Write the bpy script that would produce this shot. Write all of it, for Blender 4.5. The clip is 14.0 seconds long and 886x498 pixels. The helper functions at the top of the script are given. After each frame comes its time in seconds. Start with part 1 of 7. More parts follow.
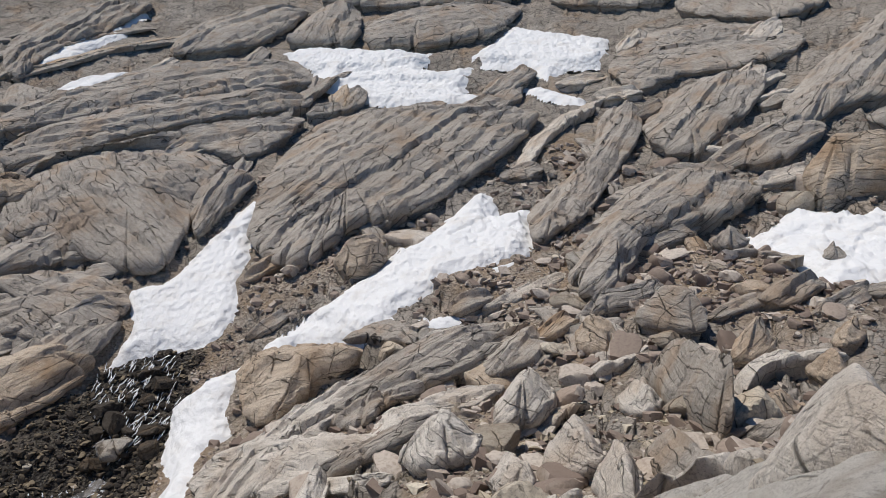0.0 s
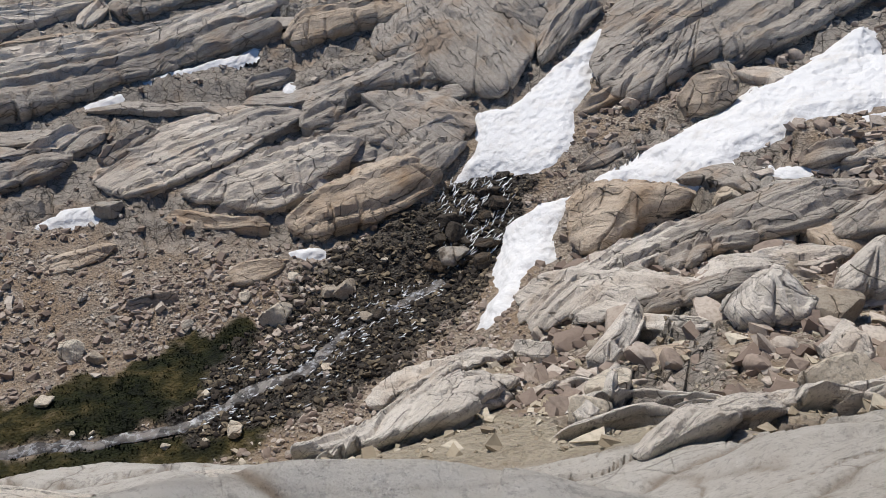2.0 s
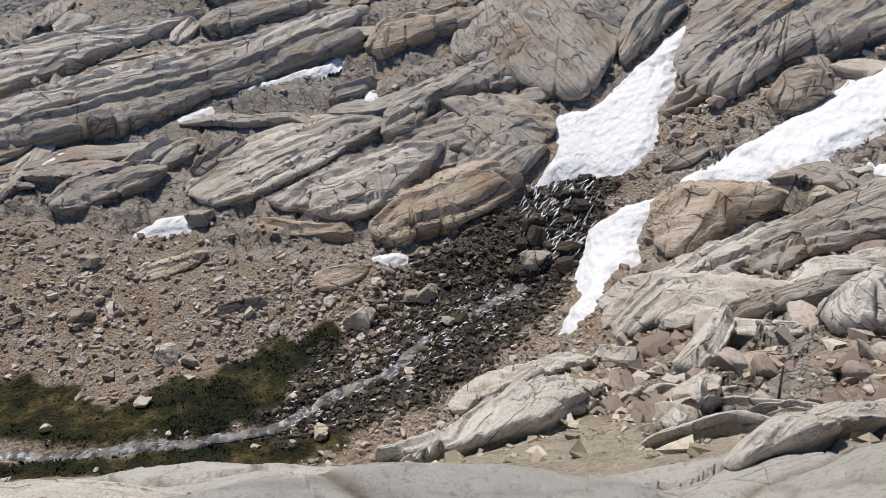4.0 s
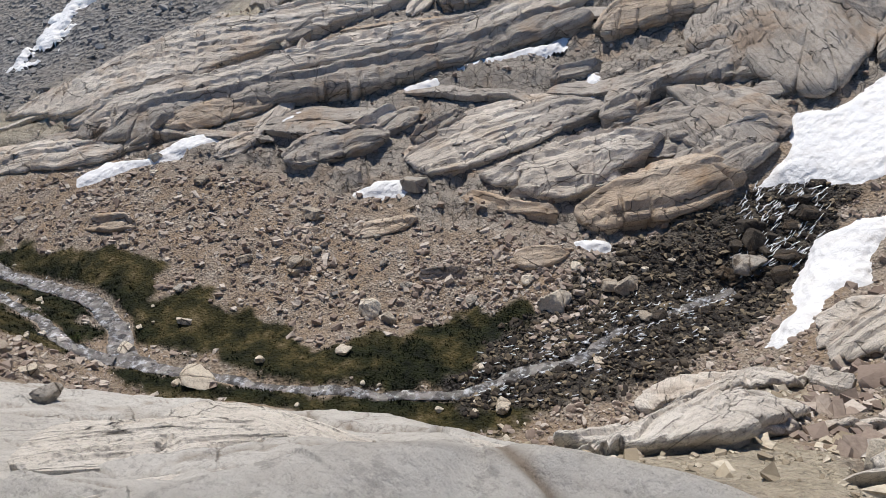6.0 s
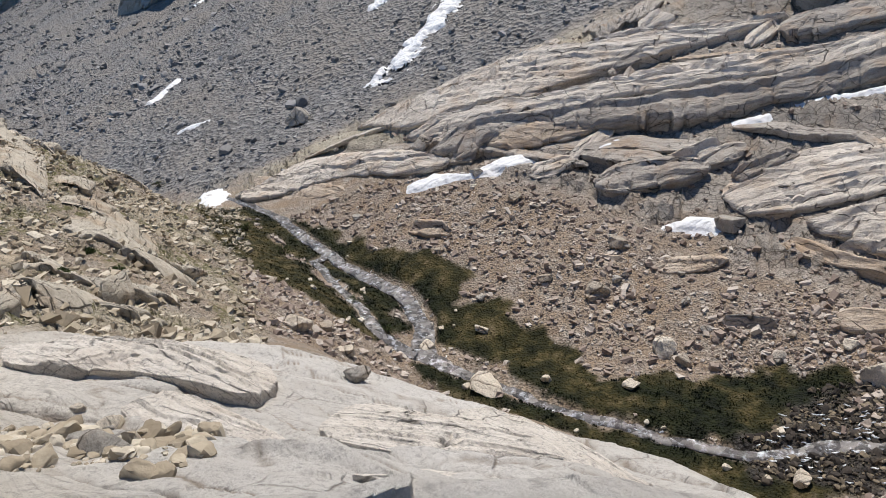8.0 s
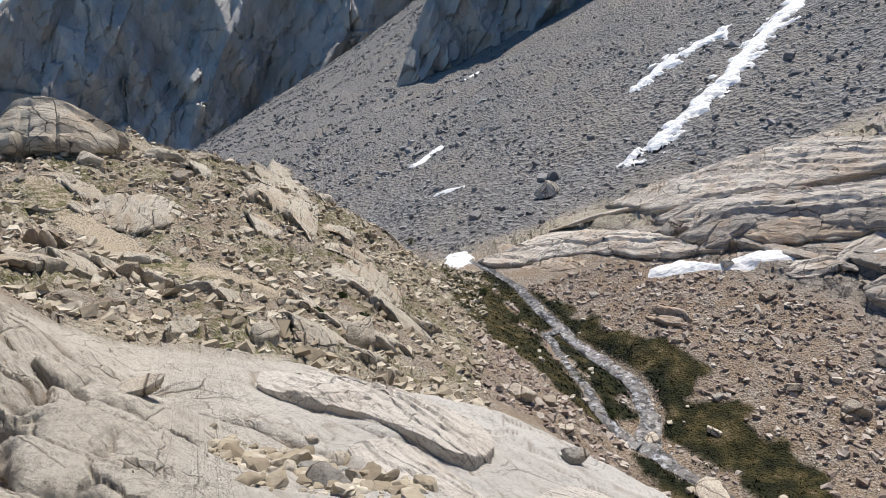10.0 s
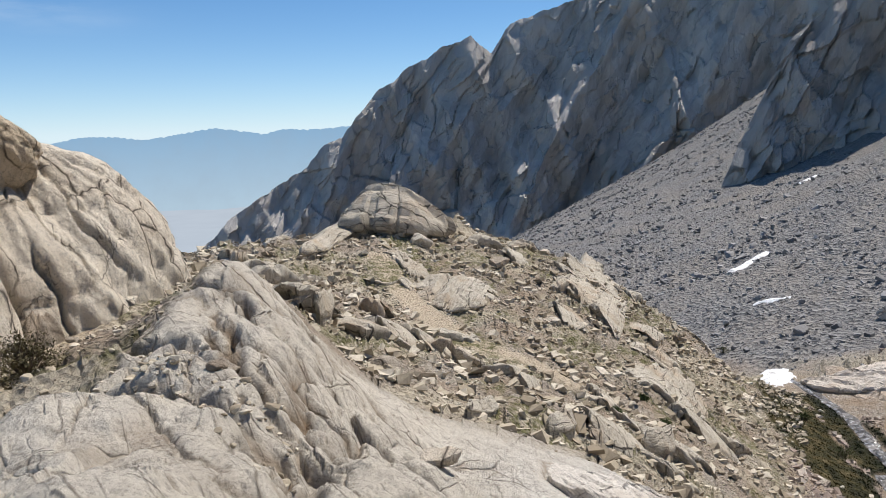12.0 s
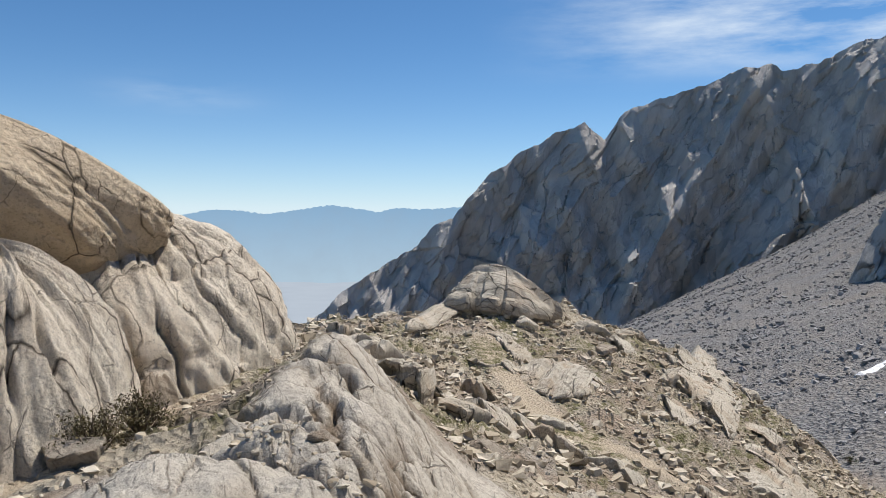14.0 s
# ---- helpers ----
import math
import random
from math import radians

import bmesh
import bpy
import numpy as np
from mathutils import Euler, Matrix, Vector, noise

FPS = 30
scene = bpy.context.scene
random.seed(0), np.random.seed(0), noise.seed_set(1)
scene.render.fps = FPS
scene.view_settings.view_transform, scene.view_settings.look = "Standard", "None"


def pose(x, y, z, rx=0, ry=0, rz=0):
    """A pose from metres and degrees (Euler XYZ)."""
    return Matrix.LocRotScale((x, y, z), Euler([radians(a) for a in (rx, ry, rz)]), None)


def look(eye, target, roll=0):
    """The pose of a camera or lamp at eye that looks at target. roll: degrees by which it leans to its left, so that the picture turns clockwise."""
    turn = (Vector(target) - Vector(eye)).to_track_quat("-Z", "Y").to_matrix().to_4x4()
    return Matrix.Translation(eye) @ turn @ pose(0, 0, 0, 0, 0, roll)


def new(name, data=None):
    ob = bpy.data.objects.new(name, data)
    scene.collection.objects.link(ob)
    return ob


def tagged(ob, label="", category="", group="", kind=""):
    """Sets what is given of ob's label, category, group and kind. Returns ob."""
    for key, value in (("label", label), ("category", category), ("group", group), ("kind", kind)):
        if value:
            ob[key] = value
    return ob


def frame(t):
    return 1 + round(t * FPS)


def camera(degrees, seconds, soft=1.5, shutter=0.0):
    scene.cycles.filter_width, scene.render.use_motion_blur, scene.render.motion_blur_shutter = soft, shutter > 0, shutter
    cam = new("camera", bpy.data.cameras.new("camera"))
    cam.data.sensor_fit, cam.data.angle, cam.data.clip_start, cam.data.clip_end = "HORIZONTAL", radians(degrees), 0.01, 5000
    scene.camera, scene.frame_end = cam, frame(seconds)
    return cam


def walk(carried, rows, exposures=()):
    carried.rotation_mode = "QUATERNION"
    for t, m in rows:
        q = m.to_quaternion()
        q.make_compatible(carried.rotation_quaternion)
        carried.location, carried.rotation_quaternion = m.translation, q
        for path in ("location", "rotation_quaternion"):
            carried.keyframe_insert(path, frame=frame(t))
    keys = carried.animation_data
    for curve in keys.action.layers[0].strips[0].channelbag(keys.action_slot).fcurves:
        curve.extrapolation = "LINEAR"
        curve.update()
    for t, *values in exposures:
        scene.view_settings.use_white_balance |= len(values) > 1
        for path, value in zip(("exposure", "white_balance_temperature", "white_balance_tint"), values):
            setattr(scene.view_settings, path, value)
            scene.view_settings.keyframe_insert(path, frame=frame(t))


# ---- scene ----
cam = camera(59.17, 14.0, soft=0.9)
EYE = 1.6
# seconds, and the turn of the camera in degrees
ROWS = [
    (0.0, 78.725, -3.293, 0.656),
    (0.5, 78.376, -3.085, 8.885),
    (1.0, 74.124, -1.861, 18.184),
    (1.5, 69.535, -1.425, 23.698),
    (2.0, 65.48, -1.42, 25.202),
    (2.5, 64.628, 0.702, 27.503),
    (5.0, 66.307, 0.507, 35.514),
    (5.5, 64.674, 1.248, 41.159),
    (6.0, 64.79, 1.38, 46.721),
    (6.5, 65.301, 1.94, 51.103),
    (7.0, 65.866, 2.344, 57.717),
    (7.5, 66.719, 2.632, 62.954),
    (8.0, 67.667, 3.407, 69.748),
    (10.5, 76.35, 2.338, 93.951),
    (11.0, 78.998, 2.491, 100.637),
    (11.5, 81.095, 2.187, 105.994),
    (12.0, 81.767, 1.657, 111.379),
    (12.5, 83.419, 0.808, 114.338),
    (13.0, 85.363, -0.437, 115.813),
    (13.5, 86.884, -0.178, 117.814),
    (14.0, 87.831, -0.303, 119.394),
]
# the clip grows a little lighter as it turns away from the snow
EXPOSURES = [(0.0, -0.40), (1.5, -0.32), (2.5, -0.20), (5.0, -0.10), (7.0, 0.0), (8.0, 0.06), (10.5, 0.17), (14.0, 0.12)]
walk(cam, [(t, pose(0, 0, EYE, rx, ry, rz)) for t, rx, ry, rz in ROWS], EXPOSURES)

# ---- sky and sun ----
SUN_BEARING, SUN_HEIGHT = 68.0, 63.0
world = bpy.data.worlds.new("sky")
scene.world = world
world.use_nodes = True
wn, wl = world.node_tree.nodes, world.node_tree.links
wn.clear()
sky = wn.new("ShaderNodeTexSky")
sky.sky_type, sky.sun_disc = "NISHITA", False
sky.sun_elevation, sky.sun_rotation = radians(SUN_HEIGHT), radians(-SUN_BEARING)
sky.altitude, sky.air_density, sky.dust_density, sky.ozone_density = 2500, 1.0, 0.9, 3.0
back = wn.new("ShaderNodeBackground")
back.inputs["Strength"].default_value = 0.094
wout = wn.new("ShaderNodeOutputWorld")
tint = wn.new("ShaderNodeMix")
tint.data_type, tint.blend_type = "RGBA", "MULTIPLY"
tint.inputs[0].default_value = 1.0
tint.inputs[7].default_value = (0.60, 0.93, 1.12, 1)
wl.new(sky.outputs["Color"], tint.inputs[6])
wl.new(tint.outputs[2], back.inputs["Color"])
wl.new(back.outputs["Background"], wout.inputs["Surface"])
sun_data = bpy.data.lights.new("sun", "SUN")
sun_data.energy, sun_data.angle, sun_data.color = 4.7, radians(0.53), (1.0, 0.93, 0.845)
sun = new("sun", sun_data)
sb, sh = radians(SUN_BEARING), radians(SUN_HEIGHT)
sun.matrix_world = look((0, 0, 60), Vector((0, 0, 60)) - Vector((-math.sin(sb) * math.cos(sh), math.cos(sb) * math.cos(sh), math.sin(sh))))

# ---- materials ----
class Nodes:
    """A material under construction."""

    def __init__(self, name):
        self.m = bpy.data.materials.new(name)
        self.m.use_nodes = True
        self.t = self.m.node_tree
        self.t.nodes.clear()
        self.out = self.t.nodes.new("ShaderNodeOutputMaterial")
        self.place = self.node("ShaderNodeNewGeometry").outputs["Position"]

    def node(self, kind, **values):
        n = self.t.nodes.new(kind)
        for k, v in values.items():
            setattr(n, k, v)
        return n

    def put(self, value, socket):
        if isinstance(value, bpy.types.NodeSocket):
            self.t.links.new(value, socket)
        elif isinstance(value, (tuple, list)) and len(value) == 3 and len(socket.default_value) == 4:
            socket.default_value = (*value, 1)
        else:
            socket.default_value = value

    def noise(self, scale, detail=4.0, rough=0.55, stretch=None, shift=0.0, vector=None):
        v = vector or self.place
        if stretch:
            mp = self.node("ShaderNodeMapping")
            self.put(v, mp.inputs["Vector"])
            mp.inputs["Scale"].default_value = stretch
            mp.inputs["Location"].default_value = (shift, shift, shift)
            v = mp.outputs["Vector"]
        n = self.node("ShaderNodeTexNoise")
        self.put(v, n.inputs["Vector"])
        n.inputs["Scale"].default_value, n.inputs["Detail"].default_value, n.inputs["Roughness"].default_value = scale, detail, rough
        return n.outputs["Fac"]

    def voronoi(self, scale, feature="F1", stretch=None, vector=None):
        v = vector or self.place
        if stretch:
            mp = self.node("ShaderNodeMapping")
            self.put(v, mp.inputs["Vector"])
            mp.inputs["Scale"].default_value = stretch
            v = mp.outputs["Vector"]
        n = self.node("ShaderNodeTexVoronoi", feature=feature)
        self.put(v, n.inputs["Vector"])
        n.inputs["Scale"].default_value = scale
        return n

    def ramp(self, fac, *stops):
        n = self.node("ShaderNodeValToRGB")
        self.put(fac, n.inputs["Fac"])
        e = n.color_ramp.elements
        while len(e) < len(stops):
            e.new(0.5)
        for el, (p, c) in zip(e, stops):
            el.position = p
            el.color = (*c, 1) if isinstance(c, tuple) else (c, c, c, 1)
        return n.outputs["Color"]

    def mix(self, fac, a, b, blend="MIX"):
        n = self.node("ShaderNodeMix", data_type="RGBA", blend_type=blend)
        self.put(fac, n.inputs[0])
        self.put(a, n.inputs[6])
        self.put(b, n.inputs[7])
        return n.outputs[2]

    def math(self, op, a, b=0.5, c=None):
        n = self.node("ShaderNodeMath", operation=op, use_clamp=False)
        self.put(a, n.inputs[0])
        self.put(b, n.inputs[1])
        if c is not None:
            self.put(c, n.inputs[2])
        return n.outputs[0]

    def warped(self, scale, amount, detail=4.0):
        """The place, pushed about by noise, so that lines drawn in it run unevenly."""
        n = self.node("ShaderNodeTexNoise")
        self.put(self.place, n.inputs["Vector"])
        n.inputs["Scale"].default_value, n.inputs["Detail"].default_value = scale, detail
        v = self.node("ShaderNodeVectorMath", operation="MULTIPLY_ADD")
        self.put(n.outputs["Color"], v.inputs[0])
        v.inputs[1].default_value = (amount, amount, amount)
        self.put(self.place, v.inputs[2])
        return v.outputs[0]

    def attribute(self, name):
        return self.node("ShaderNodeAttribute", attribute_name=name).outputs["Fac"]

    def bump(self, height, strength, distance, normal=None):
        n = self.node("ShaderNodeBump")
        self.put(height, n.inputs["Height"])
        n.inputs["Strength"].default_value, n.inputs["Distance"].default_value = strength, distance
        if normal:
            self.put(normal, n.inputs["Normal"])
        return n.outputs["Normal"]

    def done(self, colour, rough=0.9, normal=None, specular=0.3, **more):
        b = self.node("ShaderNodeBsdfPrincipled")
        self.put(colour, b.inputs["Base Color"])
        self.put(rough, b.inputs["Roughness"])
        self.put(specular, b.inputs["Specular IOR Level"])
        if normal:
            self.put(normal, b.inputs["Normal"])
        for k, v in more.items():
            self.put(v, b.inputs[k.replace("_", " ")])
        self.put(b.outputs["BSDF"], self.out.inputs["Surface"])
        return self.m


def granite(n, tone=(0.40, 0.365, 0.32), pale=(0.52, 0.485, 0.43), dark=(0.22, 0.198, 0.17), streaks=0.65, lichen=0.6):
    """Colour of weathered granite: broad tones, rusty streaks and speckle."""
    broad = n.noise(0.16, 5, 0.6)
    c = n.mix(n.ramp(broad, (0.35, 0.0), (0.65, 1.0)), tone, pale)
    streak = n.noise(0.9, 6, 0.65, stretch=(1.0, 1.0, 0.35))
    c = n.mix(n.ramp(streak, (0.50, 0.0), (0.72, streaks)), c, dark)
    moss = n.noise(2.6, 9, 0.72)
    c = n.mix(n.ramp(moss, (0.50, 0.0), (0.60, 0.45 * lichen / 0.6)), c, dark)
    c = n.mix(n.ramp(n.noise(3.7, 8, 0.7, stretch=(1, 1, 1), shift=7.0), (0.54, 0.0), (0.66, 0.5)), c, pale)
    speck = n.math("ADD", n.math("MULTIPLY", n.noise(11.0, 4, 0.75), 0.75), n.math("MULTIPLY", n.noise(1.1, 4, 0.6), 0.25))
    return n.mix(n.ramp(speck, (0.52, 0.0), (0.60, lichen)), c, (0.15, 0.135, 0.12))


def cracks(n, scale, wide, stretch, bend=0.5, gaps=(0.42, 0.52)):
    """Thin wandering cracks that come and go, 0 to 1."""
    d = n.voronoi(scale, "DISTANCE_TO_EDGE", stretch=stretch, vector=n.warped(scale * 1.3, bend / scale)).outputs["Distance"]
    return n.math("MULTIPLY", n.ramp(d, (0.0, 1.0), (wide, 0.0)), n.ramp(n.noise(scale * 0.6, 3), (gaps[0], 0.0), (gaps[1], 1.0)))


def pits(n, c, much=0.7, dark=(0.085, 0.075, 0.065)):
    """Dark lichen flecks and weather pits, from a hand's width down to crumbs."""
    big = n.math("MULTIPLY", n.ramp(n.noise(7.0, 8, 0.75), (0.56, 0.0), (0.64, 0.8 * much)), n.ramp(n.noise(0.8, 4), (0.46, 0.1), (0.62, 1.0)))
    fine = n.ramp(n.noise(28.0, 5, 0.7), (0.57, 0.0), (0.67, 0.7 * much))
    return n.mix(n.math("MAXIMUM", big, fine), c, dark)


def bedding(n, along, across):
    """Joints that follow the rock's sheets, wavering and coming and going, with a few across them: how dark, and a height."""
    def sweep(fa, fc, scale=1.0, detail=4):
        v = n.node("ShaderNodeCombineXYZ")
        n.put(n.math("MULTIPLY", along, fa), v.inputs[0])
        n.put(n.math("MULTIPLY", across, fc), v.inputs[1])
        return n.noise(scale, detail, 0.6, vector=v.outputs[0])

    dark = None
    for run, fine, spread, wide, deep, gaps in ((across, 0.42, 1.5, 0.020, 1.0, (0.40, 0.50)), (across, 1.15, 2.0, 0.035, 0.85, (0.46, 0.56)), (across, 2.7, 2.2, 0.05, 0.5, (0.48, 0.60)), (along, 0.20, 1.2, 0.010, 0.9, (0.48, 0.54))):
        ph = n.math("ADD", n.math("MULTIPLY", run, fine), n.math("MULTIPLY", sweep(0.16, 0.34), spread))
        near = n.math("ABSOLUTE", n.math("SUBTRACT", n.math("FRACT", ph), 0.5))
        line_ = n.math("MULTIPLY", n.ramp(near, (0.0, deep), (wide, 0.0)), n.ramp(sweep(0.22 * fine + 0.1, 0.9 * fine + 0.2, 1.3, 2), (gaps[0], 0.0), (gaps[1], 1.0)))
        dark = line_ if dark is None else n.math("MAXIMUM", dark, line_)
    return dark, sweep(0.5, 3.2, 1.0, 7)


def sheet_material(name, tone, pale, deep, rust=0.3, joints=0.9):
    """Granite in sheets, for slabs."""
    n = Nodes(name)
    c = granite(n, tone, pale, deep, 0.45, 0.45)
    c = n.mix(n.ramp(n.noise(0.35, 5, 0.6, stretch=(1, 1, 0.5), shift=40.0), (0.50, 0.0), (0.66, rust)), c, (0.38, 0.235, 0.12))
    dark, grain = bedding(n, n.attribute("along"), n.attribute("across"))
    c = n.mix(n.ramp(grain, (0.50, 0.0), (0.70, 0.35)), c, deep)
    c = n.mix(n.math("MULTIPLY", dark, joints), c, (0.04, 0.035, 0.03))
    line_ = cracks(n, 0.36, 0.010, (1.0, 1.0, 1.0), 0.15, (0.50, 0.58))
    c = n.mix(n.math("MULTIPLY", line_, 0.8), c, (0.05, 0.042, 0.035))
    small = cracks(n, 1.5, 0.022, (1.0, 1.0, 1.4), 0.25, (0.50, 0.58))
    c = n.mix(n.math("MULTIPLY", small, 0.5), pits(n, c, 0.75), (0.05, 0.042, 0.035))
    nm = n.bump(n.math("SUBTRACT", grain, n.math("ADD", n.math("MULTIPLY", dark, joints), line_)), 1.0, 0.2)
    nm = n.bump(n.noise(1.8, 9, 0.7), 0.8, 0.18, nm)
    nm = n.bump(n.noise(9, 6, 0.65), 0.7, 0.06, nm)
    return n.done(c, 0.93, nm, 0.2)


def rock_material(name, tone, pale, dark, rust=0.3):
    n = Nodes(name)
    c = granite(n, tone, pale, dark, 0.4, 0.35)
    c = n.mix(n.ramp(n.noise(0.45, 5, 0.6, stretch=(1, 1, 0.5), shift=40.0), (0.55, 0.0), (0.75, rust)), c, (0.40, 0.25, 0.13))
    line_ = n.math("MAXIMUM", cracks(n, 0.62, 0.016, (1.0, 1.0, 0.35), 0.3, (0.40, 0.50)), n.math("MULTIPLY", cracks(n, 1.9, 0.02, (1.0, 1.0, 0.6), 0.3, (0.50, 0.60)), 0.7))
    rim = cracks(n, 0.62, 0.09, (1.0, 1.0, 0.35), 0.3, (0.40, 0.50))
    c = n.mix(n.math("MULTIPLY", rim, 0.22), c, (0.40, 0.28, 0.17))
    c = pits(n, c, 0.5)
    c = n.mix(n.math("MULTIPLY", line_, 0.85), c, (0.06, 0.045, 0.032))
    h = n.math("SUBTRACT", n.noise(1.4, 9, 0.65), n.math("ADD", n.math("MULTIPLY", rim, 0.25), n.math("MULTIPLY", line_, 0.3)))
    nm = n.bump(h, 0.9, 0.28)
    nm = n.bump(n.noise(4.5, 10, 0.75), 0.9, 0.12, nm)
    nm = n.bump(n.noise(20, 6, 0.65), 0.7, 0.03, nm)
    return n.done(c, 0.92, nm, 0.2)


def ground_material():
    n = Nodes("ground")
    at = n.attribute
    rock = granite(n, (0.33, 0.295, 0.255), (0.45, 0.41, 0.36), (0.18, 0.155, 0.13), 0.6, 0.55)
    rust = n.ramp(n.noise(0.22, 6, 0.62, shift=11.0, stretch=(1, 1, 1)), (0.52, 0.0), (0.68, 0.55))
    rock = n.mix(rust, rock, (0.36, 0.235, 0.135))
    white = granite(n, (0.56, 0.53, 0.48), (0.65, 0.625, 0.58), (0.42, 0.385, 0.335), 0.3, 0.35)
    dark, grain = bedding(n, at("along"), at("across"))
    rock = n.mix(n.ramp(grain, (0.50, 0.0), (0.72, 0.35)), rock, (0.2, 0.175, 0.15))
    rock = n.mix(n.math("MULTIPLY", dark, 0.75), rock, (0.05, 0.045, 0.04))
    thin = n.math("MAXIMUM", cracks(n, 0.45, 0.010, (1.0, 1.0, 1.0), 0.3, (0.48, 0.56)), n.math("MULTIPLY", cracks(n, 1.2, 0.014, (1.0, 0.7, 1.0), 0.3, (0.54, 0.62)), 0.7))
    rock = n.mix(n.math("MULTIPLY", thin, 0.8), pits(n, rock, 0.8), (0.05, 0.042, 0.035))
    broken = n.math("MAXIMUM", cracks(n, 0.8, 0.030, (1.0, 1.0, 1.4), 0.35, (0.36, 0.44)), n.math("MULTIPLY", cracks(n, 2.1, 0.05, (1.0, 1.0, 1.4), 0.35, (0.40, 0.50)), 0.8))
    rock = n.mix(n.math("MULTIPLY", broken, 0.9), rock, (0.035, 0.03, 0.025))
    white = n.mix(n.math("MULTIPLY", thin, 0.5), pits(n, white, 0.45, (0.2, 0.175, 0.145)), (0.2, 0.155, 0.11))
    white = n.mix(n.math("MULTIPLY", dark, n.math("MULTIPLY_ADD", at("warm"), 0.4, 0.18)), white, (0.13, 0.10, 0.075))
    white = n.mix(n.math("MULTIPLY", at("warm"), 0.8), white, pits(n, white, 0.5, (0.2, 0.17, 0.135)))
    white = n.mix(n.math("MULTIPLY", at("groove"), 0.9), white, n.mix(n.noise(1.5, 4), (0.30, 0.20, 0.115), (0.10, 0.08, 0.06)))
    white = n.mix(n.math("MULTIPLY", at("warm"), 0.9), white, n.mix(1.0, white, (1.0, 0.955, 0.87), "MULTIPLY"))
    c = n.mix(at("shelf"), rock, white)
    c = n.mix(at("hill"), c, granite(n, (0.48, 0.42, 0.31), (0.58, 0.52, 0.41), (0.31, 0.265, 0.19)))
    stone = n.voronoi(6.0)
    stones = n.mix(n.ramp(stone.outputs["Color"], (0.1, 0.0), (0.9, 1.0)), (0.19, 0.15, 0.118), (0.52, 0.46, 0.385))
    gravel = n.mix(n.ramp(n.noise(0.5, 6, 0.6), (0.4, 0.0), (0.62, 1.0)), (0.33, 0.25, 0.175), stones)
    c = n.mix(n.math("MULTIPLY", at("scree"), n.math("SUBTRACT", 1.0, n.math("MULTIPLY", at("hill"), 0.8))), c, gravel)
    c = n.mix(at("path"), c, n.mix(n.noise(2.5, 5), (0.46, 0.37, 0.26), (0.55, 0.47, 0.36)))
    c = n.mix(n.math("MULTIPLY", at("sprig"), n.ramp(n.noise(2.2, 6, 0.7), (0.42, 0.0), (0.56, 0.9))), c, (0.13, 0.125, 0.045))
    tstone = n.voronoi(1.3)
    tal = n.mix(n.ramp(tstone.outputs["Color"], (0.1, 0.0), (0.9, 1.0)), (0.14, 0.139, 0.139), (0.30, 0.293, 0.285))
    tal = n.mix(n.ramp(n.noise(0.05, 6, 0.6), (0.42, 0.0), (0.62, 0.6)), tal, (0.27, 0.245, 0.215))
    c = n.mix(at("talus"), c, tal)
    lush = n.ramp(n.noise(0.9, 6, 0.65), (0.40, (0.006, 0.009, 0.003)), (0.58, (0.018, 0.023, 0.006)), (0.72, (0.055, 0.045, 0.014)))
    turf = n.ramp(n.noise(0.7, 7, 0.68), (0.34, (0.012, 0.014, 0.004)), (0.47, (0.036, 0.034, 0.010)), (0.57, (0.085, 0.068, 0.024)), (0.70, (0.19, 0.15, 0.085)))
    c = n.mix(at("grass"), c, n.mix(at("lush"), turf, lush))
    wetc = n.mix(n.ramp(n.voronoi(2.4).outputs["Color"], (0.2, 0.0), (0.9, 1.0)), (0.022, 0.019, 0.018), (0.105, 0.09, 0.07))
    c = n.mix(at("wet"), c, wetc)
    h = n.math("ADD", n.noise(1.3, 9, 0.62), n.math("MULTIPLY", n.ramp(n.voronoi(0.7, "DISTANCE_TO_EDGE").outputs["Distance"], (0.0, 0.0), (0.02, 1.0)), 0.06))
    nm = n.bump(h, 0.75, 0.3)
    nm = n.bump(n.math("MULTIPLY", n.math("SUBTRACT", n.math("MULTIPLY", grain, 1.2), dark), n.math("MAXIMUM", at("rock"), n.math("MULTIPLY", at("warm"), 0.12))), 0.9, 0.22, nm)
    pebble = n.math("MULTIPLY", stone.outputs["Distance"], n.math("MAXIMUM", at("scree"), at("wet")))
    nm = n.bump(pebble, 0.8, 0.25, nm)
    nm = n.bump(n.math("MULTIPLY", tstone.outputs["Distance"], at("talus")), 0.9, 0.9, nm)
    nm = n.bump(n.noise(4.5, 10, 0.74), 0.8, 0.11, nm)
    nm = n.bump(n.noise(20, 6, 0.68), 0.7, 0.03, nm)
    nm = n.bump(n.math("SUBTRACT", 1.0, n.math("MAXIMUM", thin, n.math("MULTIPLY", broken, at("rock")))), 0.7, 0.08, nm)
    rough = n.math("MULTIPLY_ADD", at("wet"), -0.55, 0.93)
    return n.done(c, rough, nm, 0.25)


def snow_material():
    n = Nodes("snow")
    cup = n.voronoi(2.6, "SMOOTH_F1", stretch=(1.0, 0.55, 1.0)).outputs["Distance"]
    grime = n.ramp(n.noise(0.5, 7, 0.65), (0.52, 0.0), (0.75, 0.5))
    c = n.mix(grime, (0.80, 0.81, 0.82), (0.60, 0.55, 0.48))
    nm = n.bump(n.math("ADD", cup, n.noise(1.6, 6, 0.65)), 0.7, 0.22)
    nm = n.bump(n.noise(7, 4), 0.35, 0.05, nm)
    return n.done(c, 0.6, nm, 0.3)


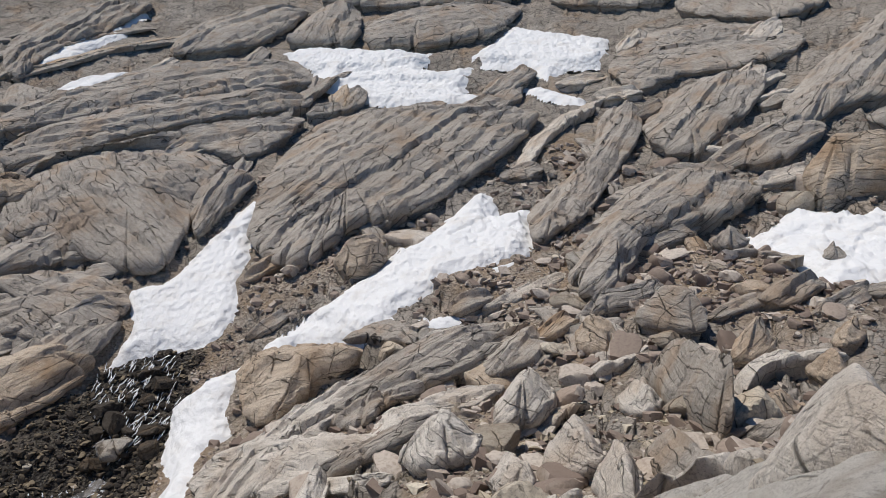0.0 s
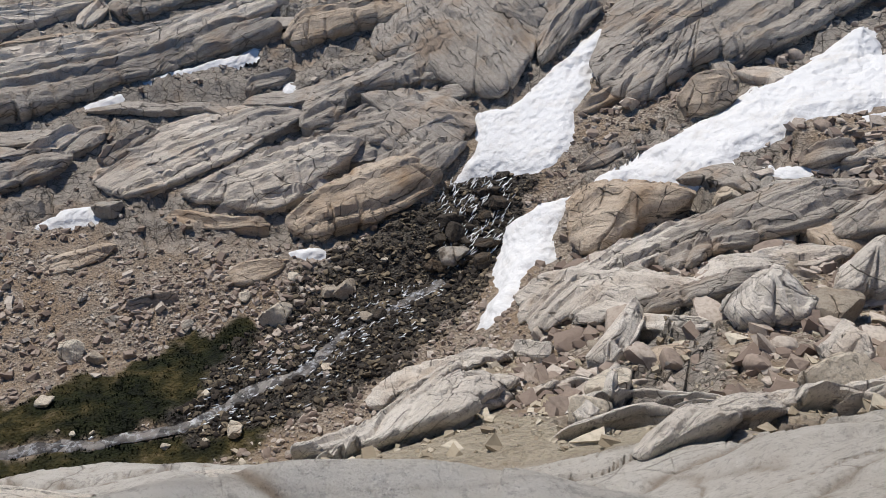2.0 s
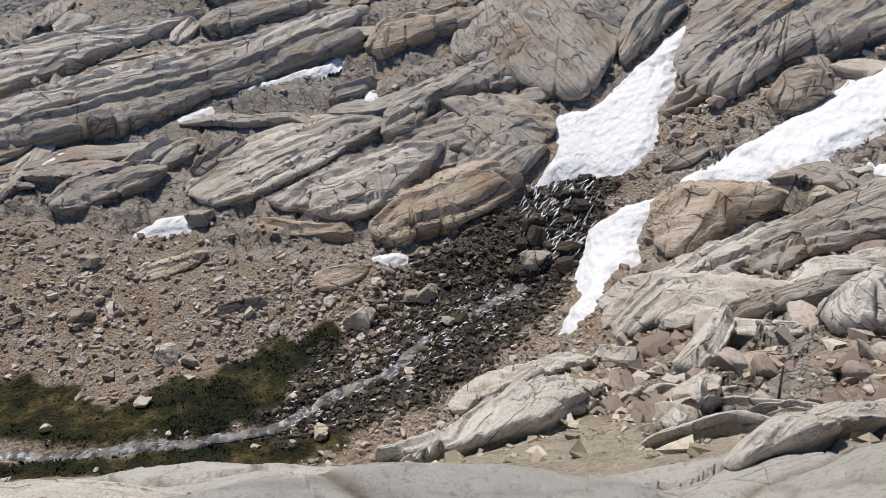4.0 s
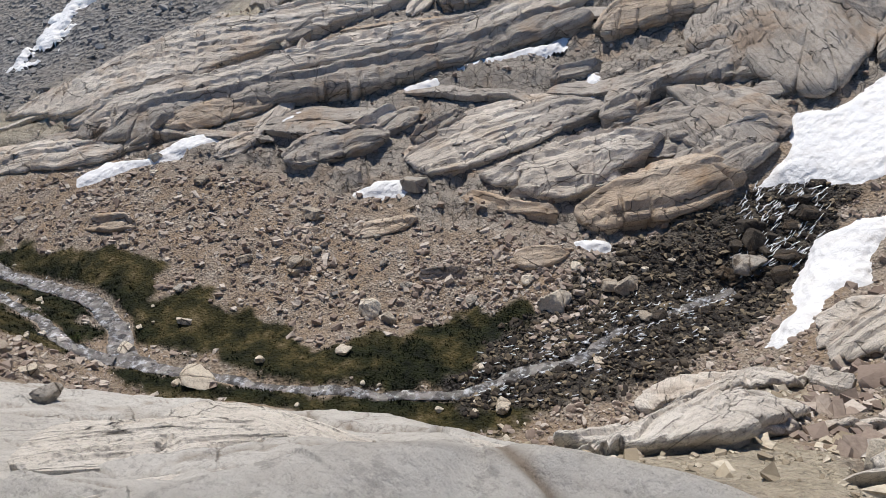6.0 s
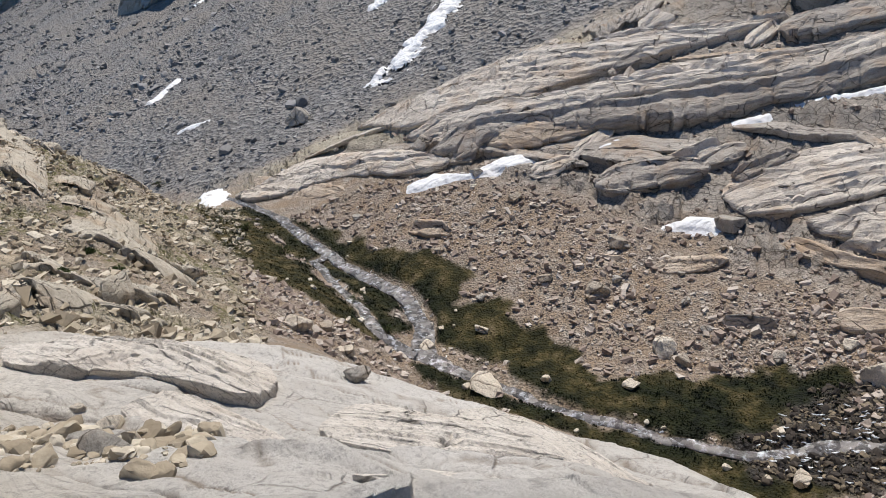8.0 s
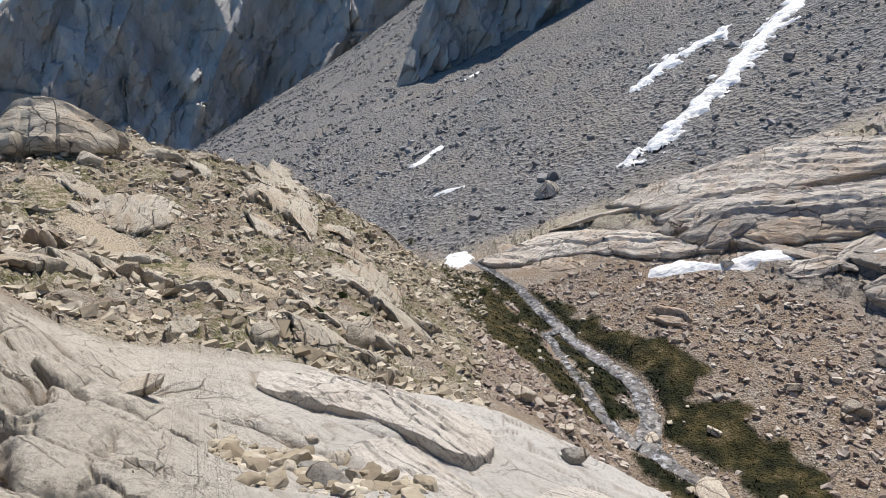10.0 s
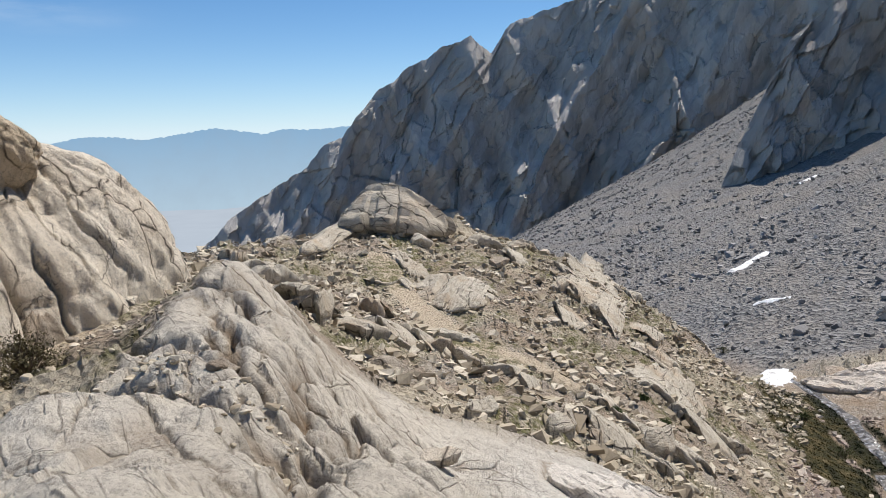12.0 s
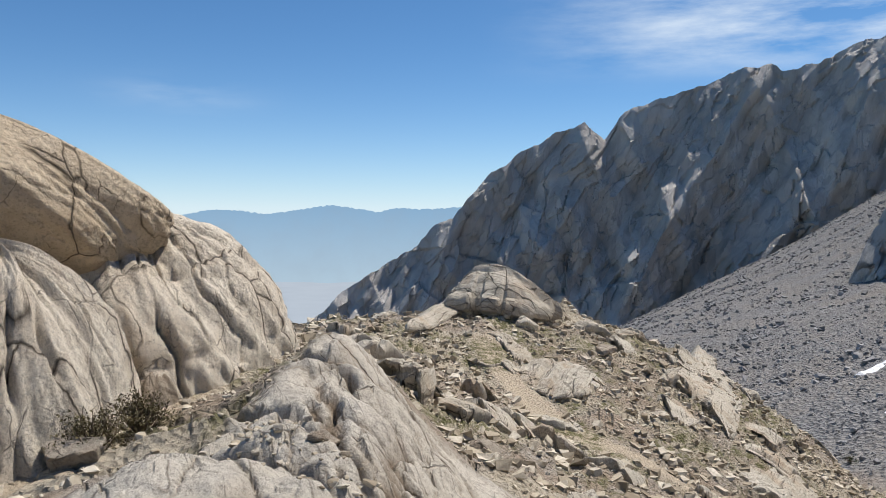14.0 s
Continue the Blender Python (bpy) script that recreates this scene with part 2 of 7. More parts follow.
def water_material():
    n = Nodes("stream_water")
    rip = n.noise(3.2, 6, 0.7)
    bed = n.ramp(n.voronoi(2.6).outputs["Color"], (0.2, (0.06, 0.055, 0.05)), (0.9, (0.26, 0.24, 0.22)))
    # white foam and silvery glints, both put into the base colour by noise
    c = n.mix(n.ramp(n.noise(2.4, 7, 0.72), (0.52, 0.0), (0.66, 0.8)), bed, (0.62, 0.64, 0.67))
    nm = n.bump(rip, 0.9, 0.12)
    return n.done(c, 0.12, nm, 0.6)


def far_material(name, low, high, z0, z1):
    """Distance seen through miles of air: a plain backdrop, its haze painted into a glowing colour that gives off the
    air's light.
    """
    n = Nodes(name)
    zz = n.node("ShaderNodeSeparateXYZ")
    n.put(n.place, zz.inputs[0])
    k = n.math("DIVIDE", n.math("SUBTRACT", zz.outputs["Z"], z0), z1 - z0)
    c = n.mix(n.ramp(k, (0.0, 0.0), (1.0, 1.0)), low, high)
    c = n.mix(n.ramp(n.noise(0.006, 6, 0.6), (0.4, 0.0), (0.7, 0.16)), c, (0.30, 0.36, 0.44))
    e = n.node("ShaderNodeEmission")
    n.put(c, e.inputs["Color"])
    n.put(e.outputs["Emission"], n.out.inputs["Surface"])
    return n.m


GROUND, SNOW, WATER = ground_material(), snow_material(), water_material()
PALE_ROCK = rock_material("pale_granite", (0.69, 0.605, 0.485), (0.78, 0.71, 0.595), (0.54, 0.455, 0.35), 0.2)
GREY_ROCK = rock_material("grey_granite", (0.403, 0.372, 0.323), (0.525, 0.488, 0.433), (0.244, 0.222, 0.195), 0.3)
TAN_ROCK = rock_material("tan_granite", (0.384, 0.324, 0.252), (0.492, 0.432, 0.354), (0.252, 0.204, 0.156), 0.5)


def cliff_material():
    n = Nodes("cliff_rock")
    c = n.mix(n.ramp(n.noise(0.012, 6, 0.6, stretch=(1, 1, 0.4)), (0.4, 0.0), (0.62, 1.0)), (0.53, 0.50, 0.465), (0.64, 0.61, 0.57))
    c = n.mix(n.ramp(n.voronoi(0.05, stretch=(1, 1, 0.45)).outputs["Color"], (0.2, 0.0), (0.9, 0.4)), c, (0.36, 0.33, 0.295))
    c = n.mix(n.ramp(n.noise(0.05, 6, 0.65, stretch=(1, 1, 0.3)), (0.5, 0.0), (0.7, 0.6)), c, (0.34, 0.31, 0.275))
    nm = n.bump(n.noise(0.08, 10, 0.74, stretch=(1, 1, 0.5)), 0.9, 6.0)
    nm = n.bump(n.voronoi(0.06, stretch=(1, 1, 0.5)).outputs["Distance"], 0.6, 5.0, nm)
    return n.done(c, 0.95, nm, 0.1)


def plant_material(name, a, b, scale=6.0):
    n = Nodes(name)
    return n.done(n.mix(n.ramp(n.noise(scale, 3), (0.35, 0.0), (0.65, 1.0)), a, b), 0.8, None, 0.2)


def foam_material():
    n = Nodes("white_water")
    c = n.mix(n.ramp(n.noise(6, 5, 0.7), (0.4, 0.0), (0.6, 1.0)), (0.35, 0.37, 0.40), (0.85, 0.87, 0.9))
    return n.done(c, 0.3, n.bump(n.noise(9, 4), 0.8, 0.06), 0.5)


GREY_SHEET = sheet_material("grey_sheets", (0.40, 0.36, 0.315), (0.53, 0.485, 0.43), (0.23, 0.20, 0.17), 0.4)
PALE_SHEET = sheet_material("pale_sheets", (0.63, 0.56, 0.48), (0.74, 0.685, 0.61), (0.42, 0.36, 0.295), 0.4)
TAN_SHEET = sheet_material("tan_sheets", (0.52, 0.41, 0.305), (0.62, 0.53, 0.43), (0.33, 0.25, 0.18), 0.6)
WHITE_SHEET = sheet_material("white_shelf_granite", (0.66, 0.60, 0.53), (0.76, 0.715, 0.65), (0.47, 0.415, 0.35), 0.3, 0.65)
NEAR_SHEET = sheet_material("near_pale_granite", (0.68, 0.625, 0.55), (0.78, 0.735, 0.665), (0.52, 0.465, 0.395), 0.2, 0.55)
STAINED_SHEET = sheet_material("stained_pale_granite", (0.56, 0.475, 0.38), (0.68, 0.61, 0.52), (0.38, 0.31, 0.235), 0.4, 0.8)
HILL_SHEET = sheet_material("hill_granite", (0.48, 0.43, 0.345), (0.59, 0.54, 0.45), (0.33, 0.285, 0.22), 0.4, 0.8)
TAN_CAP = rock_material("capstone_granite", (0.62, 0.505, 0.36), (0.71, 0.61, 0.47), (0.44, 0.34, 0.22), 0.5)
CLIFF, FOAM = cliff_material(), foam_material()
WET_ROCK = rock_material("wet_stone", (0.045, 0.038, 0.033), (0.09, 0.076, 0.06), (0.022, 0.02, 0.018), 0.2)
BLADES = plant_material("meadow_blades", (0.005, 0.009, 0.002), (0.020, 0.024, 0.006), 0.7)
DRY_BLADES = plant_material("dry_meadow_blades", (0.016, 0.018, 0.005), (0.075, 0.060, 0.020), 0.7)
DRY_TWIG = plant_material("dry_twigs", (0.09, 0.065, 0.045), (0.17, 0.13, 0.09))
DRY_LEAF = plant_material("dry_shrub_leaves", (0.10, 0.085, 0.045), (0.17, 0.14, 0.075))
WILLOW = plant_material("willow_leaves", (0.03, 0.05, 0.014), (0.08, 0.10, 0.03))

# == terrain ==
def smooth(a, b, x):
    t = np.clip((x - a) / (b - a), 0.0, 1.0)
    return t * t * (3 - 2 * t)


PERM = np.random.RandomState(7).permutation(4096)


def hash2(i, j, k=0):
    return PERM[(PERM[(PERM[i & 4095] + j) & 4095] + k) & 4095]


def perlin(x, y, k=0):
    """Gradient noise of two coordinates, about -0.7 to 0.7."""
    i, j = np.floor(x).astype(np.int64), np.floor(y).astype(np.int64)
    u, v = x - i, y - j
    su, sv = u * u * u * (u * (u * 6 - 15) + 10), v * v * v * (v * (v * 6 - 15) + 10)

    def corner(di, dj):
        a = hash2(i + di, j + dj, k) * (2 * math.pi / 4096)
        return np.cos(a) * (u - di) + np.sin(a) * (v - dj)

    top = corner(0, 0) * (1 - su) + corner(1, 0) * su
    low = corner(0, 1) * (1 - su) + corner(1, 1) * su
    return top * (1 - sv) + low * sv


def fbm(x, y, octaves=4, k=0, gain=0.5):
    total, amp = 0.0, 1.0
    for o in range(octaves):
        total = total + amp * perlin(x * 2 ** o + 17.3 * o, y * 2 ** o - 9.1 * o, k + o)
        amp *= gain
    return total


def ridged(x, y, octaves=4, k=0):
    total, amp = 0.0, 1.0
    for o in range(octaves):
        total = total + amp * (1 - 2.2 * np.abs(perlin(x * 2 ** o + 5.7 * o, y * 2 ** o + 3.1 * o, k + o)))
        amp *= 0.5
    return total


def cells(x, y, k=0):
    """Distance to the nearest and the next of scattered points, and a random number for the nearest."""
    i, j = np.floor(x).astype(np.int64), np.floor(y).astype(np.int64)
    f1, f2, own = np.full(x.shape, 9.0), np.full(x.shape, 9.0), np.zeros(x.shape)
    for di in (-1, 0, 1):
        for dj in (-1, 0, 1):
            h = hash2(i + di, j + dj, k)
            g = hash2(i + di, j + dj, k + 31)
            d = np.hypot(i + di + h / 4096 - x, j + dj + g / 4096 - y)
            near = d < f1
            f2 = np.where(near, f1, np.minimum(f2, d))
            own = np.where(near, hash2(i + di, j + dj, k + 77) / 4096, own)
            f1 = np.where(near, d, f1)
    return f1, f2, own


def facets(x, y, k=0):
    """Broken faces: within each cell of scattered points a plane of its own tilt."""
    i, j = np.floor(x).astype(np.int64), np.floor(y).astype(np.int64)
    best, tilt = np.full(x.shape, 9.0), np.zeros(x.shape)
    for di in (-1, 0, 1):
        for dj in (-1, 0, 1):
            dx = x - (i + di + hash2(i + di, j + dj, k) / 4096)
            dy = y - (j + dj + hash2(i + di, j + dj, k + 31) / 4096)
            d = dx * dx + dy * dy
            a, b = hash2(i + di, j + dj, k + 57) / 2048 - 1, hash2(i + di, j + dj, k + 83) / 2048 - 1
            near = d < best
            tilt = np.where(near, a * dx + 0.6 * b * dy, tilt)
            best = np.where(near, d, best)
    return tilt


# The land as lines that run round the standpoint: bearing (degrees, leftwards from +y), distance (m), slope of sight (degrees).
LINES = {
    "shelf": ((-40, 4.5, -22), (-31, 4.5, -25), (-20, 4.5, -33), (-10, 4.5, -38), (0, 4.5, -44), (40, 6, -45), (75, 7, -39), (100, 7.5, -32), (120, 6.5, -25), (140, 5, -22), (160, 4, -24)),
    "brow": ((-40, 7, -15), (-31, 7.2, -18.5), (-23, 7.5, -24.2), (-10, 8, -29.6), (-5.8, 8.2, -31.4), (0, 8.6, -33.8), (8, 9, -37.8), (12.8, 9.3, -40), (20, 9.5, -41), (39.6, 11, -39.3), (55, 13.5, -37.3), (73.5, 17, -32.4), (82, 18, -29.4),
             (90, 19, -26.6), (101, 19.5, -23.4), (110, 18.5, -20.6), (117.6, 17, -17.0), (122, 16.5, -12.5), (126.7, 16, -8.4), (132, 14.5, -10.5), (138, 12, -13.3), (146, 9, -16.5), (160, 8, -18)),
    "drop": ((-40, 14, -19), (-31, 15, -21), (-20, 16, -27.5), (-10, 17, -31), (2, 18, -33), (12, 22, -33), (21.7, 34, -32), (32, 28, -39.3), (43, 28, -40.0), (55, 31, -37.5), (73.5, 36, -33.8),
             (82, 34, -28.5), (88, 30, -27.2), (101, 23, -22.6), (110, 23, -19.9), (118, 23, -16.5), (124, 23, -12), (128, 24, -9.2), (135, 20, -9.8), (142, 16, -12.2), (150, 12, -15.2), (160, 11, -15)),
    "mid": ((-40, 26, -19), (-20, 30, -20), (2, 36, -21.5), (14, 40, -24), (23.9, 43, -26.3), (36, 40, -29.0), (43, 39, -31.0), (55, 41, -30.2), (66, 41.5, -30.3), (72.9, 44, -29.2), (78.2, 57, -23.8),
            (84, 62, -21.2), (89, 48, -21.7), (96, 38, -20.0), (107, 36, -16.4), (112.4, 40, -14.3), (116, 46, -11.2), (124, 40, -9.6), (130, 36, -9.6), (140, 30, -9.0), (160, 24, -9)),
    "foot": ((-40, 44, -10), (-26, 50, -7.9), (-3, 58, -7.6), (5, 59, -8.4), (13.5, 60, -8.9), (18, 56, -12.2), (23, 53.5, -15.0), (30, 49, -20.5), (36.8, 47.5, -22.4), (52, 55, -20.2), (67.3, 66, -16.5),
             (78, 78, -15.8), (84, 84, -17.0), (87.6, 86, -16.8), (90.5, 68, -17.2), (94.2, 70, -13.6), (102.5, 68, -8.9), (109, 68, -6.8), (115.4, 72, -3.7), (119.2, 66, -6.0), (124, 58, -7.3), (130, 54, -7.2), (140, 50, -9), (160, 44, -10)),
    "crest": ((-40, 80, 6), (-25.6, 84, 5.6), (-9.7, 88, 3.5), (6, 86, 1.1), (18, 98, 2.2), (29.5, 112, 2.9), (45, 104, -2.6), (57.4, 90, -6.6), (71.1, 82, -11.3), (81.6, 88, -14.7),
              (87.6, 96, -16.0), (94, 92, -19), (103, 92, -17), (115, 96, -14), (124, 90, -16), (140, 90, -18), (160, 80, -18)),
    "back": ((-40, 150, 14), (0, 150, 11), (29.5, 160, 9.5), (45, 130, -1.4), (57.4, 108, -6.4), (71.1, 100, -11.6), (81.6, 104, -13.8), (90, 112, -14.4), (97, 120, -16), (106, 130, -17), (115, 140, -19), (130, 150, -22), (160, 150, -22)),
    "top": ((-40, 260, 20), (0, 260, 18), (30, 280, 17), (50, 290, 12.5), (60, 300, 9.0), (72.1, 300, 4.1), (86.4, 300, -3.4), (92, 310, -5.1), (105.8, 320, -8.4), (115, 330, -12), (130, 330, -16), (160, 330, -18)),
    "far": ((-40, 620, 16), (0, 620, 17), (40, 620, 16), (60, 640, 12), (72, 650, 8), (84, 660, 4.5), (89, 660, 3.0), (93, 660, 0.0), (97.4, 660, -2.6), (107.6, 640, -8.2), (113, 640, -11), (130, 640, -15), (160, 640, -18)),
}
BEARINGS = np.arange(-180, 180.01, 0.5)
LOGS = np.linspace(0.0, math.log(6000), 900)


def line(name, az):
    """Distance and height of a line of the land at a bearing."""
    a, r, e = np.array(LINES[name]).T
    z = EYE + r * np.tan(np.radians(e))
    a, r, z = np.r_[a, a[0] + 360], np.r_[r, r[0]], np.r_[z, z[0]]
    az = np.where(az < -40, az + 360, az)
    return np.interp(az, a, r), np.interp(az, a, z)


def blur(v, width, axis):
    n = int(3 * width) + 1
    w = np.exp(-0.5 * (np.arange(-n, n + 1) / width) ** 2)
    w /= w.sum()
    pad = [(0, 0), (0, 0)]
    pad[axis] = (n, n)
    p = np.pad(v, pad, mode="wrap" if axis == 0 else "edge")
    return np.apply_along_axis(lambda q: np.convolve(q, w, "valid"), axis, p)


def land_table():
    rs, zs = [np.full(BEARINGS.shape, 1.0), np.full(BEARINGS.shape, 2.0)], [np.full(BEARINGS.shape, 0.0), np.full(BEARINGS.shape, -0.1)]
    for name in LINES:
        r, z = line(name, BEARINGS)
        rs.append(r), zs.append(z)
    for r, z in ((1300, -330), (2300, -420), (6000, -520)):
        rs.append(np.full(BEARINGS.shape, float(r))), zs.append(np.full(BEARINGS.shape, float(z)))
    rs, zs, dist = np.array(rs), np.array(zs), np.exp(LOGS)
    table = np.array([np.interp(dist, rs[:, n], zs[:, n]) for n in range(len(BEARINGS))])
    return blur(blur(table, 2.2, 0), 1.8, 1)


LAND = land_table()


def bearing(x, y):
    return np.degrees(np.arctan2(-x, y))


def land(x, y):
    """Height of the bare form of the land."""
    a = (bearing(x, y) + 180) / 0.5
    b = np.log(np.maximum(np.hypot(x, y), 1.0)) / (LOGS[1] - LOGS[0])
    i, j = np.clip(a.astype(int), 0, len(BEARINGS) - 2), np.clip(b.astype(int), 0, len(LOGS) - 2)
    u, v = a - i, b - j
    return (LAND[i, j] * (1 - u) + LAND[i + 1, j] * u) * (1 - v) + (LAND[i, j + 1] * (1 - u) + LAND[i + 1, j + 1] * u) * v


def stroke(x, y, way):
    """How far inside (+) a band along a way of (bearing, distance, half width) a point lies, in metres."""
    a, r, w = np.array(way, float).T
    px, py = -r * np.sin(np.radians(a)), r * np.cos(np.radians(a))
    best = np.full(np.shape(x), -99.0)
    for n in range(len(a) - 1):
        dx, dy = px[n + 1] - px[n], py[n + 1] - py[n]
        t = np.clip(((x - px[n]) * dx + (y - py[n]) * dy) / (dx * dx + dy * dy + 1e-9), 0, 1)
        d = np.hypot(x - px[n] - t * dx, y - py[n] - t * dy)
        best = np.maximum(best, w[n] + t * (w[n + 1] - w[n]) - d)
    return best


def spot(az, el):
    """Where a sight of this bearing and slope meets the land."""
    dist = np.exp(LOGS)
    k = (az + 180) / 0.5
    i = int(k)
    z = LAND[i] * (1 - k + i) + LAND[i + 1] * (k - i)
    rise = np.degrees(np.arctan2(z - EYE, dist)) - el
    rise[dist < 5.0] = -9.0
    hit = int(np.argmax(rise >= 0)) if (rise >= 0).any() else int(np.argmax(np.where(dist < 200, rise, -99)))
    f = 0.0 if rise[hit] < 0 or hit == 0 else rise[hit] / max(rise[hit] - rise[hit - 1], 1e-6)
    r = dist[hit] - f * (dist[hit] - dist[hit - 1])
    return -r * math.sin(radians(az)), r * math.cos(radians(az))


def inside(x, y, edge):
    """How far inside (+) or outside (-) a closed outline a point lies, in metres."""
    best, odd = np.full(np.shape(x), 1e9), np.zeros(np.shape(x), bool)
    for (x0, y0), (x1, y1) in zip(edge, np.roll(edge, -1, 0)):
        dx, dy = x1 - x0, y1 - y0
        t = np.clip(((x - x0) * dx + (y - y0) * dy) / (dx * dx + dy * dy + 1e-9), 0, 1)
        best = np.minimum(best, np.hypot(x - x0 - t * dx, y - y0 - t * dy))
        odd ^= ((y0 > y) != (y1 > y)) & (x < x0 + (y - y0) * dx / (dy if abs(dy) > 1e-9 else 1e-9))
    return np.where(odd, best, -best)


STREAM = ((24.5, 42, 0.4), (28, 39.8, 0.5), (30.5, 38.1, 0.3), (32.8, 37.3, 0.4), (36.3, 34.7, 0.45), (40.8, 34.3, 0.5), (45.6, 32.8, 0.38), (53.2, 33.2, 0.38), (56.6, 34.3, 0.42), (62.5, 35.5, 0.45), (66.3, 37.6, 0.55), (71.0, 40.3, 0.65), (73.5, 42.6, 0.9),
          (73.0, 46.4, 0.8), (74.5, 51.3, 0.75), (77.3, 55.9, 0.7), (79.4, 59.7, 0.55), (81.6, 64.7, 0.6), (83.4, 72.1, 0.55), (85.6, 79.3, 0.5), (87.3, 86, 0.45))
SIDE_CHANNEL = ((74.0, 42.1, 0.6), (76.9, 43.8, 0.5), (78.3, 48.2, 0.45), (80.0, 52.9, 0.4), (81.3, 59.5, 0.4), (80.2, 61.5, 0.35))
WET_BED = ((19.8, 48.5, 2.4), (22.6, 45.4, 3.8), (27.1, 42.0, 5.0), (32.9, 37.6, 4.8), (38.9, 34.6, 3.6), (44, 33, 1.8))
TURF = (((62.4, 36.8, 0.8), (56.6, 36.5, 2.2), (50.4, 36.2, 3.0), (45.0, 37.4, 3.0), (41.3, 39.1, 1.4)),
        ((61.5, 33.8, 1.2), (55.1, 31.7, 2.0), (48.3, 30.9, 2.1), (40.2, 31.8, 1.3)),
        ((72.6, 46.7, 1.6), (68.8, 44.6, 2.6), (64.7, 41.3, 2.2), (60.9, 38.5, 1.6)),
        ((85.6, 76, 1.4), (83.0, 67.8, 2.0), (80.8, 62.0, 2.4), (76.9, 55.9, 3.0), (72.6, 50.4, 3.0)),
        ((88.0, 74, 2.0), (86.2, 62, 2.7), (83.6, 53, 2.6), (80.6, 47, 1.9), (78.3, 43.4, 1.2)),
        ((78.6, 55.5, 0.8), (77.2, 51, 1.0), (75.5, 45.5, 0.9)), ((83.4, 68.5, 0.7), (82.2, 63.0, 0.6)), ((73.4, 39.9, 0.8), (68.8, 36.9, 1.1), (65.0, 35.0, 0.7)))
TRAIL = ((116.5, 52, 0.85), (115.2, 46.7, 0.85), (114.3, 43.9, 0.85), (112.4, 40.8, 1.02), (111.7, 38.5, 1.02), (110.2, 37.0, 1.27), (107.1, 35.9, 1.19), (105.0, 36.1, 1.02), (102, 35.5, 0.68))
NEAR_TRAIL = ((153, 12.6, 0.8), (147.2, 12.3, 0.7), (144.5, 13.0, 0.4), (139, 15.5, 0.4), (134, 19, 0.4))
# cracks of the near whaleback: ways of (bearing, distance), and their depth
WHALEBACK_CRACKS = (
    (((129.5, 14.4), (123.8, 12.1), (120.9, 11.6), (119.0, 10.9), (116.8, 9.6), (113.5, 8.7), (108, 7.6)), 0.42), (((126.4, 8.6), (124.2, 7.6), (122.7, 6.8), (121.6, 5.6), (118, 4.6)), 0.34),
    (((134.5, 12.4), (131.9, 11.4), (128.7, 10.0), (124.6, 9.0), (119.5, 7.4)), 0.38), (((139.5, 10.8), (137.0, 10.2), (132.9, 9.2), (129.9, 8.6), (128.0, 7.5), (125.4, 6.7), (122.6, 5.8)), 0.26),
    (((123.5, 14.6), (117.5, 12.6), (112, 11.4), (106, 10.6), (100, 9.9)), 0.22), (((129.5, 11.4), (126.2, 10.6), (123, 10.2), (118.5, 8.9), (115, 7.2)), 0.24), (((131, 14.6), (127, 13.8), (121, 13.6), (116, 13.4)), 0.16),
    (((121.6, 11.9), (122.9, 10.2), (124.0, 8.9)), 0.26), (((117.2, 10.2), (118.6, 9.1), (120.4, 7.8)), 0.24), (((128.2, 12.6), (127.6, 11.0), (127.5, 9.9)), 0.2))
UPPER_BACK = ((126.8, 15.4, 1.1), (124.5, 12, 2.0), (119.5, 9.0, 1.9), (112, 7.6, 1.6), (100, 8, 1.5))
LOWER_BACK = ((139, 8.2, 0.9), (132, 6.8, 1.3), (122, 4.9, 1.4), (112, 4, 1.2))
SHELF_STEPS = (
    (((104, 13.2), (101.0, 12.9), (94.9, 12.0), (89.4, 12.4), (87.1, 10.3), (84.0, 8.9)), 0.10), (((105, 8.9), (103.2, 8.7), (98.7, 9.3), (95.4, 7.9), (91.7, 6.8), (86.5, 5.4)), 0.06),
    (((92, 15.2), (86, 14.6), (81, 14.9), (76, 13.6)), 0.08), (((86, 8.4), (80.9, 6.6), (74.3, 7.9), (66.3, 7.9), (58, 8.4)), 0.10), (((72.5, 13.2), (66, 11.4), (59.8, 10.2), (54.1, 10.6), (47, 8.6)), 0.10),
    (((60, 7.4), (52, 7.0), (44, 6.6)), 0.1), (((40, 9.2), (32, 8.2), (24, 8.0)), 0.12), (((20, 8.4), (12, 7.6), (4, 7.2), (-4, 6.8)), 0.1))


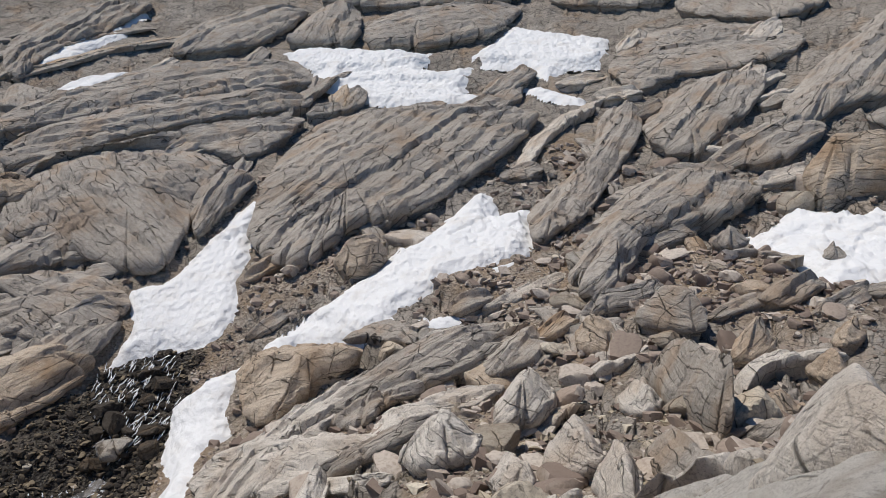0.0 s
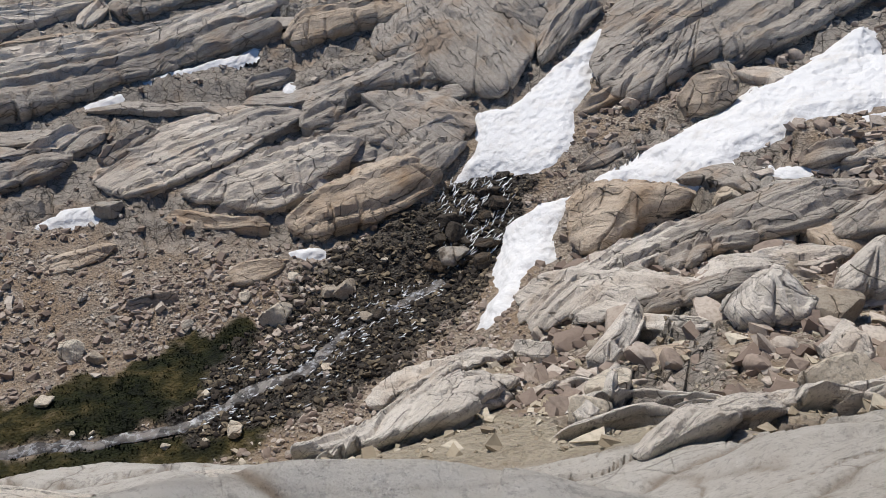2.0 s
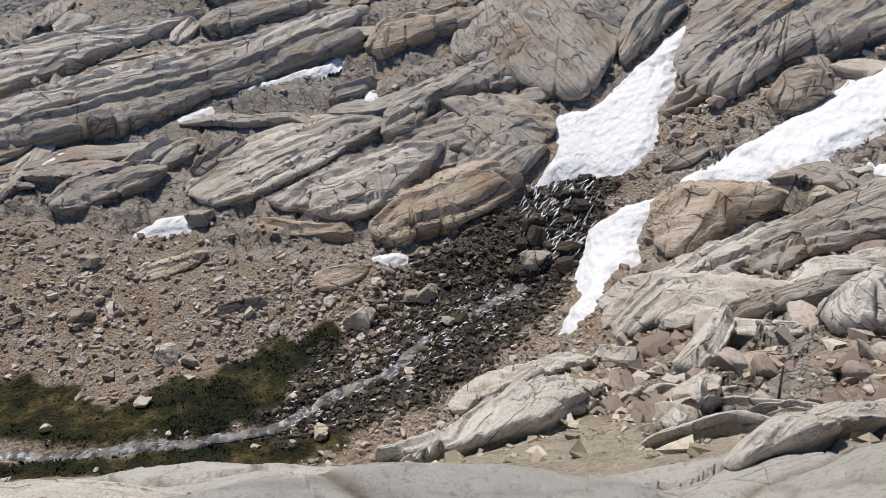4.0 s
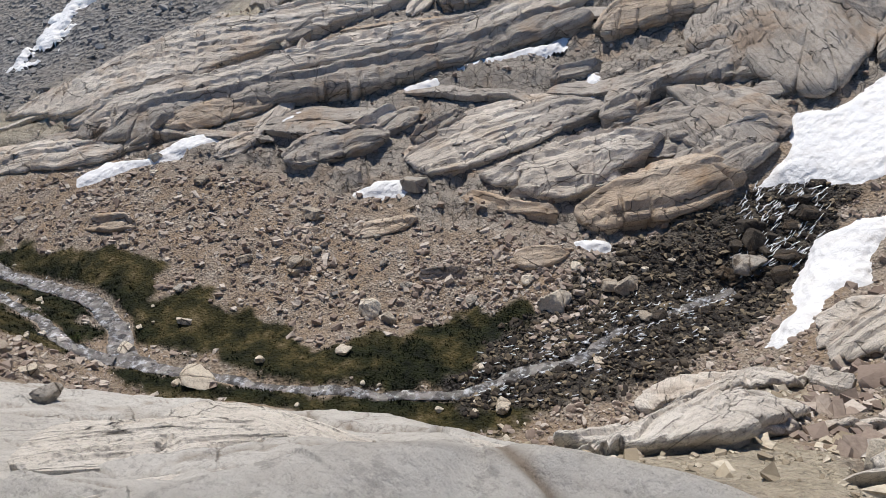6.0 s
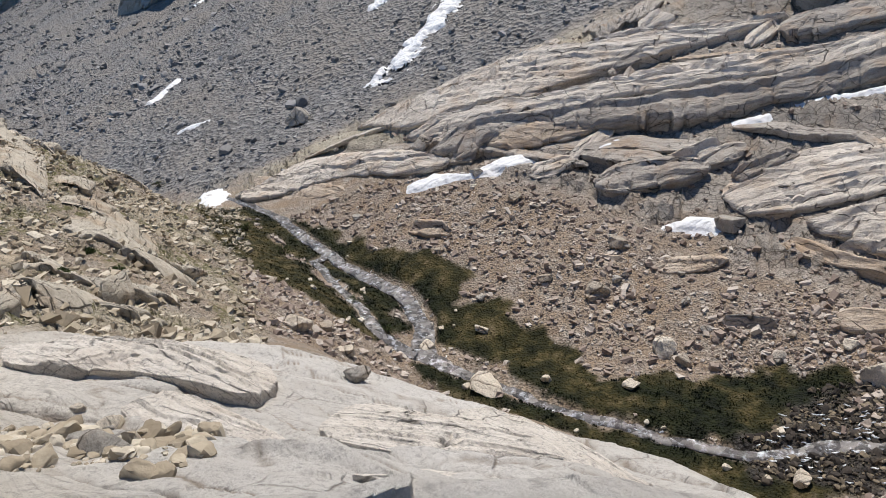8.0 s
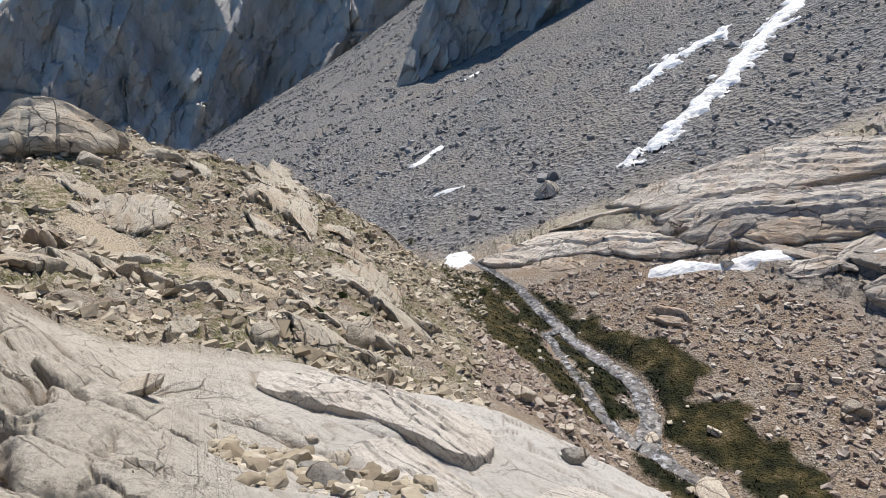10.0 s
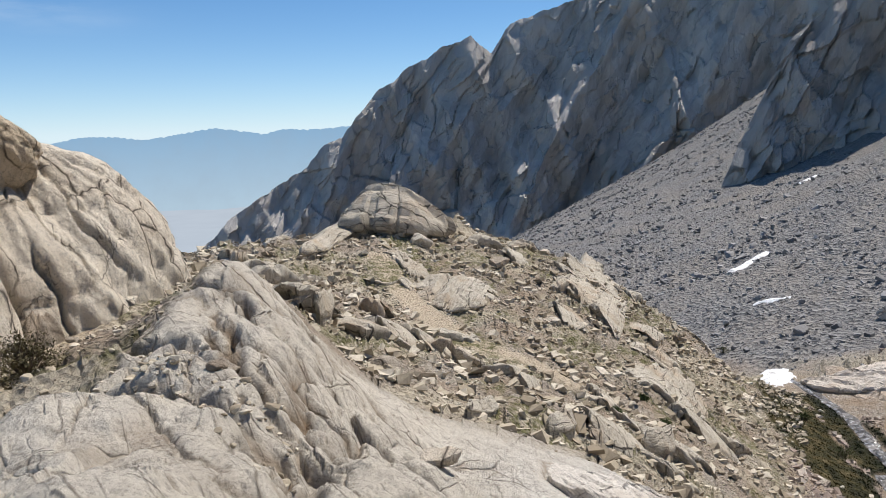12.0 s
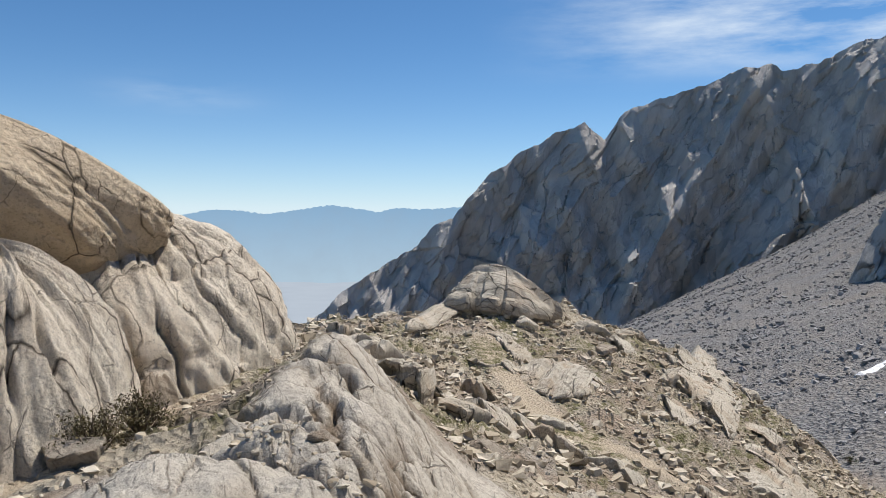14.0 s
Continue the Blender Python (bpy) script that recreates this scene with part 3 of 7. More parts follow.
def clefts(x, y):
    """Cracks and low steps of the near rock: a height, and how deep in a crack a point lies, 0 to 1."""
    z, dark = np.zeros(np.shape(x)), np.zeros(np.shape(x))
    near = (np.hypot(x, y) < 20).ravel()
    if not near.any():
        return z, dark
    px, py = np.asarray(x).ravel()[near], np.asarray(y).ravel()[near]
    wx, wy = px + 0.35 * fbm(px / 0.9, py / 0.9, 4, 131), py + 0.35 * fbm(px / 0.9 + 7, py / 0.9, 4, 132)
    h, k = np.zeros(len(px)), np.zeros(len(px))
    for way, deep in WHALEBACK_CRACKS:
        d = -stroke(wx, wy, [(a, r, 0.0) for a, r in way])
        much = np.clip(0.85 + 1.1 * fbm(px / 1.3, py / 1.3, 2, 133), 0.15, 1.3)
        h -= 1.35 * deep * much * (0.5 * np.exp(-d / 0.35) + 0.5 * np.exp(-(d / 0.11) ** 2))
        k = np.maximum(k, np.exp(-(d / 0.09) ** 2) * np.clip(much, 0, 1))
    for way, deep in SHELF_STEPS:
        d = -stroke(wx, wy, [(a, r, 0.0) for a, r in way])
        much = np.clip(0.4 + 2.0 * fbm(px / 1.6, py / 1.6, 3, 134), 0.0, 1.2)
        side = np.hypot(px, py) - np.interp(bearing(px, py), *np.array(sorted(way)).T)
        h += 1.8 * deep * much * (np.exp(-d / 0.8) * smooth(-0.35, 0.35, side) - 0.3 * np.exp(-(d / 0.12) ** 2))
        k = np.maximum(k, 0.6 * np.exp(-(d / 0.07) ** 2) * np.clip(much, 0, 1))
    mound = np.maximum(smooth(-1.0, 0.9, stroke(px, py, UPPER_BACK)), 0.8 * smooth(-0.8, 0.7, stroke(px, py, LOWER_BACK)))
    h += smooth(104, 114, bearing(px, py)) * smooth(4, 6, np.hypot(px, py)) * (0.6 * mound - 0.4)
    # joints along the back and across it
    run, over = -0.59 * wx - 0.81 * wy, 0.81 * wx - 0.59 * wy
    c1, c2, own = cells(run / 2.3, over / 0.85, 151)
    edge = (c2 - c1) * np.clip(0.7 + 1.2 * fbm(px / 1.8, py / 1.8, 2, 152), 0.5, 2.0) ** -1.0
    back = smooth(106, 116, bearing(px, py))
    h += back * (0.07 * np.sqrt(np.clip(c2 - c1, 0, 1)) - 0.05 + 0.05 * (own - 0.5) - 0.04 * np.exp(-(edge / 0.07) ** 2))
    k = np.maximum(k, 0.45 * back * np.exp(-(edge / 0.05) ** 2))
    # the white shelf: low cushions parted by long joints
    flat = 1 - smooth(102, 110, bearing(px, py))
    run, over = 0.80 * wx + 0.60 * wy, -0.60 * wx + 0.80 * wy
    for long_, wide_, tall_, k_ in ((7.5, 3.0, 0.11, 161), (3.0, 1.25, 0.035, 165)):
        c1, c2, own = cells(run / long_, over / wide_, k_)
        some = np.clip(0.75 + 1.6 * fbm(px / 3.2, py / 3.2, 2, k_ + 2), 0.0, 1.3)
        h += flat * some * tall_ * (np.sqrt(np.clip(2 * (c2 - c1), 0, 1)) - 0.8 + 0.9 * (own - 0.5) - 0.5 * np.exp(-((c2 - c1) / 0.05) ** 2))
        k = np.maximum(k, 0.8 * flat * np.clip(some, 0, 1) * np.exp(-((c2 - c1) / 0.03) ** 2))
    zz, kk = z.ravel(), dark.ravel()
    zz[near], kk[near] = h, k
    return zz.reshape(np.shape(x)), kk.reshape(np.shape(x))


def turf(x, y):
    best = np.full(np.shape(x), -99.0)
    for way in TURF:
        best = np.maximum(best, stroke(x, y, way))
    return best


def sheets(x, y, az, r):
    """Which rock sheet of the wall a point belongs to, counted upwards from the wall's foot."""
    rf, zf = line("foot", az)
    rc, _ = line("crest", az)
    w = smooth(44, 60, az)
    return (1 - w) * (land(x, y) - zf) / 2.6 + w * 5.0 * (r - rf) / np.maximum(rc - rf, 3.0)


def only(mask, x, y, fn):
    """fn(x, y) where the mask holds, nought elsewhere."""
    out = np.zeros(np.shape(x))
    if mask.any():
        out[mask] = fn(x[mask], y[mask])
    return out


def sheet_relief(x, y, az, up, wob):
    """Steps, splits and joints of the wall's sheets."""
    z = np.zeros(x.shape)
    along = np.radians(az) * 70
    ph = up * 1.1 + 0.55 * fbm(along / 22, up / 1.6, 3, 11) + 0.10 * fbm(along / 5, up / 0.8, 2, 14)
    f = ph - np.floor(ph)
    z += 0.75 * (smooth(0.88, 1.0, f) - f) * (0.4 + 1.2 * (hash2(np.floor(ph).astype(np.int64), 3) / 4096))
    ph2 = up * 4.3 + 0.9 * fbm(along / 14, up, 3, 21)
    f2 = ph2 - np.floor(ph2)
    some = smooth(-0.05, 0.25, fbm(along / 9, up / 1.5, 3, 23))
    z += 0.36 * some * (smooth(0.82, 1.0, f2) - f2)
    # joints across the sheets
    c1, c2, own = cells(along / 6.5 + 0.35 * wob, up * 0.8 + 0.3 * wob, 5)
    z += (0.40 * (own - 0.5) - 0.30 * (1 - smooth(0.0, 0.06, c2 - c1)))
    c1, c2, own = cells(along / 1.9 + 0.5 * wob, up * 2.6, 8)
    z += some * (0.26 * (own - 0.5) - 0.16 * (1 - smooth(0.0, 0.10, c2 - c1)))
    z += 0.45 * fbm(x / 8, y / 8, 3, 31) + 0.10 * fbm(x / 1.6, y / 1.6, 3, 35) + 0.45 * facets(x / 2.4, y / 2.4, 33) + 0.25 * facets(x / 1.0, y / 1.0, 34)
    return z


def hill_relief(x, y):
    """Low outcrops and broken ground of the hill: a height, and where rock crops out."""
    strike = x * 0.75 - y * 0.66
    over = x * 0.66 + y * 0.75
    ph = over / 2.1 + 0.8 * fbm(strike / 9, over / 5, 3, 101)
    f = ph - np.floor(ph)
    crop = smooth(-0.02, 0.18, fbm(strike / 10, over / 6, 3, 105) + 0.08)
    return (crop * 0.55 * (smooth(0.7, 1.0, f) - f) + 0.5 * fbm(x / 7, y / 7, 4, 61) + 0.12 * fbm(x / 1.3, y / 1.3, 3, 63) + 0.42 * facets(x / 2.6, y / 2.0, 141) + 0.16 * facets(x / 0.9, y / 0.8, 142)), crop


def shelf_relief(x, y, out, az):
    h = 0.40 * fbm(x / 4.5, y / 4.5, 3, 53) + 0.05 * fbm(x / 0.9, y / 0.9, 4, 55)
    ph = out * 5.5 + 0.9 * fbm(x / 5, y / 5, 3, 57)
    f = ph - np.floor(ph)
    h += 0.16 * (smooth(0.86, 1.0, f) - f) * smooth(-0.1, 0.2, fbm(x / 3, y / 3, 2, 58))
    h += smooth(98, 112, az) * (0.07 * facets(x / 0.8, y / 0.8, 136) + 0.05 * fbm(x / 0.35, y / 0.35, 3, 137)) + 0.035 * facets(x / 0.45, y / 0.45, 138)
    cut, groove = clefts(x, y)
    return h, cut, groove


def detail(x, y):
    """Relief on the land, and what covers it: a height and a dict of cover, 0 to 1."""
    az, r = bearing(x, y), np.hypot(x, y)
    z = np.zeros(x.shape)
    rb, _ = line("brow", az)
    rm, _ = line("mid", az)
    rf, _ = line("foot", az)
    rc, _ = line("crest", az)
    rk = line("back", az)[0] - 15 * smooth(74, 84, az)
    wob = fbm(x / 9, y / 9, 3, 3)
    right = 1 - smooth(83, 88, az)
    up = sheets(x, y, az, r)
    wall = right * smooth(-1.0, 0.3, up + 0.9 * wob) * smooth(8, 16, az) * smooth(0.80, 0.93, r / rf) * (1 - smooth(0.0, 5.0, r - rk + 3 * wob) * smooth(48, 56, az))
    slope_right = (1 - smooth(10, 18, az)) * smooth(0.9, 1.4, r / rb)
    ribs = smooth(-0.12, 0.06, fbm(x / 7 + 0.5 * wob, y / 12, 3, 17) + 0.40 * smooth(46, 60, r))
    rock = np.clip(np.maximum(wall, slope_right * ribs), 0, 1)
    basin = (az > 12) & (az < 93) & (r > 22) & (r < 96)
    stream = np.where(basin, only(basin, x, y, lambda p, q: np.maximum(stroke(p, q, STREAM), stroke(p, q, SIDE_CHANNEL))), -99.0)
    meadow = np.where(basin, only(basin, x, y, turf), -99.0)
    bed = np.where(basin, only(basin, x, y, lambda p, q: stroke(p, q, WET_BED)), -99.0)
    shelf = (1 - smooth(1.02, 1.14, r / rb + 0.03 * wob)) * (1 - smooth(-1.6, 1.6, az + 5 * wob - np.interp(r, (6, 7, 7.8, 8.9, 11.5, 14.6, 18), (175, 153, 147, 140.7, 135, 131, 127))))
    talus = smooth(-4, 6, r - rk + 8 * wob) * smooth(50, 58, az)
    lower = (1 - smooth(40, 48, az)) * (1 - smooth(0.85, 1.15, r / line("drop", az)[0])) * (1 - shelf)
    hill = smooth(84, 90, az) * (1 - smooth(1.15, 1.35, r / rf)) * (1 - shelf)
    # sheets of rock that step up the wall, long along its strike
    m = rock > 0.003
    z[m] += rock[m] * sheet_relief(x[m], y[m], az[m], up[m], wob[m])
    # shelf: smooth swelling backs, and the near whaleback's cushions between cracks
    m = (r < 24) & ((shelf > 0.002) | (az > 110))
    groove = np.zeros(x.shape)
    h, cut, groove[m] = shelf_relief(x[m], y[m], r[m] / rb[m], az[m])
    z[m] += shelf[m] * h + np.maximum(shelf[m], smooth(112, 120, az[m]) * smooth(20, 16, r[m])) * cut
    # hill: low outcrops among rubble
    crop = np.zeros(x.shape)
    hillside = (az > 98) & (r < 80)
    path = np.where(hillside, only(hillside, x, y, lambda p, q: np.maximum(stroke(p, q, TRAIL), stroke(p, q, NEAR_TRAIL))), -99.0)
    m = (hill > 0.003) | ((az > 84) & (r < 110))
    h, crop[m] = hill_relief(x[m], y[m])
    z[m] += hill[m] * h * (1 - 0.8 * smooth(-1.0, 0.2, path[m])) + 0.25 * smooth(-1.0, 0.2, path[m]) * (r[m] > 22)
    peak = np.exp(-(np.hypot(x + 66.5, y + 30.5) / 9.0) ** 2)
    m = peak > 0.01
    c1, c2, own = cells(x[m] / 2.4, y[m] / 1.6, 111)
    z[m] += peak[m] * (1.6 * (own - 0.35) - 0.5 * (1 - smooth(0, 0.15, c2 - c1)))
    # loose ground
    loose = np.clip(1 - rock - shelf - hill, 0, 1)
    z += loose * (0.35 * fbm(x / 6, y / 6, 4, 61) + 0.06 * fbm(x / 0.8, y / 0.8, 3, 62)) + talus * only(talus > 0.003, x, y, lambda p, q: 1.6 * fbm(p / 22, q / 22, 4, 66) + 0.5 * fbm(p / 3, q / 3, 3, 67))
    grass = smooth(-0.35, 0.25, meadow + 1.3 * only(meadow > -3, x, y, lambda p, q: fbm(p / 2.5, q / 2.5, 4, 41))) * (1 - smooth(-0.1, 0.12, stream))
    z += grass * (0.10 + 0.12 * only(grass > 0.003, x, y, lambda p, q: fbm(p / 0.9, q / 0.9, 3, 43)))
    cover = dict(rock=rock, talus=talus, shelf=shelf * (1 - smooth(-0.3, 0.4, path)), hill=np.maximum(np.maximum(hill * (0.35 + 0.65 * crop), lower * smooth(-0.15, 0.1, wob)), 0.85 * wall * smooth(50, 64, az) * smooth(1.2, 3.2, up + 1.5 * wob)), grass=grass, wet=smooth(-0.5, 0.6, bed + 1.5 * only(bed > -4, x, y, lambda p, q: fbm(p / 2, q / 2, 3, 44))) * (1 - wall * 0.7), stream=stream)
    cover["groove"] = groove * shelf
    cover["along"], cover["across"] = np.radians(az) * 70, up * 2.6
    near, back = r < 24, smooth(104, 112, az)
    cover["along"] = np.where(near, back * (-0.59 * x - 0.81 * y) + (1 - back) * (0.80 * x + 0.60 * y), cover["along"])
    cover["across"] = np.where(near, (1 + 0.6 * back) * (back * (0.81 * x - 0.59 * y) + (1 - back) * (-0.60 * x + 0.80 * y)), cover["across"])
    cover["lush"] = np.maximum(smooth(-2.2, -0.4, stream), np.where(basin, only(basin, x, y, lambda p, q: smooth(-0.5, 1.0, stroke(p, q, TURF[0]) + fbm(p / 2, q / 2, 3, 47))), 0.0)) * only(basin, x, y, lambda p, q: smooth(-0.2, 0.15, fbm(p / 3.5, q / 3.5, 3, 48) + 0.1))
    cover["warm"] = smooth(92, 116, az) * cover["shelf"]
    cover["sprig"] = hill * only(hill > 0.003, x, y, lambda p, q: smooth(0.0, 0.18, fbm(p / 5, q / 5, 4, 121)))
    cover["sprig"] = np.maximum(cover["sprig"], only(hillside, x, y, lambda p, q: smooth(-0.6, 0.4, np.maximum(stroke(p, q, ((112.6, 33.5, 0.7), (109.5, 34.2, 0.9), (106.5, 34.4, 0.6))), stroke(p, q, ((114.5, 50, 1.2), (111, 49, 1.0)))) + 0.8 * fbm(p / 1.5, q / 1.5, 3, 125))))
    cover["path"] = smooth(-0.3, 0.15, path + 0.3 * only(hillside, x, y, lambda p, q: fbm(p / 0.8, q / 0.8, 3, 123)))
    cover["scree"] = np.clip((1 - rock) * (1 - cover["shelf"]) * (1 - talus), 0, 1)
    z -= 0.30 * smooth(-0.3, 0.4, stream) * (1 - rock)
    return z, cover


def ground(x, y):
    x, y = np.atleast_1d(np.asarray(x, float)), np.atleast_1d(np.asarray(y, float))
    return land(x, y) + detail(x, y)[0]


# == end terrain ==


# ---- meshes ----
def mesh_object(name, verts, faces, material, parent=None, smooth_shade=True, attributes=None, crisp=0):
    me = bpy.data.meshes.new(name)
    verts, faces = np.asarray(verts, np.float32), np.asarray(faces, np.int32)
    n, k = faces.shape
    me.vertices.add(len(verts))
    me.vertices.foreach_set("co", verts.ravel())
    me.loops.add(n * k)
    me.loops.foreach_set("vertex_index", faces.ravel())
    me.polygons.add(n)
    me.polygons.foreach_set("loop_start", np.arange(0, n * k, k, dtype=np.int32))
    me.polygons.foreach_set("loop_total", np.full(n, k, dtype=np.int32))
    me.polygons.foreach_set("use_smooth", np.full(n, smooth_shade))
    me.update(calc_edges=True)
    for key, values in (attributes or {}).items():
        a = me.attributes.new(key, "FLOAT", "POINT")
        a.data.foreach_set("value", np.asarray(values, np.float32).ravel())
    if crisp:
        me.set_sharp_from_angle(angle=radians(crisp))
    me.materials.append(material)
    ob = new(name, me)
    if parent:
        ob.parent = parent
    return ob


def grid_faces(rows, cols, ring=False):
    c = np.arange(cols if ring else cols - 1)
    a = (np.arange(rows - 1)[:, None] * cols + c[None, :]).ravel()
    b = (np.arange(rows - 1)[:, None] * cols + ((c + 1) % cols)[None, :]).ravel()
    return np.stack([a, b, b + cols, a + cols], 1)


def build_ground():
    fine, rows = np.arange(-36.0, 152.01, 188 / 1200), 500
    az = np.r_[fine, np.arange(156, 321, 4.0)]
    dist = np.exp(LOGS)
    el = np.degrees(np.arctan2(LAND - EYE, dist[None, :]))
    dens = np.abs(np.gradient(el, axis=1)) + np.where(dist < 22, 0.16, 0.06)[None, :]
    dens += np.where((dist > 4.5) & (dist < 16), 0.35, 0.0)[None, :] * smooth(84, 100, BEARINGS)[:, None]
    dens[:, dist > 800] *= 0.3
    dens = blur(blur(dens, 6, 0), 4, 1)
    total = np.cumsum(dens, axis=1)
    total = (total - total[:, :1]) / (total[:, -1:] - total[:, :1])
    marks = np.linspace(0, 1, rows)
    logr = np.array([np.interp(marks, total[n], LOGS) for n in range(len(BEARINGS))])
    a = (np.where(az > 180, az - 360, az) + 180) / 0.5
    i = np.clip(a.astype(int), 0, len(BEARINGS) - 2)
    u = (a - i)[:, None]
    r = np.exp(logr[i] * (1 - u) + logr[i + 1] * u).T
    r = np.r_[np.full((1, len(az)), -0.3), r]
    rows += 1
    x, y = -r * np.sin(np.radians(az))[None, :], r * np.cos(np.radians(az))[None, :]
    d, cover = detail(x, y)
    z = land(x, y) + d
    at = dict(shelf=cover["shelf"], scree=cover["scree"], talus=cover["talus"], grass=cover["grass"], wet=cover["wet"], hill=cover["hill"], path=cover["path"], sprig=cover["sprig"], warm=cover["warm"], lush=cover["lush"], groove=cover["groove"], rock=cover["rock"], along=cover["along"], across=cover["across"])
    ob = mesh_object("ground", np.stack([x, y, z], -1).reshape(-1, 3), grid_faces(rows, len(az), True), GROUND, attributes=at, crisp=38)
    return tagged(ob, "mountain basin of grey granite slabs, brown scree and turf", "mountainside", kind="structure")


build_ground()


# ---- far mountains ----
def curtain(name, skyline, dist, base, lean, material, label, relief=30.0, width=70.0, jag=1.0, cols=700, rows=130, seed=0, kind="structure"):
    """A rocky mountain front: a skyline of (bearing, height of sight) over a foot, with ribs and gullies."""
    a, e = np.array(skyline, float).T
    az = np.linspace(a.min(), a.max(), cols)
    order = np.argsort(a)
    top = dist * np.tan(np.radians(np.interp(az, a[order], e[order]))) + EYE
    u = np.radians(az) * dist
    top = top + jag * (ridged(u / 38, u * 0 + seed, 4, seed) * 7 - 5)
    v = np.linspace(0, 1, rows)[:, None]
    z = base + (top - base)[None, :] * v
    uu = u[None, :] + 0 * z
    out = dist + lean * (z - top[None, :])
    fade = 0.38 + 0.62 * (1 - v) ** 0.7
    for n, (wide, deep, slant) in enumerate(((width, 0.8, 0.6), (width * 0.43, 0.32, -0.45), (width * 0.20, 0.15, 0.6))):
        p = (uu + slant * z) / wide + 0.35 * fbm(uu / (wide * 1.7), z / (wide * 2.6), 3, seed + 5 * n)
        k = np.floor(p)
        tri = 1 - 2 * np.abs(p - k - 0.5)
        q = hash2(k.astype(np.int64), seed + n) / 4096
        out = out - relief * deep * tri * (0.5 + q) * fade
        ledge = z / (wide * (0.8 + 0.5 * q)) + 3 * q
        f = ledge - np.floor(ledge)
        out = out + 0.22 * relief * deep * (f - smooth(0.75, 1.0, f)) * fade
    wx, wz = uu + 0.14 * width * fbm(uu / width, z / width, 4, seed + 40), z + 0.12 * width * fbm(uu / width + 9, z / width, 3, seed + 44)
    for wide, deep in ((0.55, 0.6), (0.22, 0.36), (0.09, 0.26)):
        out = out - 0.68 * relief * deep * facets((wx + 0.4 * wz) / (wide * width), wz / (1.7 * wide * width), seed + 50) * fade
    out = out + 0.40 * relief
    x, y = -out * np.sin(np.radians(az))[None, :], out * np.cos(np.radians(az))[None, :]
    verts = np.stack([x, y, z], -1).reshape(-1, 3)
    # the far side falls away behind the crest
    bx, by = x[-1] * 1.35, y[-1] * 1.35
    verts = np.r_[verts, np.stack([bx, by, np.full(cols, base)], -1)]
    return tagged(mesh_object(name, verts, grid_faces(rows + 1, cols), material, crisp=30), label, "mountain", kind=kind)


SKYLINE = ((150, -14), (136, -10.5), (131, -8.2), (128.4, -7.3), (127, -5.8), (125.3, -4.6), (123.3, -3.4), (121.2, -2.1), (120.2, -0.7), (118.7, -0.1), (117.5, 1.4), (115.9, 3.3), (113.4, 5.1), (111.2, 6.3), (109.2, 6.9),
           (107.8, 5.6), (106.4, 7.6), (104.1, 8.4), (101.3, 9.3), (99.1, 10.0), (96.8, 10.3), (96.1, 9.9), (93.9, 10.4), (91.6, 11.4), (88, 12), (80, 14), (66, 17))
BUTTRESS = ((95, -10), (92.8, -6.4), (92, -4.3), (89.9, 0.4), (88.8, 3.0), (88.0, 5.0), (85.2, 7.5), (82, 10), (76, 14), (66, 18), (50, 19))
curtain("crag_ridge", SKYLINE, 900, -190, 0.20, CLIFF, "jagged dark granite ridge in morning shade", relief=56, width=120, jag=0.6, cols=820, rows=180, seed=2)
curtain("near_crag", BUTTRESS, 338, -60, 0.18, CLIFF, "shaded rock buttress above the talus slope", relief=24, width=46, jag=0.5, cols=420, rows=160, seed=12)
# haze painted as emitted colour: paler low on the range, even on the valley floor
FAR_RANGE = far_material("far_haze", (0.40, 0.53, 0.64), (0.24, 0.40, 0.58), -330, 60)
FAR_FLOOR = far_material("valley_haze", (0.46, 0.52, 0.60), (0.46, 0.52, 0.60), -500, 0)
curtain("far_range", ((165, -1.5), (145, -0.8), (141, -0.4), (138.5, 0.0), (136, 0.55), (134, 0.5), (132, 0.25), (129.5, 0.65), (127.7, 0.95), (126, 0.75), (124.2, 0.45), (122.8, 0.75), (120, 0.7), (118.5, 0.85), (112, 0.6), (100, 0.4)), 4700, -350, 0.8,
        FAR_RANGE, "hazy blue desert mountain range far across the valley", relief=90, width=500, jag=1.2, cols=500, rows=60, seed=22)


# ---- snow ----
def snow_patch(name, way, label, thick=0.5, ragged=0.8, step=0.25, seed=0):
    """A patch of old snow along a way of (bearing, distance, half width), lying on the ground."""
    a, r, w = np.array(way, float).T
    px, py = -r * np.sin(np.radians(a)), r * np.cos(np.radians(a))
    m = w.max() + 1.5
    xs, ys = np.arange(px.min() - m, px.max() + m, step), np.arange(py.min() - m, py.max() + m, step)
    x, y = np.meshgrid(xs, ys)
    s = stroke(x, y, way) + ragged * fbm(x / 2.6, y / 2.6, 4, 70 + seed)
    base = land(x, y) + 0.5 * detail(x, y)[0]
    z = base + np.clip(s * 0.55, -0.6, thick) + 0.05 * fbm(x / 0.9, y / 0.6, 3, 75)
    quads = grid_faces(len(ys), len(xs))
    inside = (s.ravel() > -0.9)[quads].all(1)
    used = np.unique(quads[inside])
    back = np.full(x.size, -1)
    back[used] = np.arange(len(used))
    ob = mesh_object(name, np.stack([x, y, z], -1).reshape(-1, 3)[used], back[quads[inside]], SNOW)
    return tagged(ob, label, "snow patch", group="snow patches")


SNOW_EDGES = []


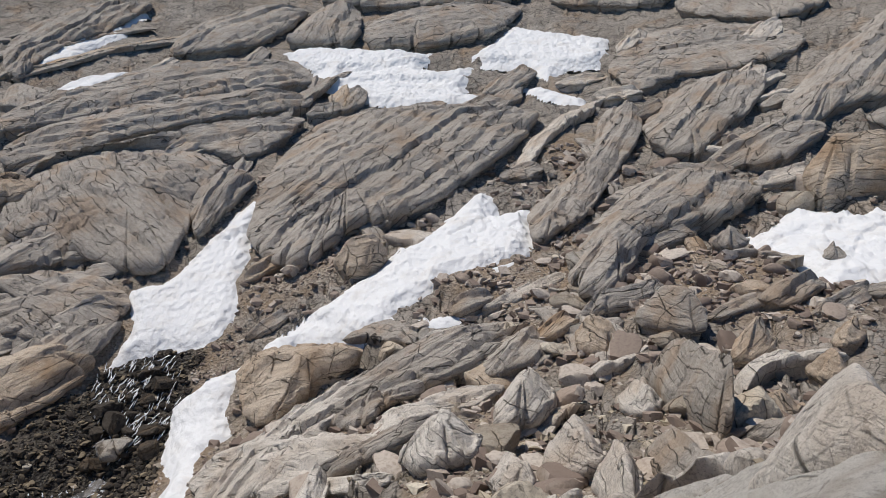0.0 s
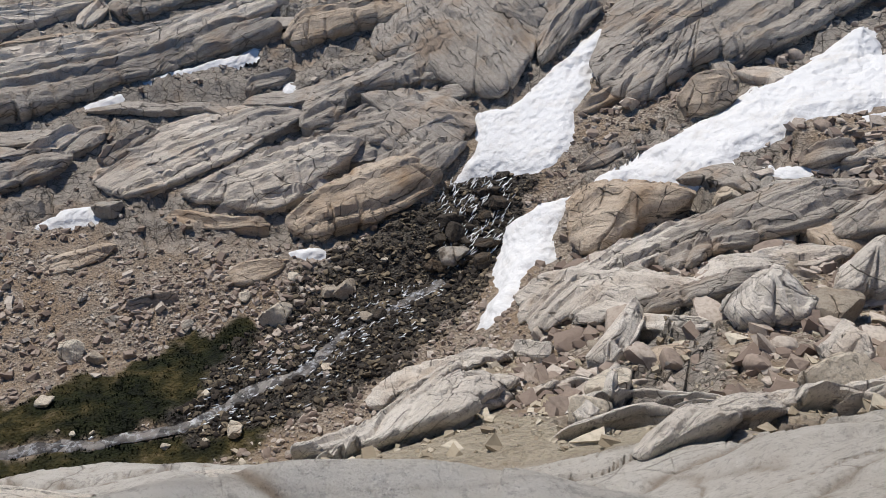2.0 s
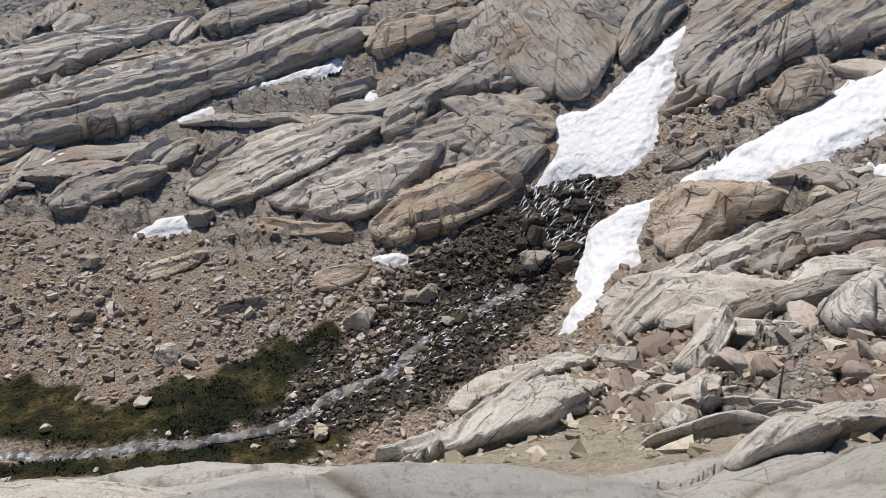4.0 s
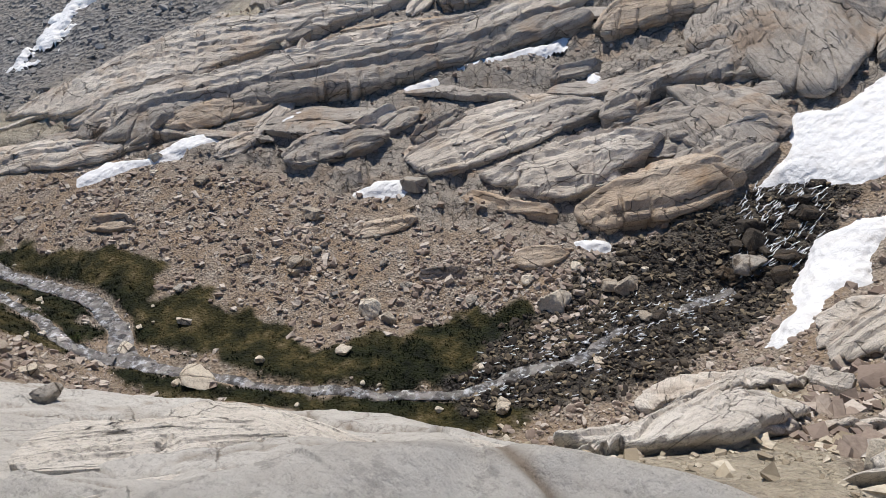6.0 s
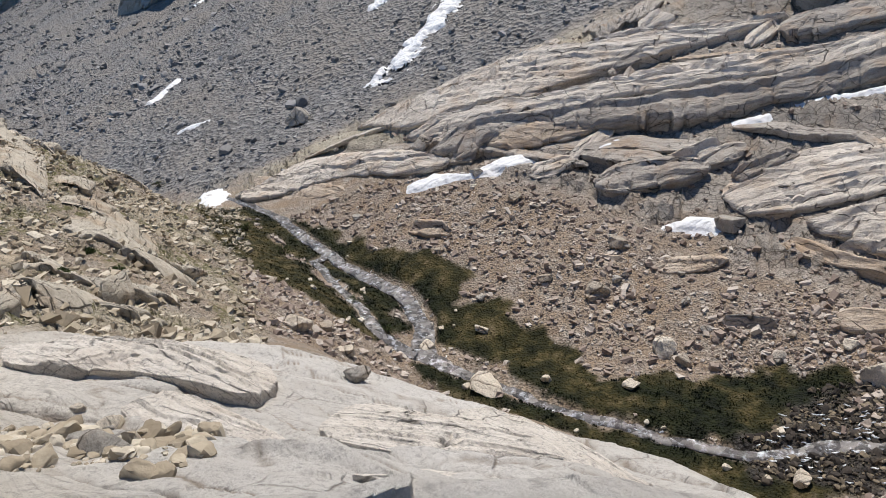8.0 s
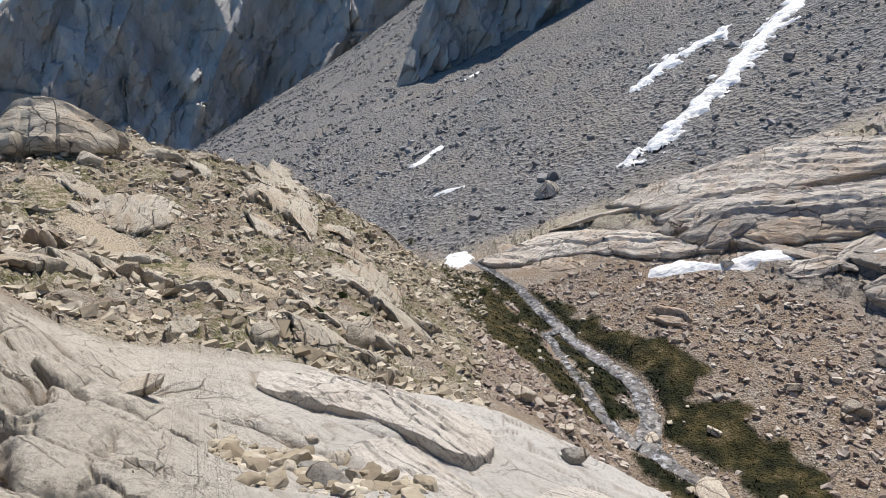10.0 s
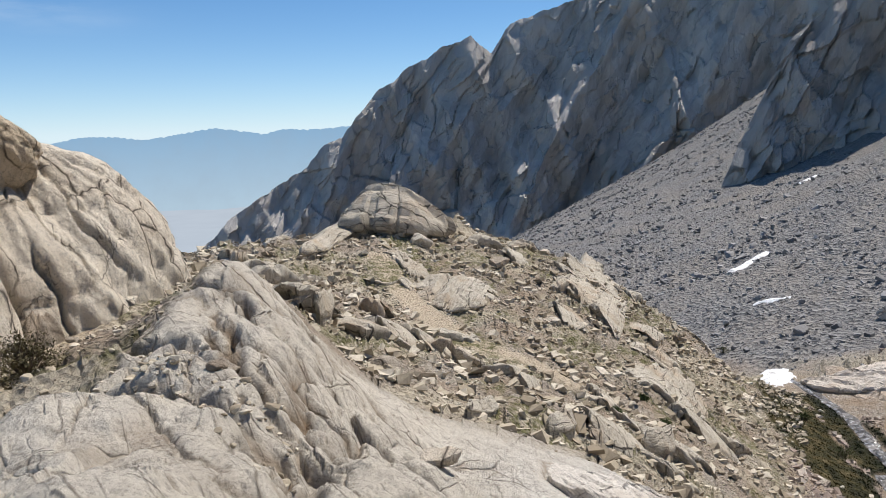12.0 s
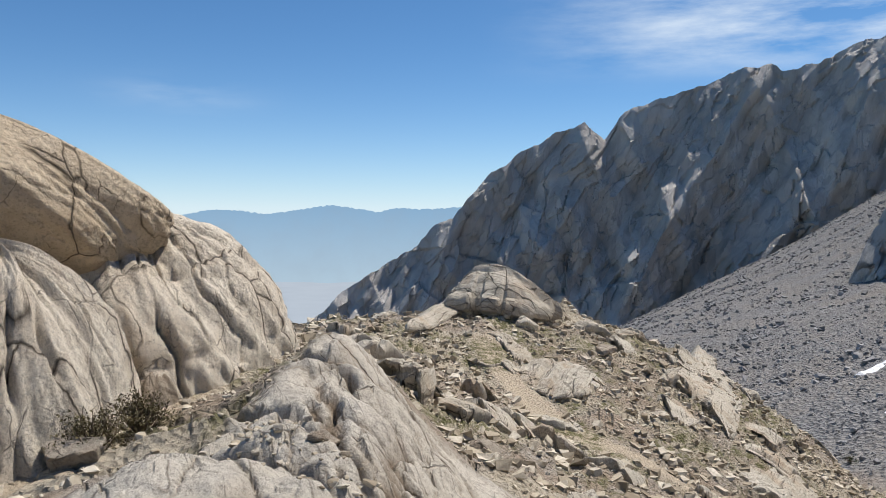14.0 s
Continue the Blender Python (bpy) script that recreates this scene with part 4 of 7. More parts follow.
def snow_field(outline, label, thick, ragged, seed):
    """A field of old snow within an outline of sights (bearing, slope of sight), lying on the ground."""
    edge = np.array([spot(a, e) for a, e in outline])
    SNOW_EDGES.append(edge)
    step = 0.16 if np.hypot(*edge.mean(0)) < 62 else 0.24
    xs, ys = np.arange(edge[:, 0].min() - 1.2, edge[:, 0].max() + 1.2, step), np.arange(edge[:, 1].min() - 1.2, edge[:, 1].max() + 1.2, step)
    x, y = np.meshgrid(xs, ys)
    s = inside(x, y, edge) + ragged * fbm(x / 1.7, y / 1.7, 4, 170 + seed)
    d = detail(x, y)[0]
    z = land(x, y) + 0.5 * d + np.clip(s * 0.6, -0.6, thick) + 0.07 * fbm(x / 0.9, y / 0.6, 3, 75)
    z = np.where(s > 0, np.maximum(z, land(x, y) + d + 0.16 * smooth(0.0, 0.8, s)), z)
    quads = grid_faces(len(ys), len(xs))
    kept = quads[(s.ravel() > -0.5)[quads].all(1)]
    used = np.unique(kept)
    back = np.full(x.size, -1)
    back[used] = np.arange(len(used))
    ob = mesh_object("snow_patch", np.stack([x, y, z], -1).reshape(-1, 3)[used], back[kept], SNOW)
    return tagged(ob, label, "snow patch", group="snow patches")


STREAKS = (
    (((75.4, 116.8, 0.8), (72.8, 121.0, 1.7), (69.8, 133.7, 1.7), (66.6, 158, 2.4), (65.0, 170, 2.2)), "long snow streak down the talus slope", 0.5, 3.4),
    (((75.1, 153.6, 1.2), (72.5, 163.4, 2.2), (69.2, 168.7, 1.6)), "broken snow streak on the talus slope", 0.5, 3.6),
    (((91.0, 166.3, 0.9), (88.9, 174.3, 1.3)), "short snow streak on the talus slope", 0.5, 0.7),
    (((89.2, 131.0, 0.8), (87.3, 129.0, 0.9)), "scattered snow scraps among talus blocks", 0.4, 0.9),
    (((87, 288, 1.5), (86.2, 292, 2.0)), "snow scrap at the foot of the buttress", 0.4, 0.8),
)
for number, (way, words, thick, ragged) in enumerate(STREAKS):
    snow_patch("snow_patch", way, words, thick, ragged, 0.3, number)
snow_field(((21.8, -30.5), (21.3, -29.3), (20.0, -27.6), (20.6, -26.0), (19.8, -24.3), (19.4, -22.6), (17.3, -21.0), (14.8, -20.0), (11.3, -17.5), (7.3, -14.7), (7.6, -14.8), (3.5, -12.0), (0.3, -9.4), (-2.5, -6.9), (-3.3, -7.1), (-3.6, -8.3), (-5.9, -7.9), (-6.7, -9.1), (-6.1, -10.8), (-4.1, -11.9), (0.0, -13.4), (1.7, -14.7), (3.8, -16.0), (3.7, -16.9), (6.7, -18.2), (10.5, -18.8), (15.2, -20.3), (15.2, -20.3), (15.7, -22.3), (15.7, -24.4), (17.6, -25.8), (19.0, -28.6), (20.3, -30.1)), "long sunlit tongue of old snow below a rock slab", 0.5, 0.35, 0)
snow_field(((24.0, -19.6), (22.3, -17.4), (22.1, -14.5), (19.8, -14.0), (17.6, -11.9), (14.0, -8.2), (13.0, -8.4), (14.2, -10.2), (14.4, -12.2), (15.0, -13.8), (15.2, -16.2), (16.1, -17.9), (17.9, -18.9), (20.5, -18.6)), "grooved snowfield narrowing up a rock cleft above the cascade", 0.4, 0.3, 1)
snow_field(((12.1, 2.1), (9.8, 2.6), (6.6, 2.8), (1.8, 2.7), (2.5, 1.7), (0.9, 1.4), (-1.1, 2.1), (-0.8, 0.3), (-2.5, -0.2), (2.4, -0.9), (6.5, -0.7), (8.1, 0.2), (9.3, 0.1), (9.7, 1.3)), "broad ragged snowfield on the high bench", 0.5, 0.5, 2)
snow_field(((-1.4, 2.7), (-4.1, 4.9), (-6.1, 4.6), (-10.6, 4.4), (-10.2, 2.8), (-7.9, 2.5), (-6.8, 1.5), (-5.1, 2.4), (-2.3, 2.3)), "bright snowfield under a rock step on the bench", 0.5, 0.5, 3)
snow_field(((-5.2, 1.0), (-6.4, 1.0), (-9.5, 0.4), (-9.3, 0.0), (-6.9, 0.2)), "thin snow remnant between rubble on the bench", 0.3, 0.4, 4)
snow_field(((-21.5, -8.1), (-23.7, -7.2), (-23.9, -6.0), (-25.3, -6.0), (-28.0, -6.0), (-28.9, -5.5), (-31.2, -6.4), (-31.7, -9.6), (-27.3, -10.4), (-25.1, -9.6), (-22.8, -8.6)), "small snow patch with a boulder melting out of it", 0.5, 0.4, 5)
snow_field(((27.9, 0.0), (26.8, 1.3), (24.8, 2.2), (22.5, 3.1), (22.3, 2.6), (24.4, 1.8), (26.1, 0.7)), "narrow snow strip along a rock ledge", 0.35, 0.3, 6)
snow_field(((27.2, -1.7), (25.5, -0.5), (23.1, 0.1), (21.5, 0.2), (23.8, -0.8), (25.5, -1.5)), "narrow snow strip filling a rock groove", 0.35, 0.3, 7)
snow_field(((22.6, 3.3), (21.3, 4.4), (20.9, 4.0), (22.2, 3.1)), "scrap of snow on the rock wall", 0.3, 0.2, 8)
snow_field(((1.9, -16.8), (-0.1, -16.1), (-3.2, -15.1), (-2.7, -15.7), (0.2, -17.1)), "small leftover snow strip among rubble", 0.25, 0.2, 9)
snow_field(((-3.7, -12.6), (-5.4, -11.8), (-5.6, -12.2), (-4.2, -13.0)), "small leftover snow strip among rubble", 0.25, 0.2, 10)
snow_field(((53.9, -20.4), (52.3, -20.0), (50.3, -19.9), (50.2, -20.8), (53.2, -20.8)), "small white snow patch beside a grey boulder", 0.3, 0.15, 11)
snow_field(((36.7, -24.4), (34.2, -24.4), (33.9, -25.0), (35.6, -25.2)), "scrap of snow at the foot of the wall", 0.25, 0.15, 12)
snow_field(((73.7, -17.5), (71.4, -16.8), (68.7, -16.9), (66.2, -15.9), (63.3, -15.5), (63.2, -16.0), (65.5, -16.7), (68.5, -17.3), (71.9, -17.8), (73.6, -18.0)), "ragged snow strip under the layered rock band", 0.3, 0.25, 13)
snow_field(((59.9, -15.4), (57.6, -14.6), (56.9, -14.8), (59.0, -15.7)), "ragged snow scrap under the layered rock band", 0.3, 0.2, 14)
snow_field(((49.9, -13.3), (47.6, -12.8), (47.4, -13.0), (49.3, -13.7)), "ragged snow scrap under the layered rock band", 0.3, 0.2, 15)
snow_field(((45.9, -12.1), (41.5, -11.0), (38.2, -10.0), (38.4, -10.5), (42.2, -11.6)), "shaded snow strip under an overhanging ledge", 0.3, 0.15, 16)
snow_field(((36.8, -14.0), (36.2, -12.5), (35.7, -12.7), (36.1, -14.2)), "scrap of snow on the rock wall", 0.25, 0.1, 17)
snow_field(((88.9, -16.4), (87.4, -16.2), (86.7, -16.7), (88.0, -17.5), (88.9, -17.0)), "snow bridge where the stream leaves the basin", 0.12, 0.45, 18)


def snowless(x, y):
    free = np.ones(x.shape)
    for way, _, _, _ in STREAKS:
        free *= stroke(x, y, way) < -0.2
    for edge in SNOW_EDGES:
        free *= inside(x, y, edge) < -0.1
    return free


# ---- stream ----
def ribbon(name, way, material, label, lift, waves, seed=0, width=1.0, sway=0.5):
    a, r, w = np.array(way, float).T
    s = np.linspace(0, len(a) - 1, 420 if len(a) > 12 else 90 if len(a) > 7 else 40)
    k = np.arange(len(a))
    az, rr, ww = np.interp(s, k, a), np.interp(s, k, r), np.interp(s, k, w) * width
    px, py = -rr * np.sin(np.radians(az)), rr * np.cos(np.radians(az))
    px, py = px + sway * perlin(s * 2.3, s * 0, 5 + seed), py + sway * perlin(s * 2.3, s * 0 + 9, 6 + seed)
    tx, ty = np.gradient(px), np.gradient(py)
    ln = np.hypot(tx, ty)
    nx, ny = -ty / ln, tx / ln
    across = np.linspace(-1, 1, 17)
    ww = ww * (1 + 0.35 * perlin(s * 3.1, s * 0 + 4, 8 + seed))
    x, y = px[:, None] + nx[:, None] * ww[:, None] * across, py[:, None] + ny[:, None] * ww[:, None] * across
    level = land(px, py)
    z = level[:, None] + lift - 0.14 * across[None, :] ** 4 + waves * fbm(x * 1.5, y * 1.5, 3, 80 + seed)
    return tagged(mesh_object(name, np.stack([x, y, z], -1).reshape(-1, 3), grid_faces(len(s), 17), material), label, "stream", kind="structure")


ribbon("water", STREAM, WATER, "shallow riffled meltwater stream winding through turf", 0.0, 0.10)
ribbon("water", SIDE_CHANNEL, WATER, "narrow side channel of the stream round a turf island", 0.0, 0.08, 3)



# ---- rock slabs ----
def spline(points, n):
    p = np.array(points, float)
    k = np.r_[0, np.cumsum(np.hypot(*np.diff(p, axis=0).T))]
    s = np.linspace(0, k[-1], n)
    q = np.stack([np.interp(s, k, p[:, c]) for c in range(p.shape[1])], 1)
    w = np.array([1, 2, 3, 2, 1]) / 9
    for _ in range(max(2, n // 14)):
        e = np.pad(q, ((2, 2), (0, 0)), mode="edge")
        mid = sum(w[m] * e[m:m + n] for m in range(5))
        mid[0], mid[-1] = q[0], q[-1]
        q = mid
    return q, k[-1]


def plan(az, r):
    return -r * math.sin(radians(az)), r * math.cos(radians(az))


PROFILE = ((0.60, -1.2), (0.30, -0.15), (0.06, 0.25), (0.0, 0.55), (0.0, 0.82), (0.05, 0.95), (0.20, 1.0), (0.50, 1.02))


def rock_slab(front, width, thick, material, label, seed, group="rock slabs", joints=1.7, name="rock_slab", cell=0.17):
    """A sheet of granite whose broken front edge runs along (bearing, distance) points; its back runs into the slope."""
    pts = [plan(a, r) for a, r in front]
    length = sum(math.hypot(b[0] - a[0], b[1] - a[1]) for a, b in zip(pts, pts[1:]))
    n = int(max(16, min(160, length / cell)))
    q, length = spline(pts, n)
    s = np.linspace(0, 1, n)
    dist = s * length
    t = np.gradient(q, axis=0)
    t /= np.hypot(t[:, 0], t[:, 1])[:, None] + 1e-9
    up = np.stack([-t[:, 1], t[:, 0]], 1)
    up *= np.sign((up * q).sum(1).mean())
    mean = up.mean(0)
    up = 0.3 * up + 0.7 * mean / (np.hypot(*mean) + 1e-9)
    up /= np.hypot(up[:, 0], up[:, 1])[:, None]
    rng = np.random.RandomState(seed)
    taper = np.clip(np.sin(math.pi * np.clip(s, 0.0, 1.0)), 0, 1) ** 0.45
    th = thick * taper * (1 + 0.35 * fbm(dist / 4, dist * 0 + seed, 3, seed))
    cuts = np.sort(rng.uniform(0, length, max(1, int(length / joints))))
    block = np.searchsorted(cuts, dist)
    jitter = rng.uniform(-1, 1, len(cuts) + 1)
    th = th * (1 + 0.22 * jitter[block])
    notch = np.exp(-((dist[:, None] - cuts[None, :]) / 0.13) ** 2).max(1)
    setback = 0.28 * min(thick, 1.6) * jitter[block] + 0.5 * fbm(dist / 2.2, dist * 0 + 3 + seed, 4, seed + 2) * min(1.0, thick) + 0.25 * notch * min(1.0, thick)
    wd = width * taper ** 0.6 * (1 + 0.25 * fbm(dist / 6, dist * 0 + 8, 2, seed + 4))
    m = int(max(10, min(40, width / (1.3 * cell))))
    tops = np.linspace(0, 1, m + 1)[1:] ** 1.25
    prof = [(d * np.minimum(th, 1.4) + 0 * th, h * th) for d, h in PROFILE]
    lip = 0.55 * np.minimum(th, 1.4)
    for c in tops:
        prof.append((lip + (np.maximum(wd, lip + 0.3) - lip) * c, th * (1 - c ** 1.7) - 0.35 * c ** 4))
    d = np.array([p[0] for p in prof]).T + setback[:, None]
    h = np.array([p[1] for p in prof]).T
    d = d + 0.16 * min(1.0, thick) * fbm(dist[:, None] / 0.55 + 0 * h, h * 2.2, 3, seed + 9) * (h < 1.05 * th[:, None])
    x, y = q[:, 0:1] + up[:, 0:1] * d, q[:, 1:2] + up[:, 1:2] * d
    h = h - 0.55 * notch[:, None] * np.clip(h, 0, 0.5) * (0.5 + 0.5 * rng.uniform(0, 1))
    level = np.clip(h / (thick + 1e-6), 0, 1)
    z = land(x, y) + h + level * (0.22 * min(thick, 1.5) * fbm(x / 2.6, y / 2.6, 4, seed + 6) + 0.05 * fbm(x / 0.6, y / 0.6, 3, seed + 7) + min(thick, 1.2) * (0.26 * facets(x / 1.7, y / 1.7, seed + 11) + 0.14 * facets(x / 0.7, y / 0.7, seed + 12)))
    split = up[:, 0:1] * 0 + d + 0.6 * fbm(x / 3, y / 3, 3, seed + 8)
    ph = split / max(0.9, width / 3.5)
    f = ph - np.floor(ph)
    z = z + level * 0.24 * min(thick, 1.5) * (smooth(0.88, 1.0, f) - f) * (d > lip[:, None])
    ob = mesh_object(name, np.stack([x, y, z], -1).reshape(-1, 3), grid_faces(n, len(prof)), material, attributes=dict(along=dist[:, None] + seed * 7.0 + 0 * d, across=d + seed * 3.0), crisp=28)
    return tagged(ob, label, "rock slab", group=group)


ROCKS = {"G": GREY_SHEET, "P": PALE_SHEET, "T": TAN_SHEET, "W": NEAR_SHEET, "C": STAINED_SHEET, "H": HILL_SHEET}
NOSE = ((0.75, -0.9), (0.62, -0.2), (0.40, 0.08), (0.10, 0.26), (0.0, 0.48), (0.02, 0.66), (0.09, 0.82), (0.22, 0.94), (0.42, 1.0))


def rock_mass(outline, thick, kind_of_rock, label, seed, free=False):
    """A mass of granite within an outline of sights (bearing, slope of sight). Its front is a rounded, undercut nose; its back runs into
    the slope, or, for a free block, stands clear all round."""
    sights = np.array(outline, float)
    low = sights[:, 1].min()
    span = sights[:, 1].max() - low
    if free:
        sights[:, 1] = low + 0.5 * (sights[:, 1] - low)
    p = np.array([spot(a, e) for a, e in sights])
    away = float(np.median(np.hypot(*p.T)))
    reach = np.hypot(*p.T)
    p = p * (np.clip(reach, 0.8 * away, 1.3 * away) / reach)[:, None]
    tall = radians(span) * away
    near = kind_of_rock in "WC"
    thick = 0.62 * tall if free else min(thick, 0.22 * tall + 0.05) if near else min(thick, 0.55 * tall + 0.15)
    for _ in range(1 if free else 2):
        q = np.roll(p, -1, 0)
        p = np.stack([0.78 * p + 0.22 * q, 0.22 * p + 0.78 * q], 1).reshape(-1, 2)
    if (p[:, 0] * np.roll(p[:, 1], -1) - np.roll(p[:, 0], -1) * p[:, 1]).sum() < 0:
        p = p[::-1]
    ring = np.r_[p, p[:1]]
    k = np.r_[0, np.cumsum(np.hypot(*np.diff(ring, axis=0).T))]
    n = int(np.clip(k[-1] / (0.0030 * away), 48, 420))
    dist = np.linspace(0, k[-1], n, endpoint=False)
    b = np.stack([np.interp(dist, k, ring[:, c]) for c in (0, 1)], 1)
    mid = b.mean(0)
    _, axes = np.linalg.eigh(np.cov((b - mid).T))
    run, over = axes[:, 1], axes[:, 0]
    over = over * (1 if over @ mid > 0 else -1)
    u, v = (b - mid) @ run, (b - mid) @ over
    reach = max(0.0, 0.5 * (u.max() - u.min()) - 0.5 * (v.max() - v.min())) * 0.95
    spine = mid + np.clip(u, -reach, reach)[:, None] * run
    t = np.roll(b, -2, 0) - np.roll(b, 2, 0)
    t /= np.hypot(*t.T)[:, None] + 1e-9
    facing = (np.stack([t[:, 1], -t[:, 0]], 1) * -b).sum(1) / np.hypot(*b.T)
    rng = np.random.RandomState(900 + seed)
    tk = thick * (0.50 + 0.12 * smooth(-0.5, 0.4, facing) if free else (0.05 if near else 0.10) + (0.30 if near else 0.50) * smooth(-0.35, 0.45, facing))
    cuts = np.sort(rng.uniform(0, k[-1], max(2, int(k[-1] / (2.6 if not free else 1.8)))))
    block, jitter = np.searchsorted(cuts, dist), rng.uniform(-1, 1, len(cuts) + 1)
    notch = np.exp(-((dist[:, None] - cuts[None, :]) / (0.10 + 0.001 * away)) ** 2).max(1)
    tk = tk * (1 + 0.16 * jitter[block] + 0.2 * fbm(b[:, 0] / 3, b[:, 1] / 3, 3, seed))
    wide = np.hypot(*(b - spine).T)
    e = np.minimum(tk, 0.5 * wide)
    push = 0.25 * e * jitter[block] + 0.35 * e * fbm(b[:, 0] / 2.6, b[:, 1] / 2.6, 3, seed + 3) + 0.25 * e * notch
    rings = int(np.clip(wide.max() / (0.0045 * away), 10, 46))
    f, h = [], []
    for d, top in NOSE:
        f.append(((0.3 if near else 1.0) * d * e + push) / np.maximum(wide, 0.2)), h.append(top * tk - (0.5 if top < 0 else 0.0))
    ridge = thick * (1.1 if free else 0.95)
    start = f[-1]
    for c in np.linspace(0, 1, rings + 1)[1:]:
        f.append(start + (1 - start) * c), h.append(tk + (ridge - tk) * math.sin(0.5 * math.pi * c))
    f, h = np.clip(np.array(f).T, -0.2, 1), np.array(h).T
    x, y = b[:, 0:1] + (spine - b)[:, 0:1] * f, b[:, 1:2] + (spine - b)[:, 1:2] * f
    wx, wy = x + 0.2 * fbm(x / 3.5, y / 3.5, 3, seed + 5), y + 0.2 * fbm(x / 3.5 + 5, y / 3.5, 3, seed + 6)
    along, across = (wx - mid[0]) * run[0] + (wy - mid[1]) * run[1], (wx - mid[0]) * over[0] + (wy - mid[1]) * over[1]
    size, fine = min(1.0, thick), min(1.0, max(0.3, away / 40))
    along, across, gx, gy = along / fine, across / fine, x / fine, y / fine
    # sheets that step down towards the front, joints across them, and broken faces
    ph = across / (0.9 + 0.35 * thick / fine) + 0.5 * fbm(along / 5, across / 3, 3, seed + 8)
    g = ph - np.floor(ph)
    lift = 0.42 * size * (smooth(0.84, 1.0, g) - g) * (0.3 + 1.2 * hash2(np.floor(ph).astype(np.int64), seed) / 4096)
    ph = across / 0.42 + 0.8 * fbm(along / 4, across / 2, 3, seed + 9)
    g = ph - np.floor(ph)
    lift = lift + 0.08 * size * smooth(0.0, 0.2, fbm(along / 4, across / 2, 2, seed + 10)) * (smooth(0.8, 1.0, g) - g)
    c1, c2, own = cells(along / 6.0, across / 2.2, seed + 12)
    lift = lift + size * 0.24 * (own - 0.5) * smooth(0.0, 0.08, c2 - c1)
    ph = along / 4.4 + 0.7 * fbm(along / 6, across / 3, 3, seed + 17)
    g = np.abs(ph - np.floor(ph) - 0.5)
    lift = lift - 0.20 * size * (1 - smooth(0.0, 0.03, g)) * smooth(-0.05, 0.15, fbm(gx / 3, gy / 3, 2, seed + 16))
    lift = lift + 0.26 * size * fbm(gx / 3.4, gy / 3.4, 4, seed + 13) + size * (0.13 * facets(gx / 1.9, gy / 1.9, seed + 14) + 0.06 * facets(gx / 0.5, gy / 0.5, seed + 15))
    along, across, lift = along * fine, across * fine, lift * (1.5 * fine if near else fine ** 1.2)
    along, across = along + 0.25 * h, across + 1.15 * h
    z = land(x, y) + (0.02 if near else 0.10 if thick > 0.8 or free else -0.12) + h + lift * np.clip(h / thick + 0.3, 0, 1) - 0.3 * notch[:, None] * np.clip(h, 0, 0.6) * (f < 0.6)
    material = ROCKS[kind_of_rock] if kind_of_rock != "P" or away > 42 else WHITE_SHEET
    quads = grid_faces(n, f.shape[1])
    last = np.stack([(n - 1) * f.shape[1] + np.arange(f.shape[1] - 1), np.arange(f.shape[1] - 1)], 1)
    quads = np.r_[quads, np.stack([last[:, 0], last[:, 0] + 1, last[:, 1] + 1, last[:, 1]], 1)][:, ::-1]
    ob = mesh_object("boulder" if free else "rock_slab", np.stack([x, y, z], -1).reshape(-1, 3), quads, material, attributes=dict(along=along + 7.0 * seed, across=across + 3.0 * seed), crisp=30)
    return tagged(ob, label, "boulder" if free else "rock slab", group="heavy blocks" if free else "rock slabs")


rock_mass(((13.1, -6.4), (9.6, -2.7), (5.6, -1.5), (-2.5, -0.6), (-6.6, -1.0), (-5.9, -2.6), (-2.8, -5.2), (1.2, -8.6), (3.6, -9.7), (7.3, -11.1), (10.2, -13.7), (12.6, -13.3), (14.7, -11.3), (13.9, -9.3)), 2.3, "G", "great grey whaleback of granite between two snowfields", 0)
rock_mass(((30.1, -8.9), (28.0, -6.7), (24.3, -5.2), (18.2, -5.0), (15.1, -6.1), (18.0, -8.5), (18.6, -11.3), (19.7, -13.6), (21.6, -14.2), (23.4, -13.2), (25.2, -12.3), (28.2, -11.5), (30.2, -11.4)), 2.2, "G", "broad smooth grey slab above the snow cleft", 1)
rock_mass(((18.7, -8.9), (17.8, -7.4), (14.3, -6.3), (13.7, -7.3), (15.9, -8.9), (17.8, -11.7), (18.4, -10.1)), 1.7, "G", "jointed grey block beside the snow cleft", 2)
rock_mass(((29.8, -2.8), (25.5, -1.4), (20.3, 0.8), (15.1, 1.5), (10.9, 1.6), (9.5, 0.1), (12.8, -0.7), (19.6, -1.8), (25.9, -3.4), (29.9, -4.4)), 1.3, "G", "stacked grey rock sheet with a rounded nose", 3)
rock_mass(((29.9, -4.8), (23.2, -2.3), (15.9, -1.0), (9.7, -0.5), (10.2, -1.9), (15.9, -2.8), (21.4, -4.0), (26.7, -6.0), (30.0, -6.5)), 1.3, "G", "stacked grey rock sheet with a rounded nose", 4)
rock_mass(((30.0, -6.9), (26.0, -5.8), (21.1, -4.1), (15.1, -2.9), (10.0, -2.1), (11.2, -3.9), (14.7, -5.7), (17.8, -4.7), (23.9, -5.2), (28.0, -6.5), (30.0, -8.2)), 1.2, "G", "stacked grey rock sheet with a rounded nose", 5)
rock_mass(((12.1, 2.7), (9.8, 5.1), (6.7, 5.7), (6.6, 3.0), (10.5, 2.6)), 2.2, "G", "squared grey rock step above the snowfield", 6)
rock_mass(((6.6, 2.6), (6.3, 4.6), (2.7, 5.6), (-3.2, 6.3), (-4.8, 6.0), (-3.0, 3.8), (1.8, 3.0)), 2.4, "G", "cracked rock step above the snowfield", 7)
